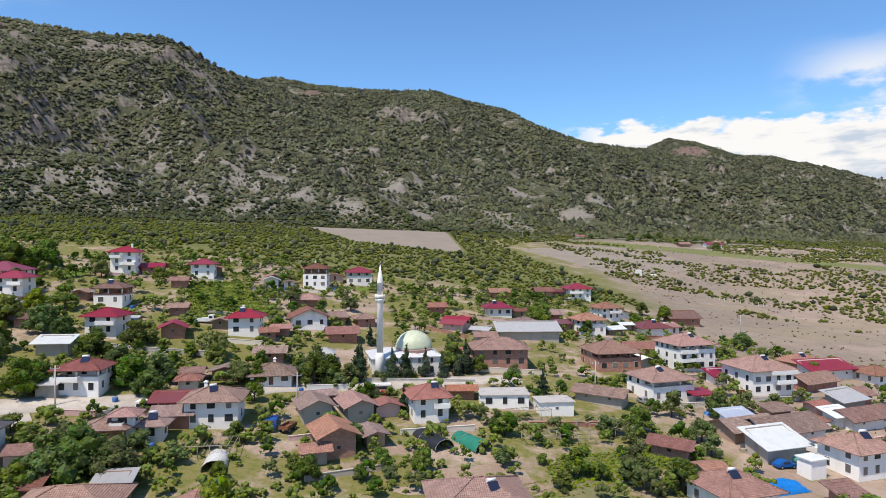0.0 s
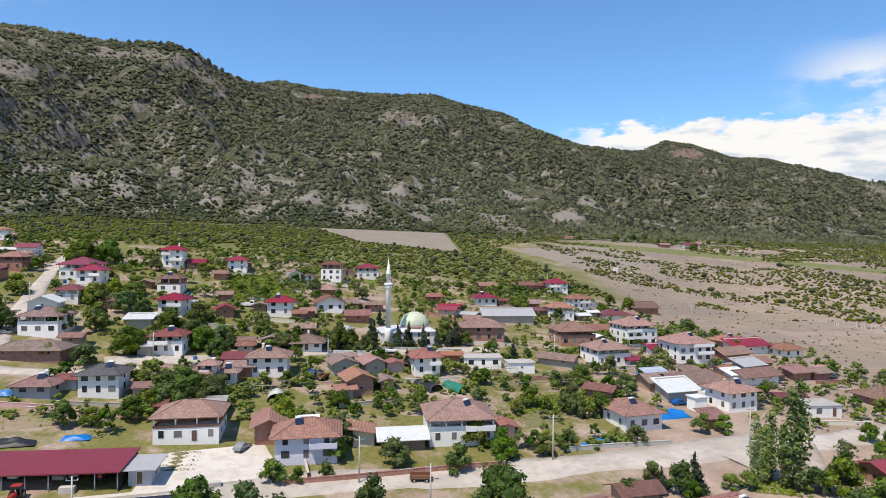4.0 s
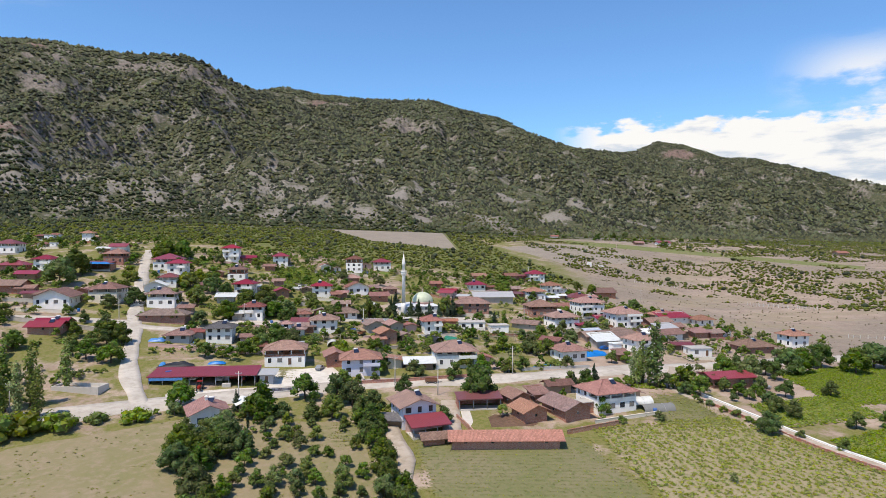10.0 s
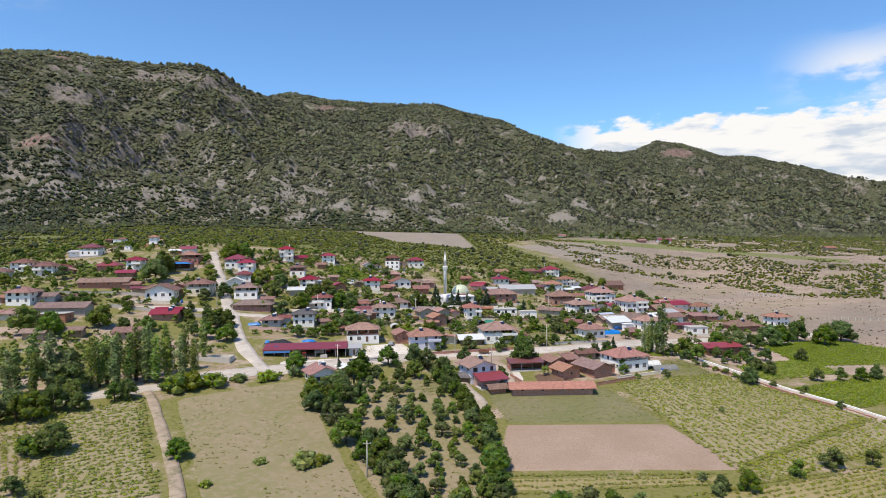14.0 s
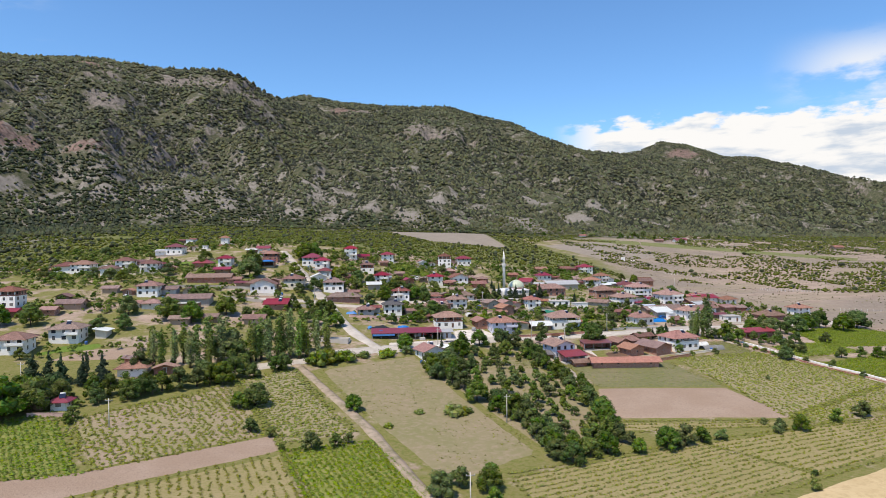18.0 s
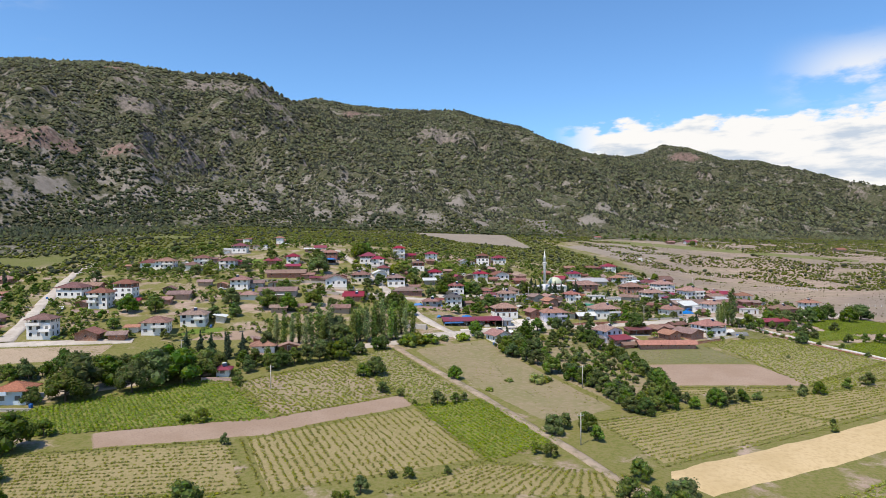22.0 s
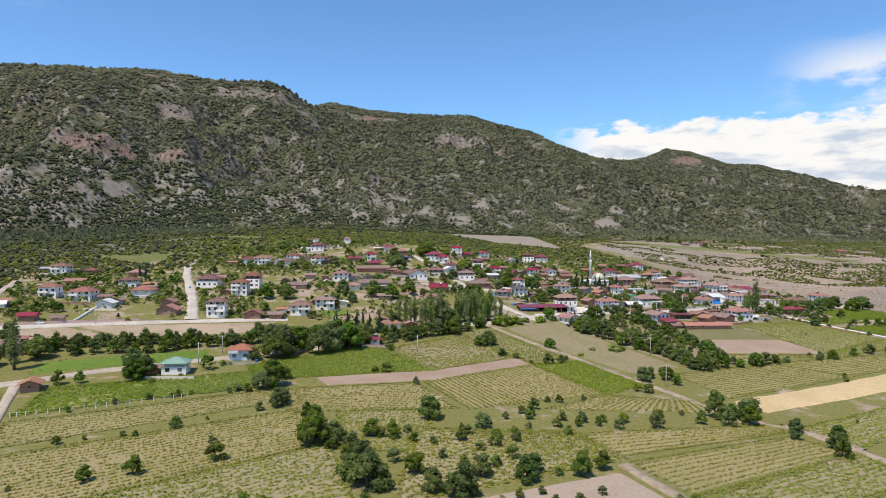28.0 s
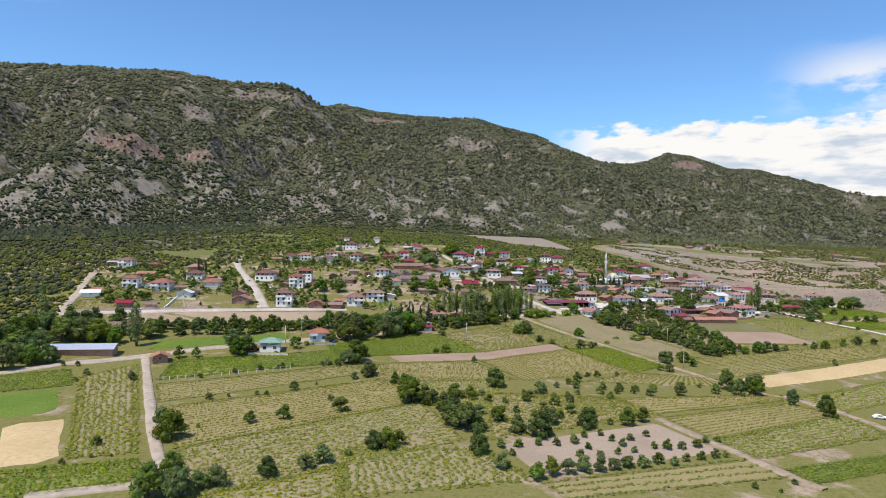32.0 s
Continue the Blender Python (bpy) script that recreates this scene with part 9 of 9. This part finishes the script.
tree("bush", 76, 45, 1.8)
tree("bush", 78.2, 42.1, 2.0)
tree("bush", 79.5, 37.9, 1.7)
tree("bush", 80.8, 33.9, 1.6)
tree("bush", 72.9, 52.1, 1.6)
tree("bush", 80.3, 36, 1.4)
tree("dark", -290.9, -65.7, 5.3)
tree("dark", -288.3, -65, 4.0)
tree("dark", -285.7, -64.3, 6.7)
tree("dark", -283, -63.6, 5.4)
tree("dark", -280.8, -62, 4.0)
tree("dark", -278.1, -61.3, 6.8)
tree("dark", -275.4, -60.6, 5.4)
tree("dark", -272.8, -59.9, 4.1)
tree("dark", -270.1, -59.2, 6.8)
tree("dark", -267.7, -57.5, 5.5)
tree("dark", -265, -56.8, 4.1)
tree("dark", -262.2, -56.1, 6.9)
tree("dark", -259.4, -55.4, 5.5)
tree("dark", -256.7, -54.7, 4.1)
tree("dark", -254.2, -53, 7.0)
tree("dark", -251.4, -52.2, 5.6)
tree("dark", -248.5, -51.5, 4.2)
tree("dark", -245.7, -50.8, 7.0)
tree("dark", -242.8, -50, 5.6)
tree("dark", -240.3, -48.2, 4.2)
tree("dark", -237.4, -47.5, 7.1)
tree("dark", -234.5, -46.7, 5.7)
tree("dark", -231.5, -45.9, 4.3)
tree("dark", -170.1, -129.4, 4.4)
tree("dark", -166.3, -135.6, 5.9)
tree("dark", -159.1, -149, 5.5)
tree("dark", -156.2, -155.6, 5.8)
tree("dark", -152.7, -159.6, 5.7)
tree("dark", -149.4, -165.3, 6.0)
tree("dark", -146.8, -170.7, 5.3)
tree("dark", -144.3, -175.7, 4.6)
tree("dark", -147.9, -177.4, 4.5)
tree("dark", -152.6, -167.3, 4.1)
tree("dark", -142.4, -180.4, 4.0)
tree("dark", -158.3, -157.7, 3.2)
tree("fruit", -167.8, -132, 3.4)
tree("fruit", -164.2, -138.1, 3.6)
tree("fruit", -157.5, -151.2, 3.9)
tree("fruit", -151.3, -161.9, 3.9)
tree("fruit", -145.2, -177.4, 3.5)
tree("fruit", -141.2, -182.8, 2.9)
tree("fruit", -154.1, -161.6, 3.1)

tree("fruit", -109.8, -150.2, 3.5)
tree("dark", -36.8, -126.6, 5.5)
tree("dark", -121.0, -174.1, 5.6)
tree("dark", -108.4, -171.2, 5.0)
tree("dark", -96.1, -168.3, 4.8)
tree("fruit", -129.7, -163.1, 2.5)
tree("fruit", -120.1, -157.1, 3.0)
tree("fruit", -124.1, -140.1, 2.0)
tree("fruit", -139.5, -144.0, 3.0)
tree("fruit", -141.7, -166.0, 4.0)
tree("fruit", -110.7, -130.2, 2.5)
tree("fruit", -105.0, -139.2, 2.5)
tree("fruit", -132.2, -153.1, 2.5)
tree("fruit", -124.6, -167.1, 3.0)
tree("fruit", -117.0, -168.1, 3.5)
tree("fruit", -102.8, -173.2, 2.5)
tree("fruit", -135.0, -124.0, 2.5)
tree("fruit", -54.4, -122.5, 2.0)
tree("dark", -23.4, -150.7, 5.5)

# gardens: trees and bushes close round the houses
gardens = random.Random(21)
for hx, hy, hr in list(HOMES):
    for k in range(9):
        a, r = gardens.uniform(0, 6.283), hr * gardens.uniform(1.0, 3.2) + 1.5
        x, y = hx + r * math.cos(a), hy + r * math.sin(a)
        h = gardens.choice((1.3, 1.6, 2.2, 2.8, 3.4, 4.0, 4.8, 5.6))
        if 3.5 < a < 5.9 and (h > 2.3 or r < hr * 1.4):
            continue
        if free(x, y, 0.6 + h * 0.15) and off_road(x, y, 0.8 + h * 0.22):
            garden_tree("bush" if h < 2.5 else gardens.choice(("fruit", "fruit", "dark", "walnut", "olive", "fruit")), x, y, h)
            BUSY.append((x, y, h * 0.22))

# the rest of the village: hedges, weeds and garden trees wherever no house or road stands
VILLAGE = [(-330, 185), (-300, 60), (-300, -5), (-215, -8), (-150, 20), (-108, 22), (-90, 82), (-30, 90), (20, 76), (75, 92), (140, 120), (158, 165), (122, 215), (70, 285), (-20, 292), (-150, 290), (-235, 285), (-330, 260)]
for k in range(11000):
    x, y = gardens.uniform(-330, 158), gardens.uniform(-10, 292)
    lush = float(fractal(np.array(x / 26), np.array(y / 26), 3, 610))
    if lush < (-0.3 if y < 150 and x > -95 else -0.4) or not inside(VILLAGE, x, y):
        continue
    h = gardens.choice((0.9, 1.1, 1.3, 1.5, 1.8, 2.1, 2.6, 3.2, 3.9, 4.8)) * (0.8 + 0.3 * min(1.0, max(0.0, lush)))
    near = min((x - a) ** 2 + (y - b + 3) ** 2 - (c + 1.0) ** 2 for a, b, c in HOMES)
    if near < 45 and h > 2.2:
        continue
    if free(x, y, 0.35 + h * 0.1) and off_road(x, y, 0.6 + h * 0.2):
        garden_tree("bush" if h < 2.5 else gardens.choice(("fruit", "fruit", "dark", "walnut", "olive", "fruit", "fruit")), x, y, h)
        BUSY.append((x, y, h * 0.16))

# gardens at the village's western end
WEST_END = [(-388, 62), (-338, -40), (-205, 0), (-225, 75), (-300, 130), (-345, 130)]
for k in range(1500):
    x, y = gardens.uniform(-390, -205), gardens.uniform(-40, 130)
    if not inside(WEST_END, x, y) or float(fractal(np.array(x / 20), np.array(y / 20), 3, 640)) < -0.2:
        continue
    h = gardens.choice((1.0, 1.4, 1.8, 2.4, 3.0, 3.8, 4.8, 5.6))
    if free(x, y, 0.4 + h * 0.12) and off_road(x, y, 0.6 + h * 0.2):
        garden_tree("bush" if h < 2.5 else gardens.choice(("fruit", "dark", "walnut", "fruit")), x, y, h)
        BUSY.append((x, y, h * 0.16))

# trees between the far strips of green crop and the slopes
for k in range(150):
    x, y = gardens.uniform(30, 360), gardens.uniform(540, 720)
    if float(fractal(np.array(x / 40), np.array(y / 40), 2, 660)) > 0.1:
        garden_tree(gardens.choice(("dark", "walnut", "fruit")), x, y, gardens.uniform(3.0, 6.5))

# the orchard below the machine shed
ORCHARD = [(-63.1, 37.6), (-15.6, 39.7), (-4.5, -8.7), (-3.9, -48.2), (-23.9, -61.4), (-35.9, -26.1), (-53.6, 7.4)]
for i in range(16):
    for j in range(24):
        x, y = -66 + 4.3 * i + gardens.uniform(-1.1, 1.1), -64 + 4.4 * j + gardens.uniform(-1.1, 1.1)
        edge = min(abs((b[0] - a[0]) * (a[1] - y) - (a[0] - x) * (b[1] - a[1])) / math.hypot(b[0] - a[0], b[1] - a[1]) for a, b in zip(ORCHARD, ORCHARD[1:] + ORCHARD[:1]))
        if inside(ORCHARD, x, y) and free(x, y, 1.0) and gardens.random() < 0.78:
            if edge < 4.6:
                tree("walnut" if gardens.random() < 0.4 else "dark", x, y, gardens.uniform(4.5, 7.5), "orchard trees")
            elif gardens.random() < 0.85:
                tree("fruit", x, y, gardens.uniform(2.4, 4.8), "orchard trees")
plant_gardens()
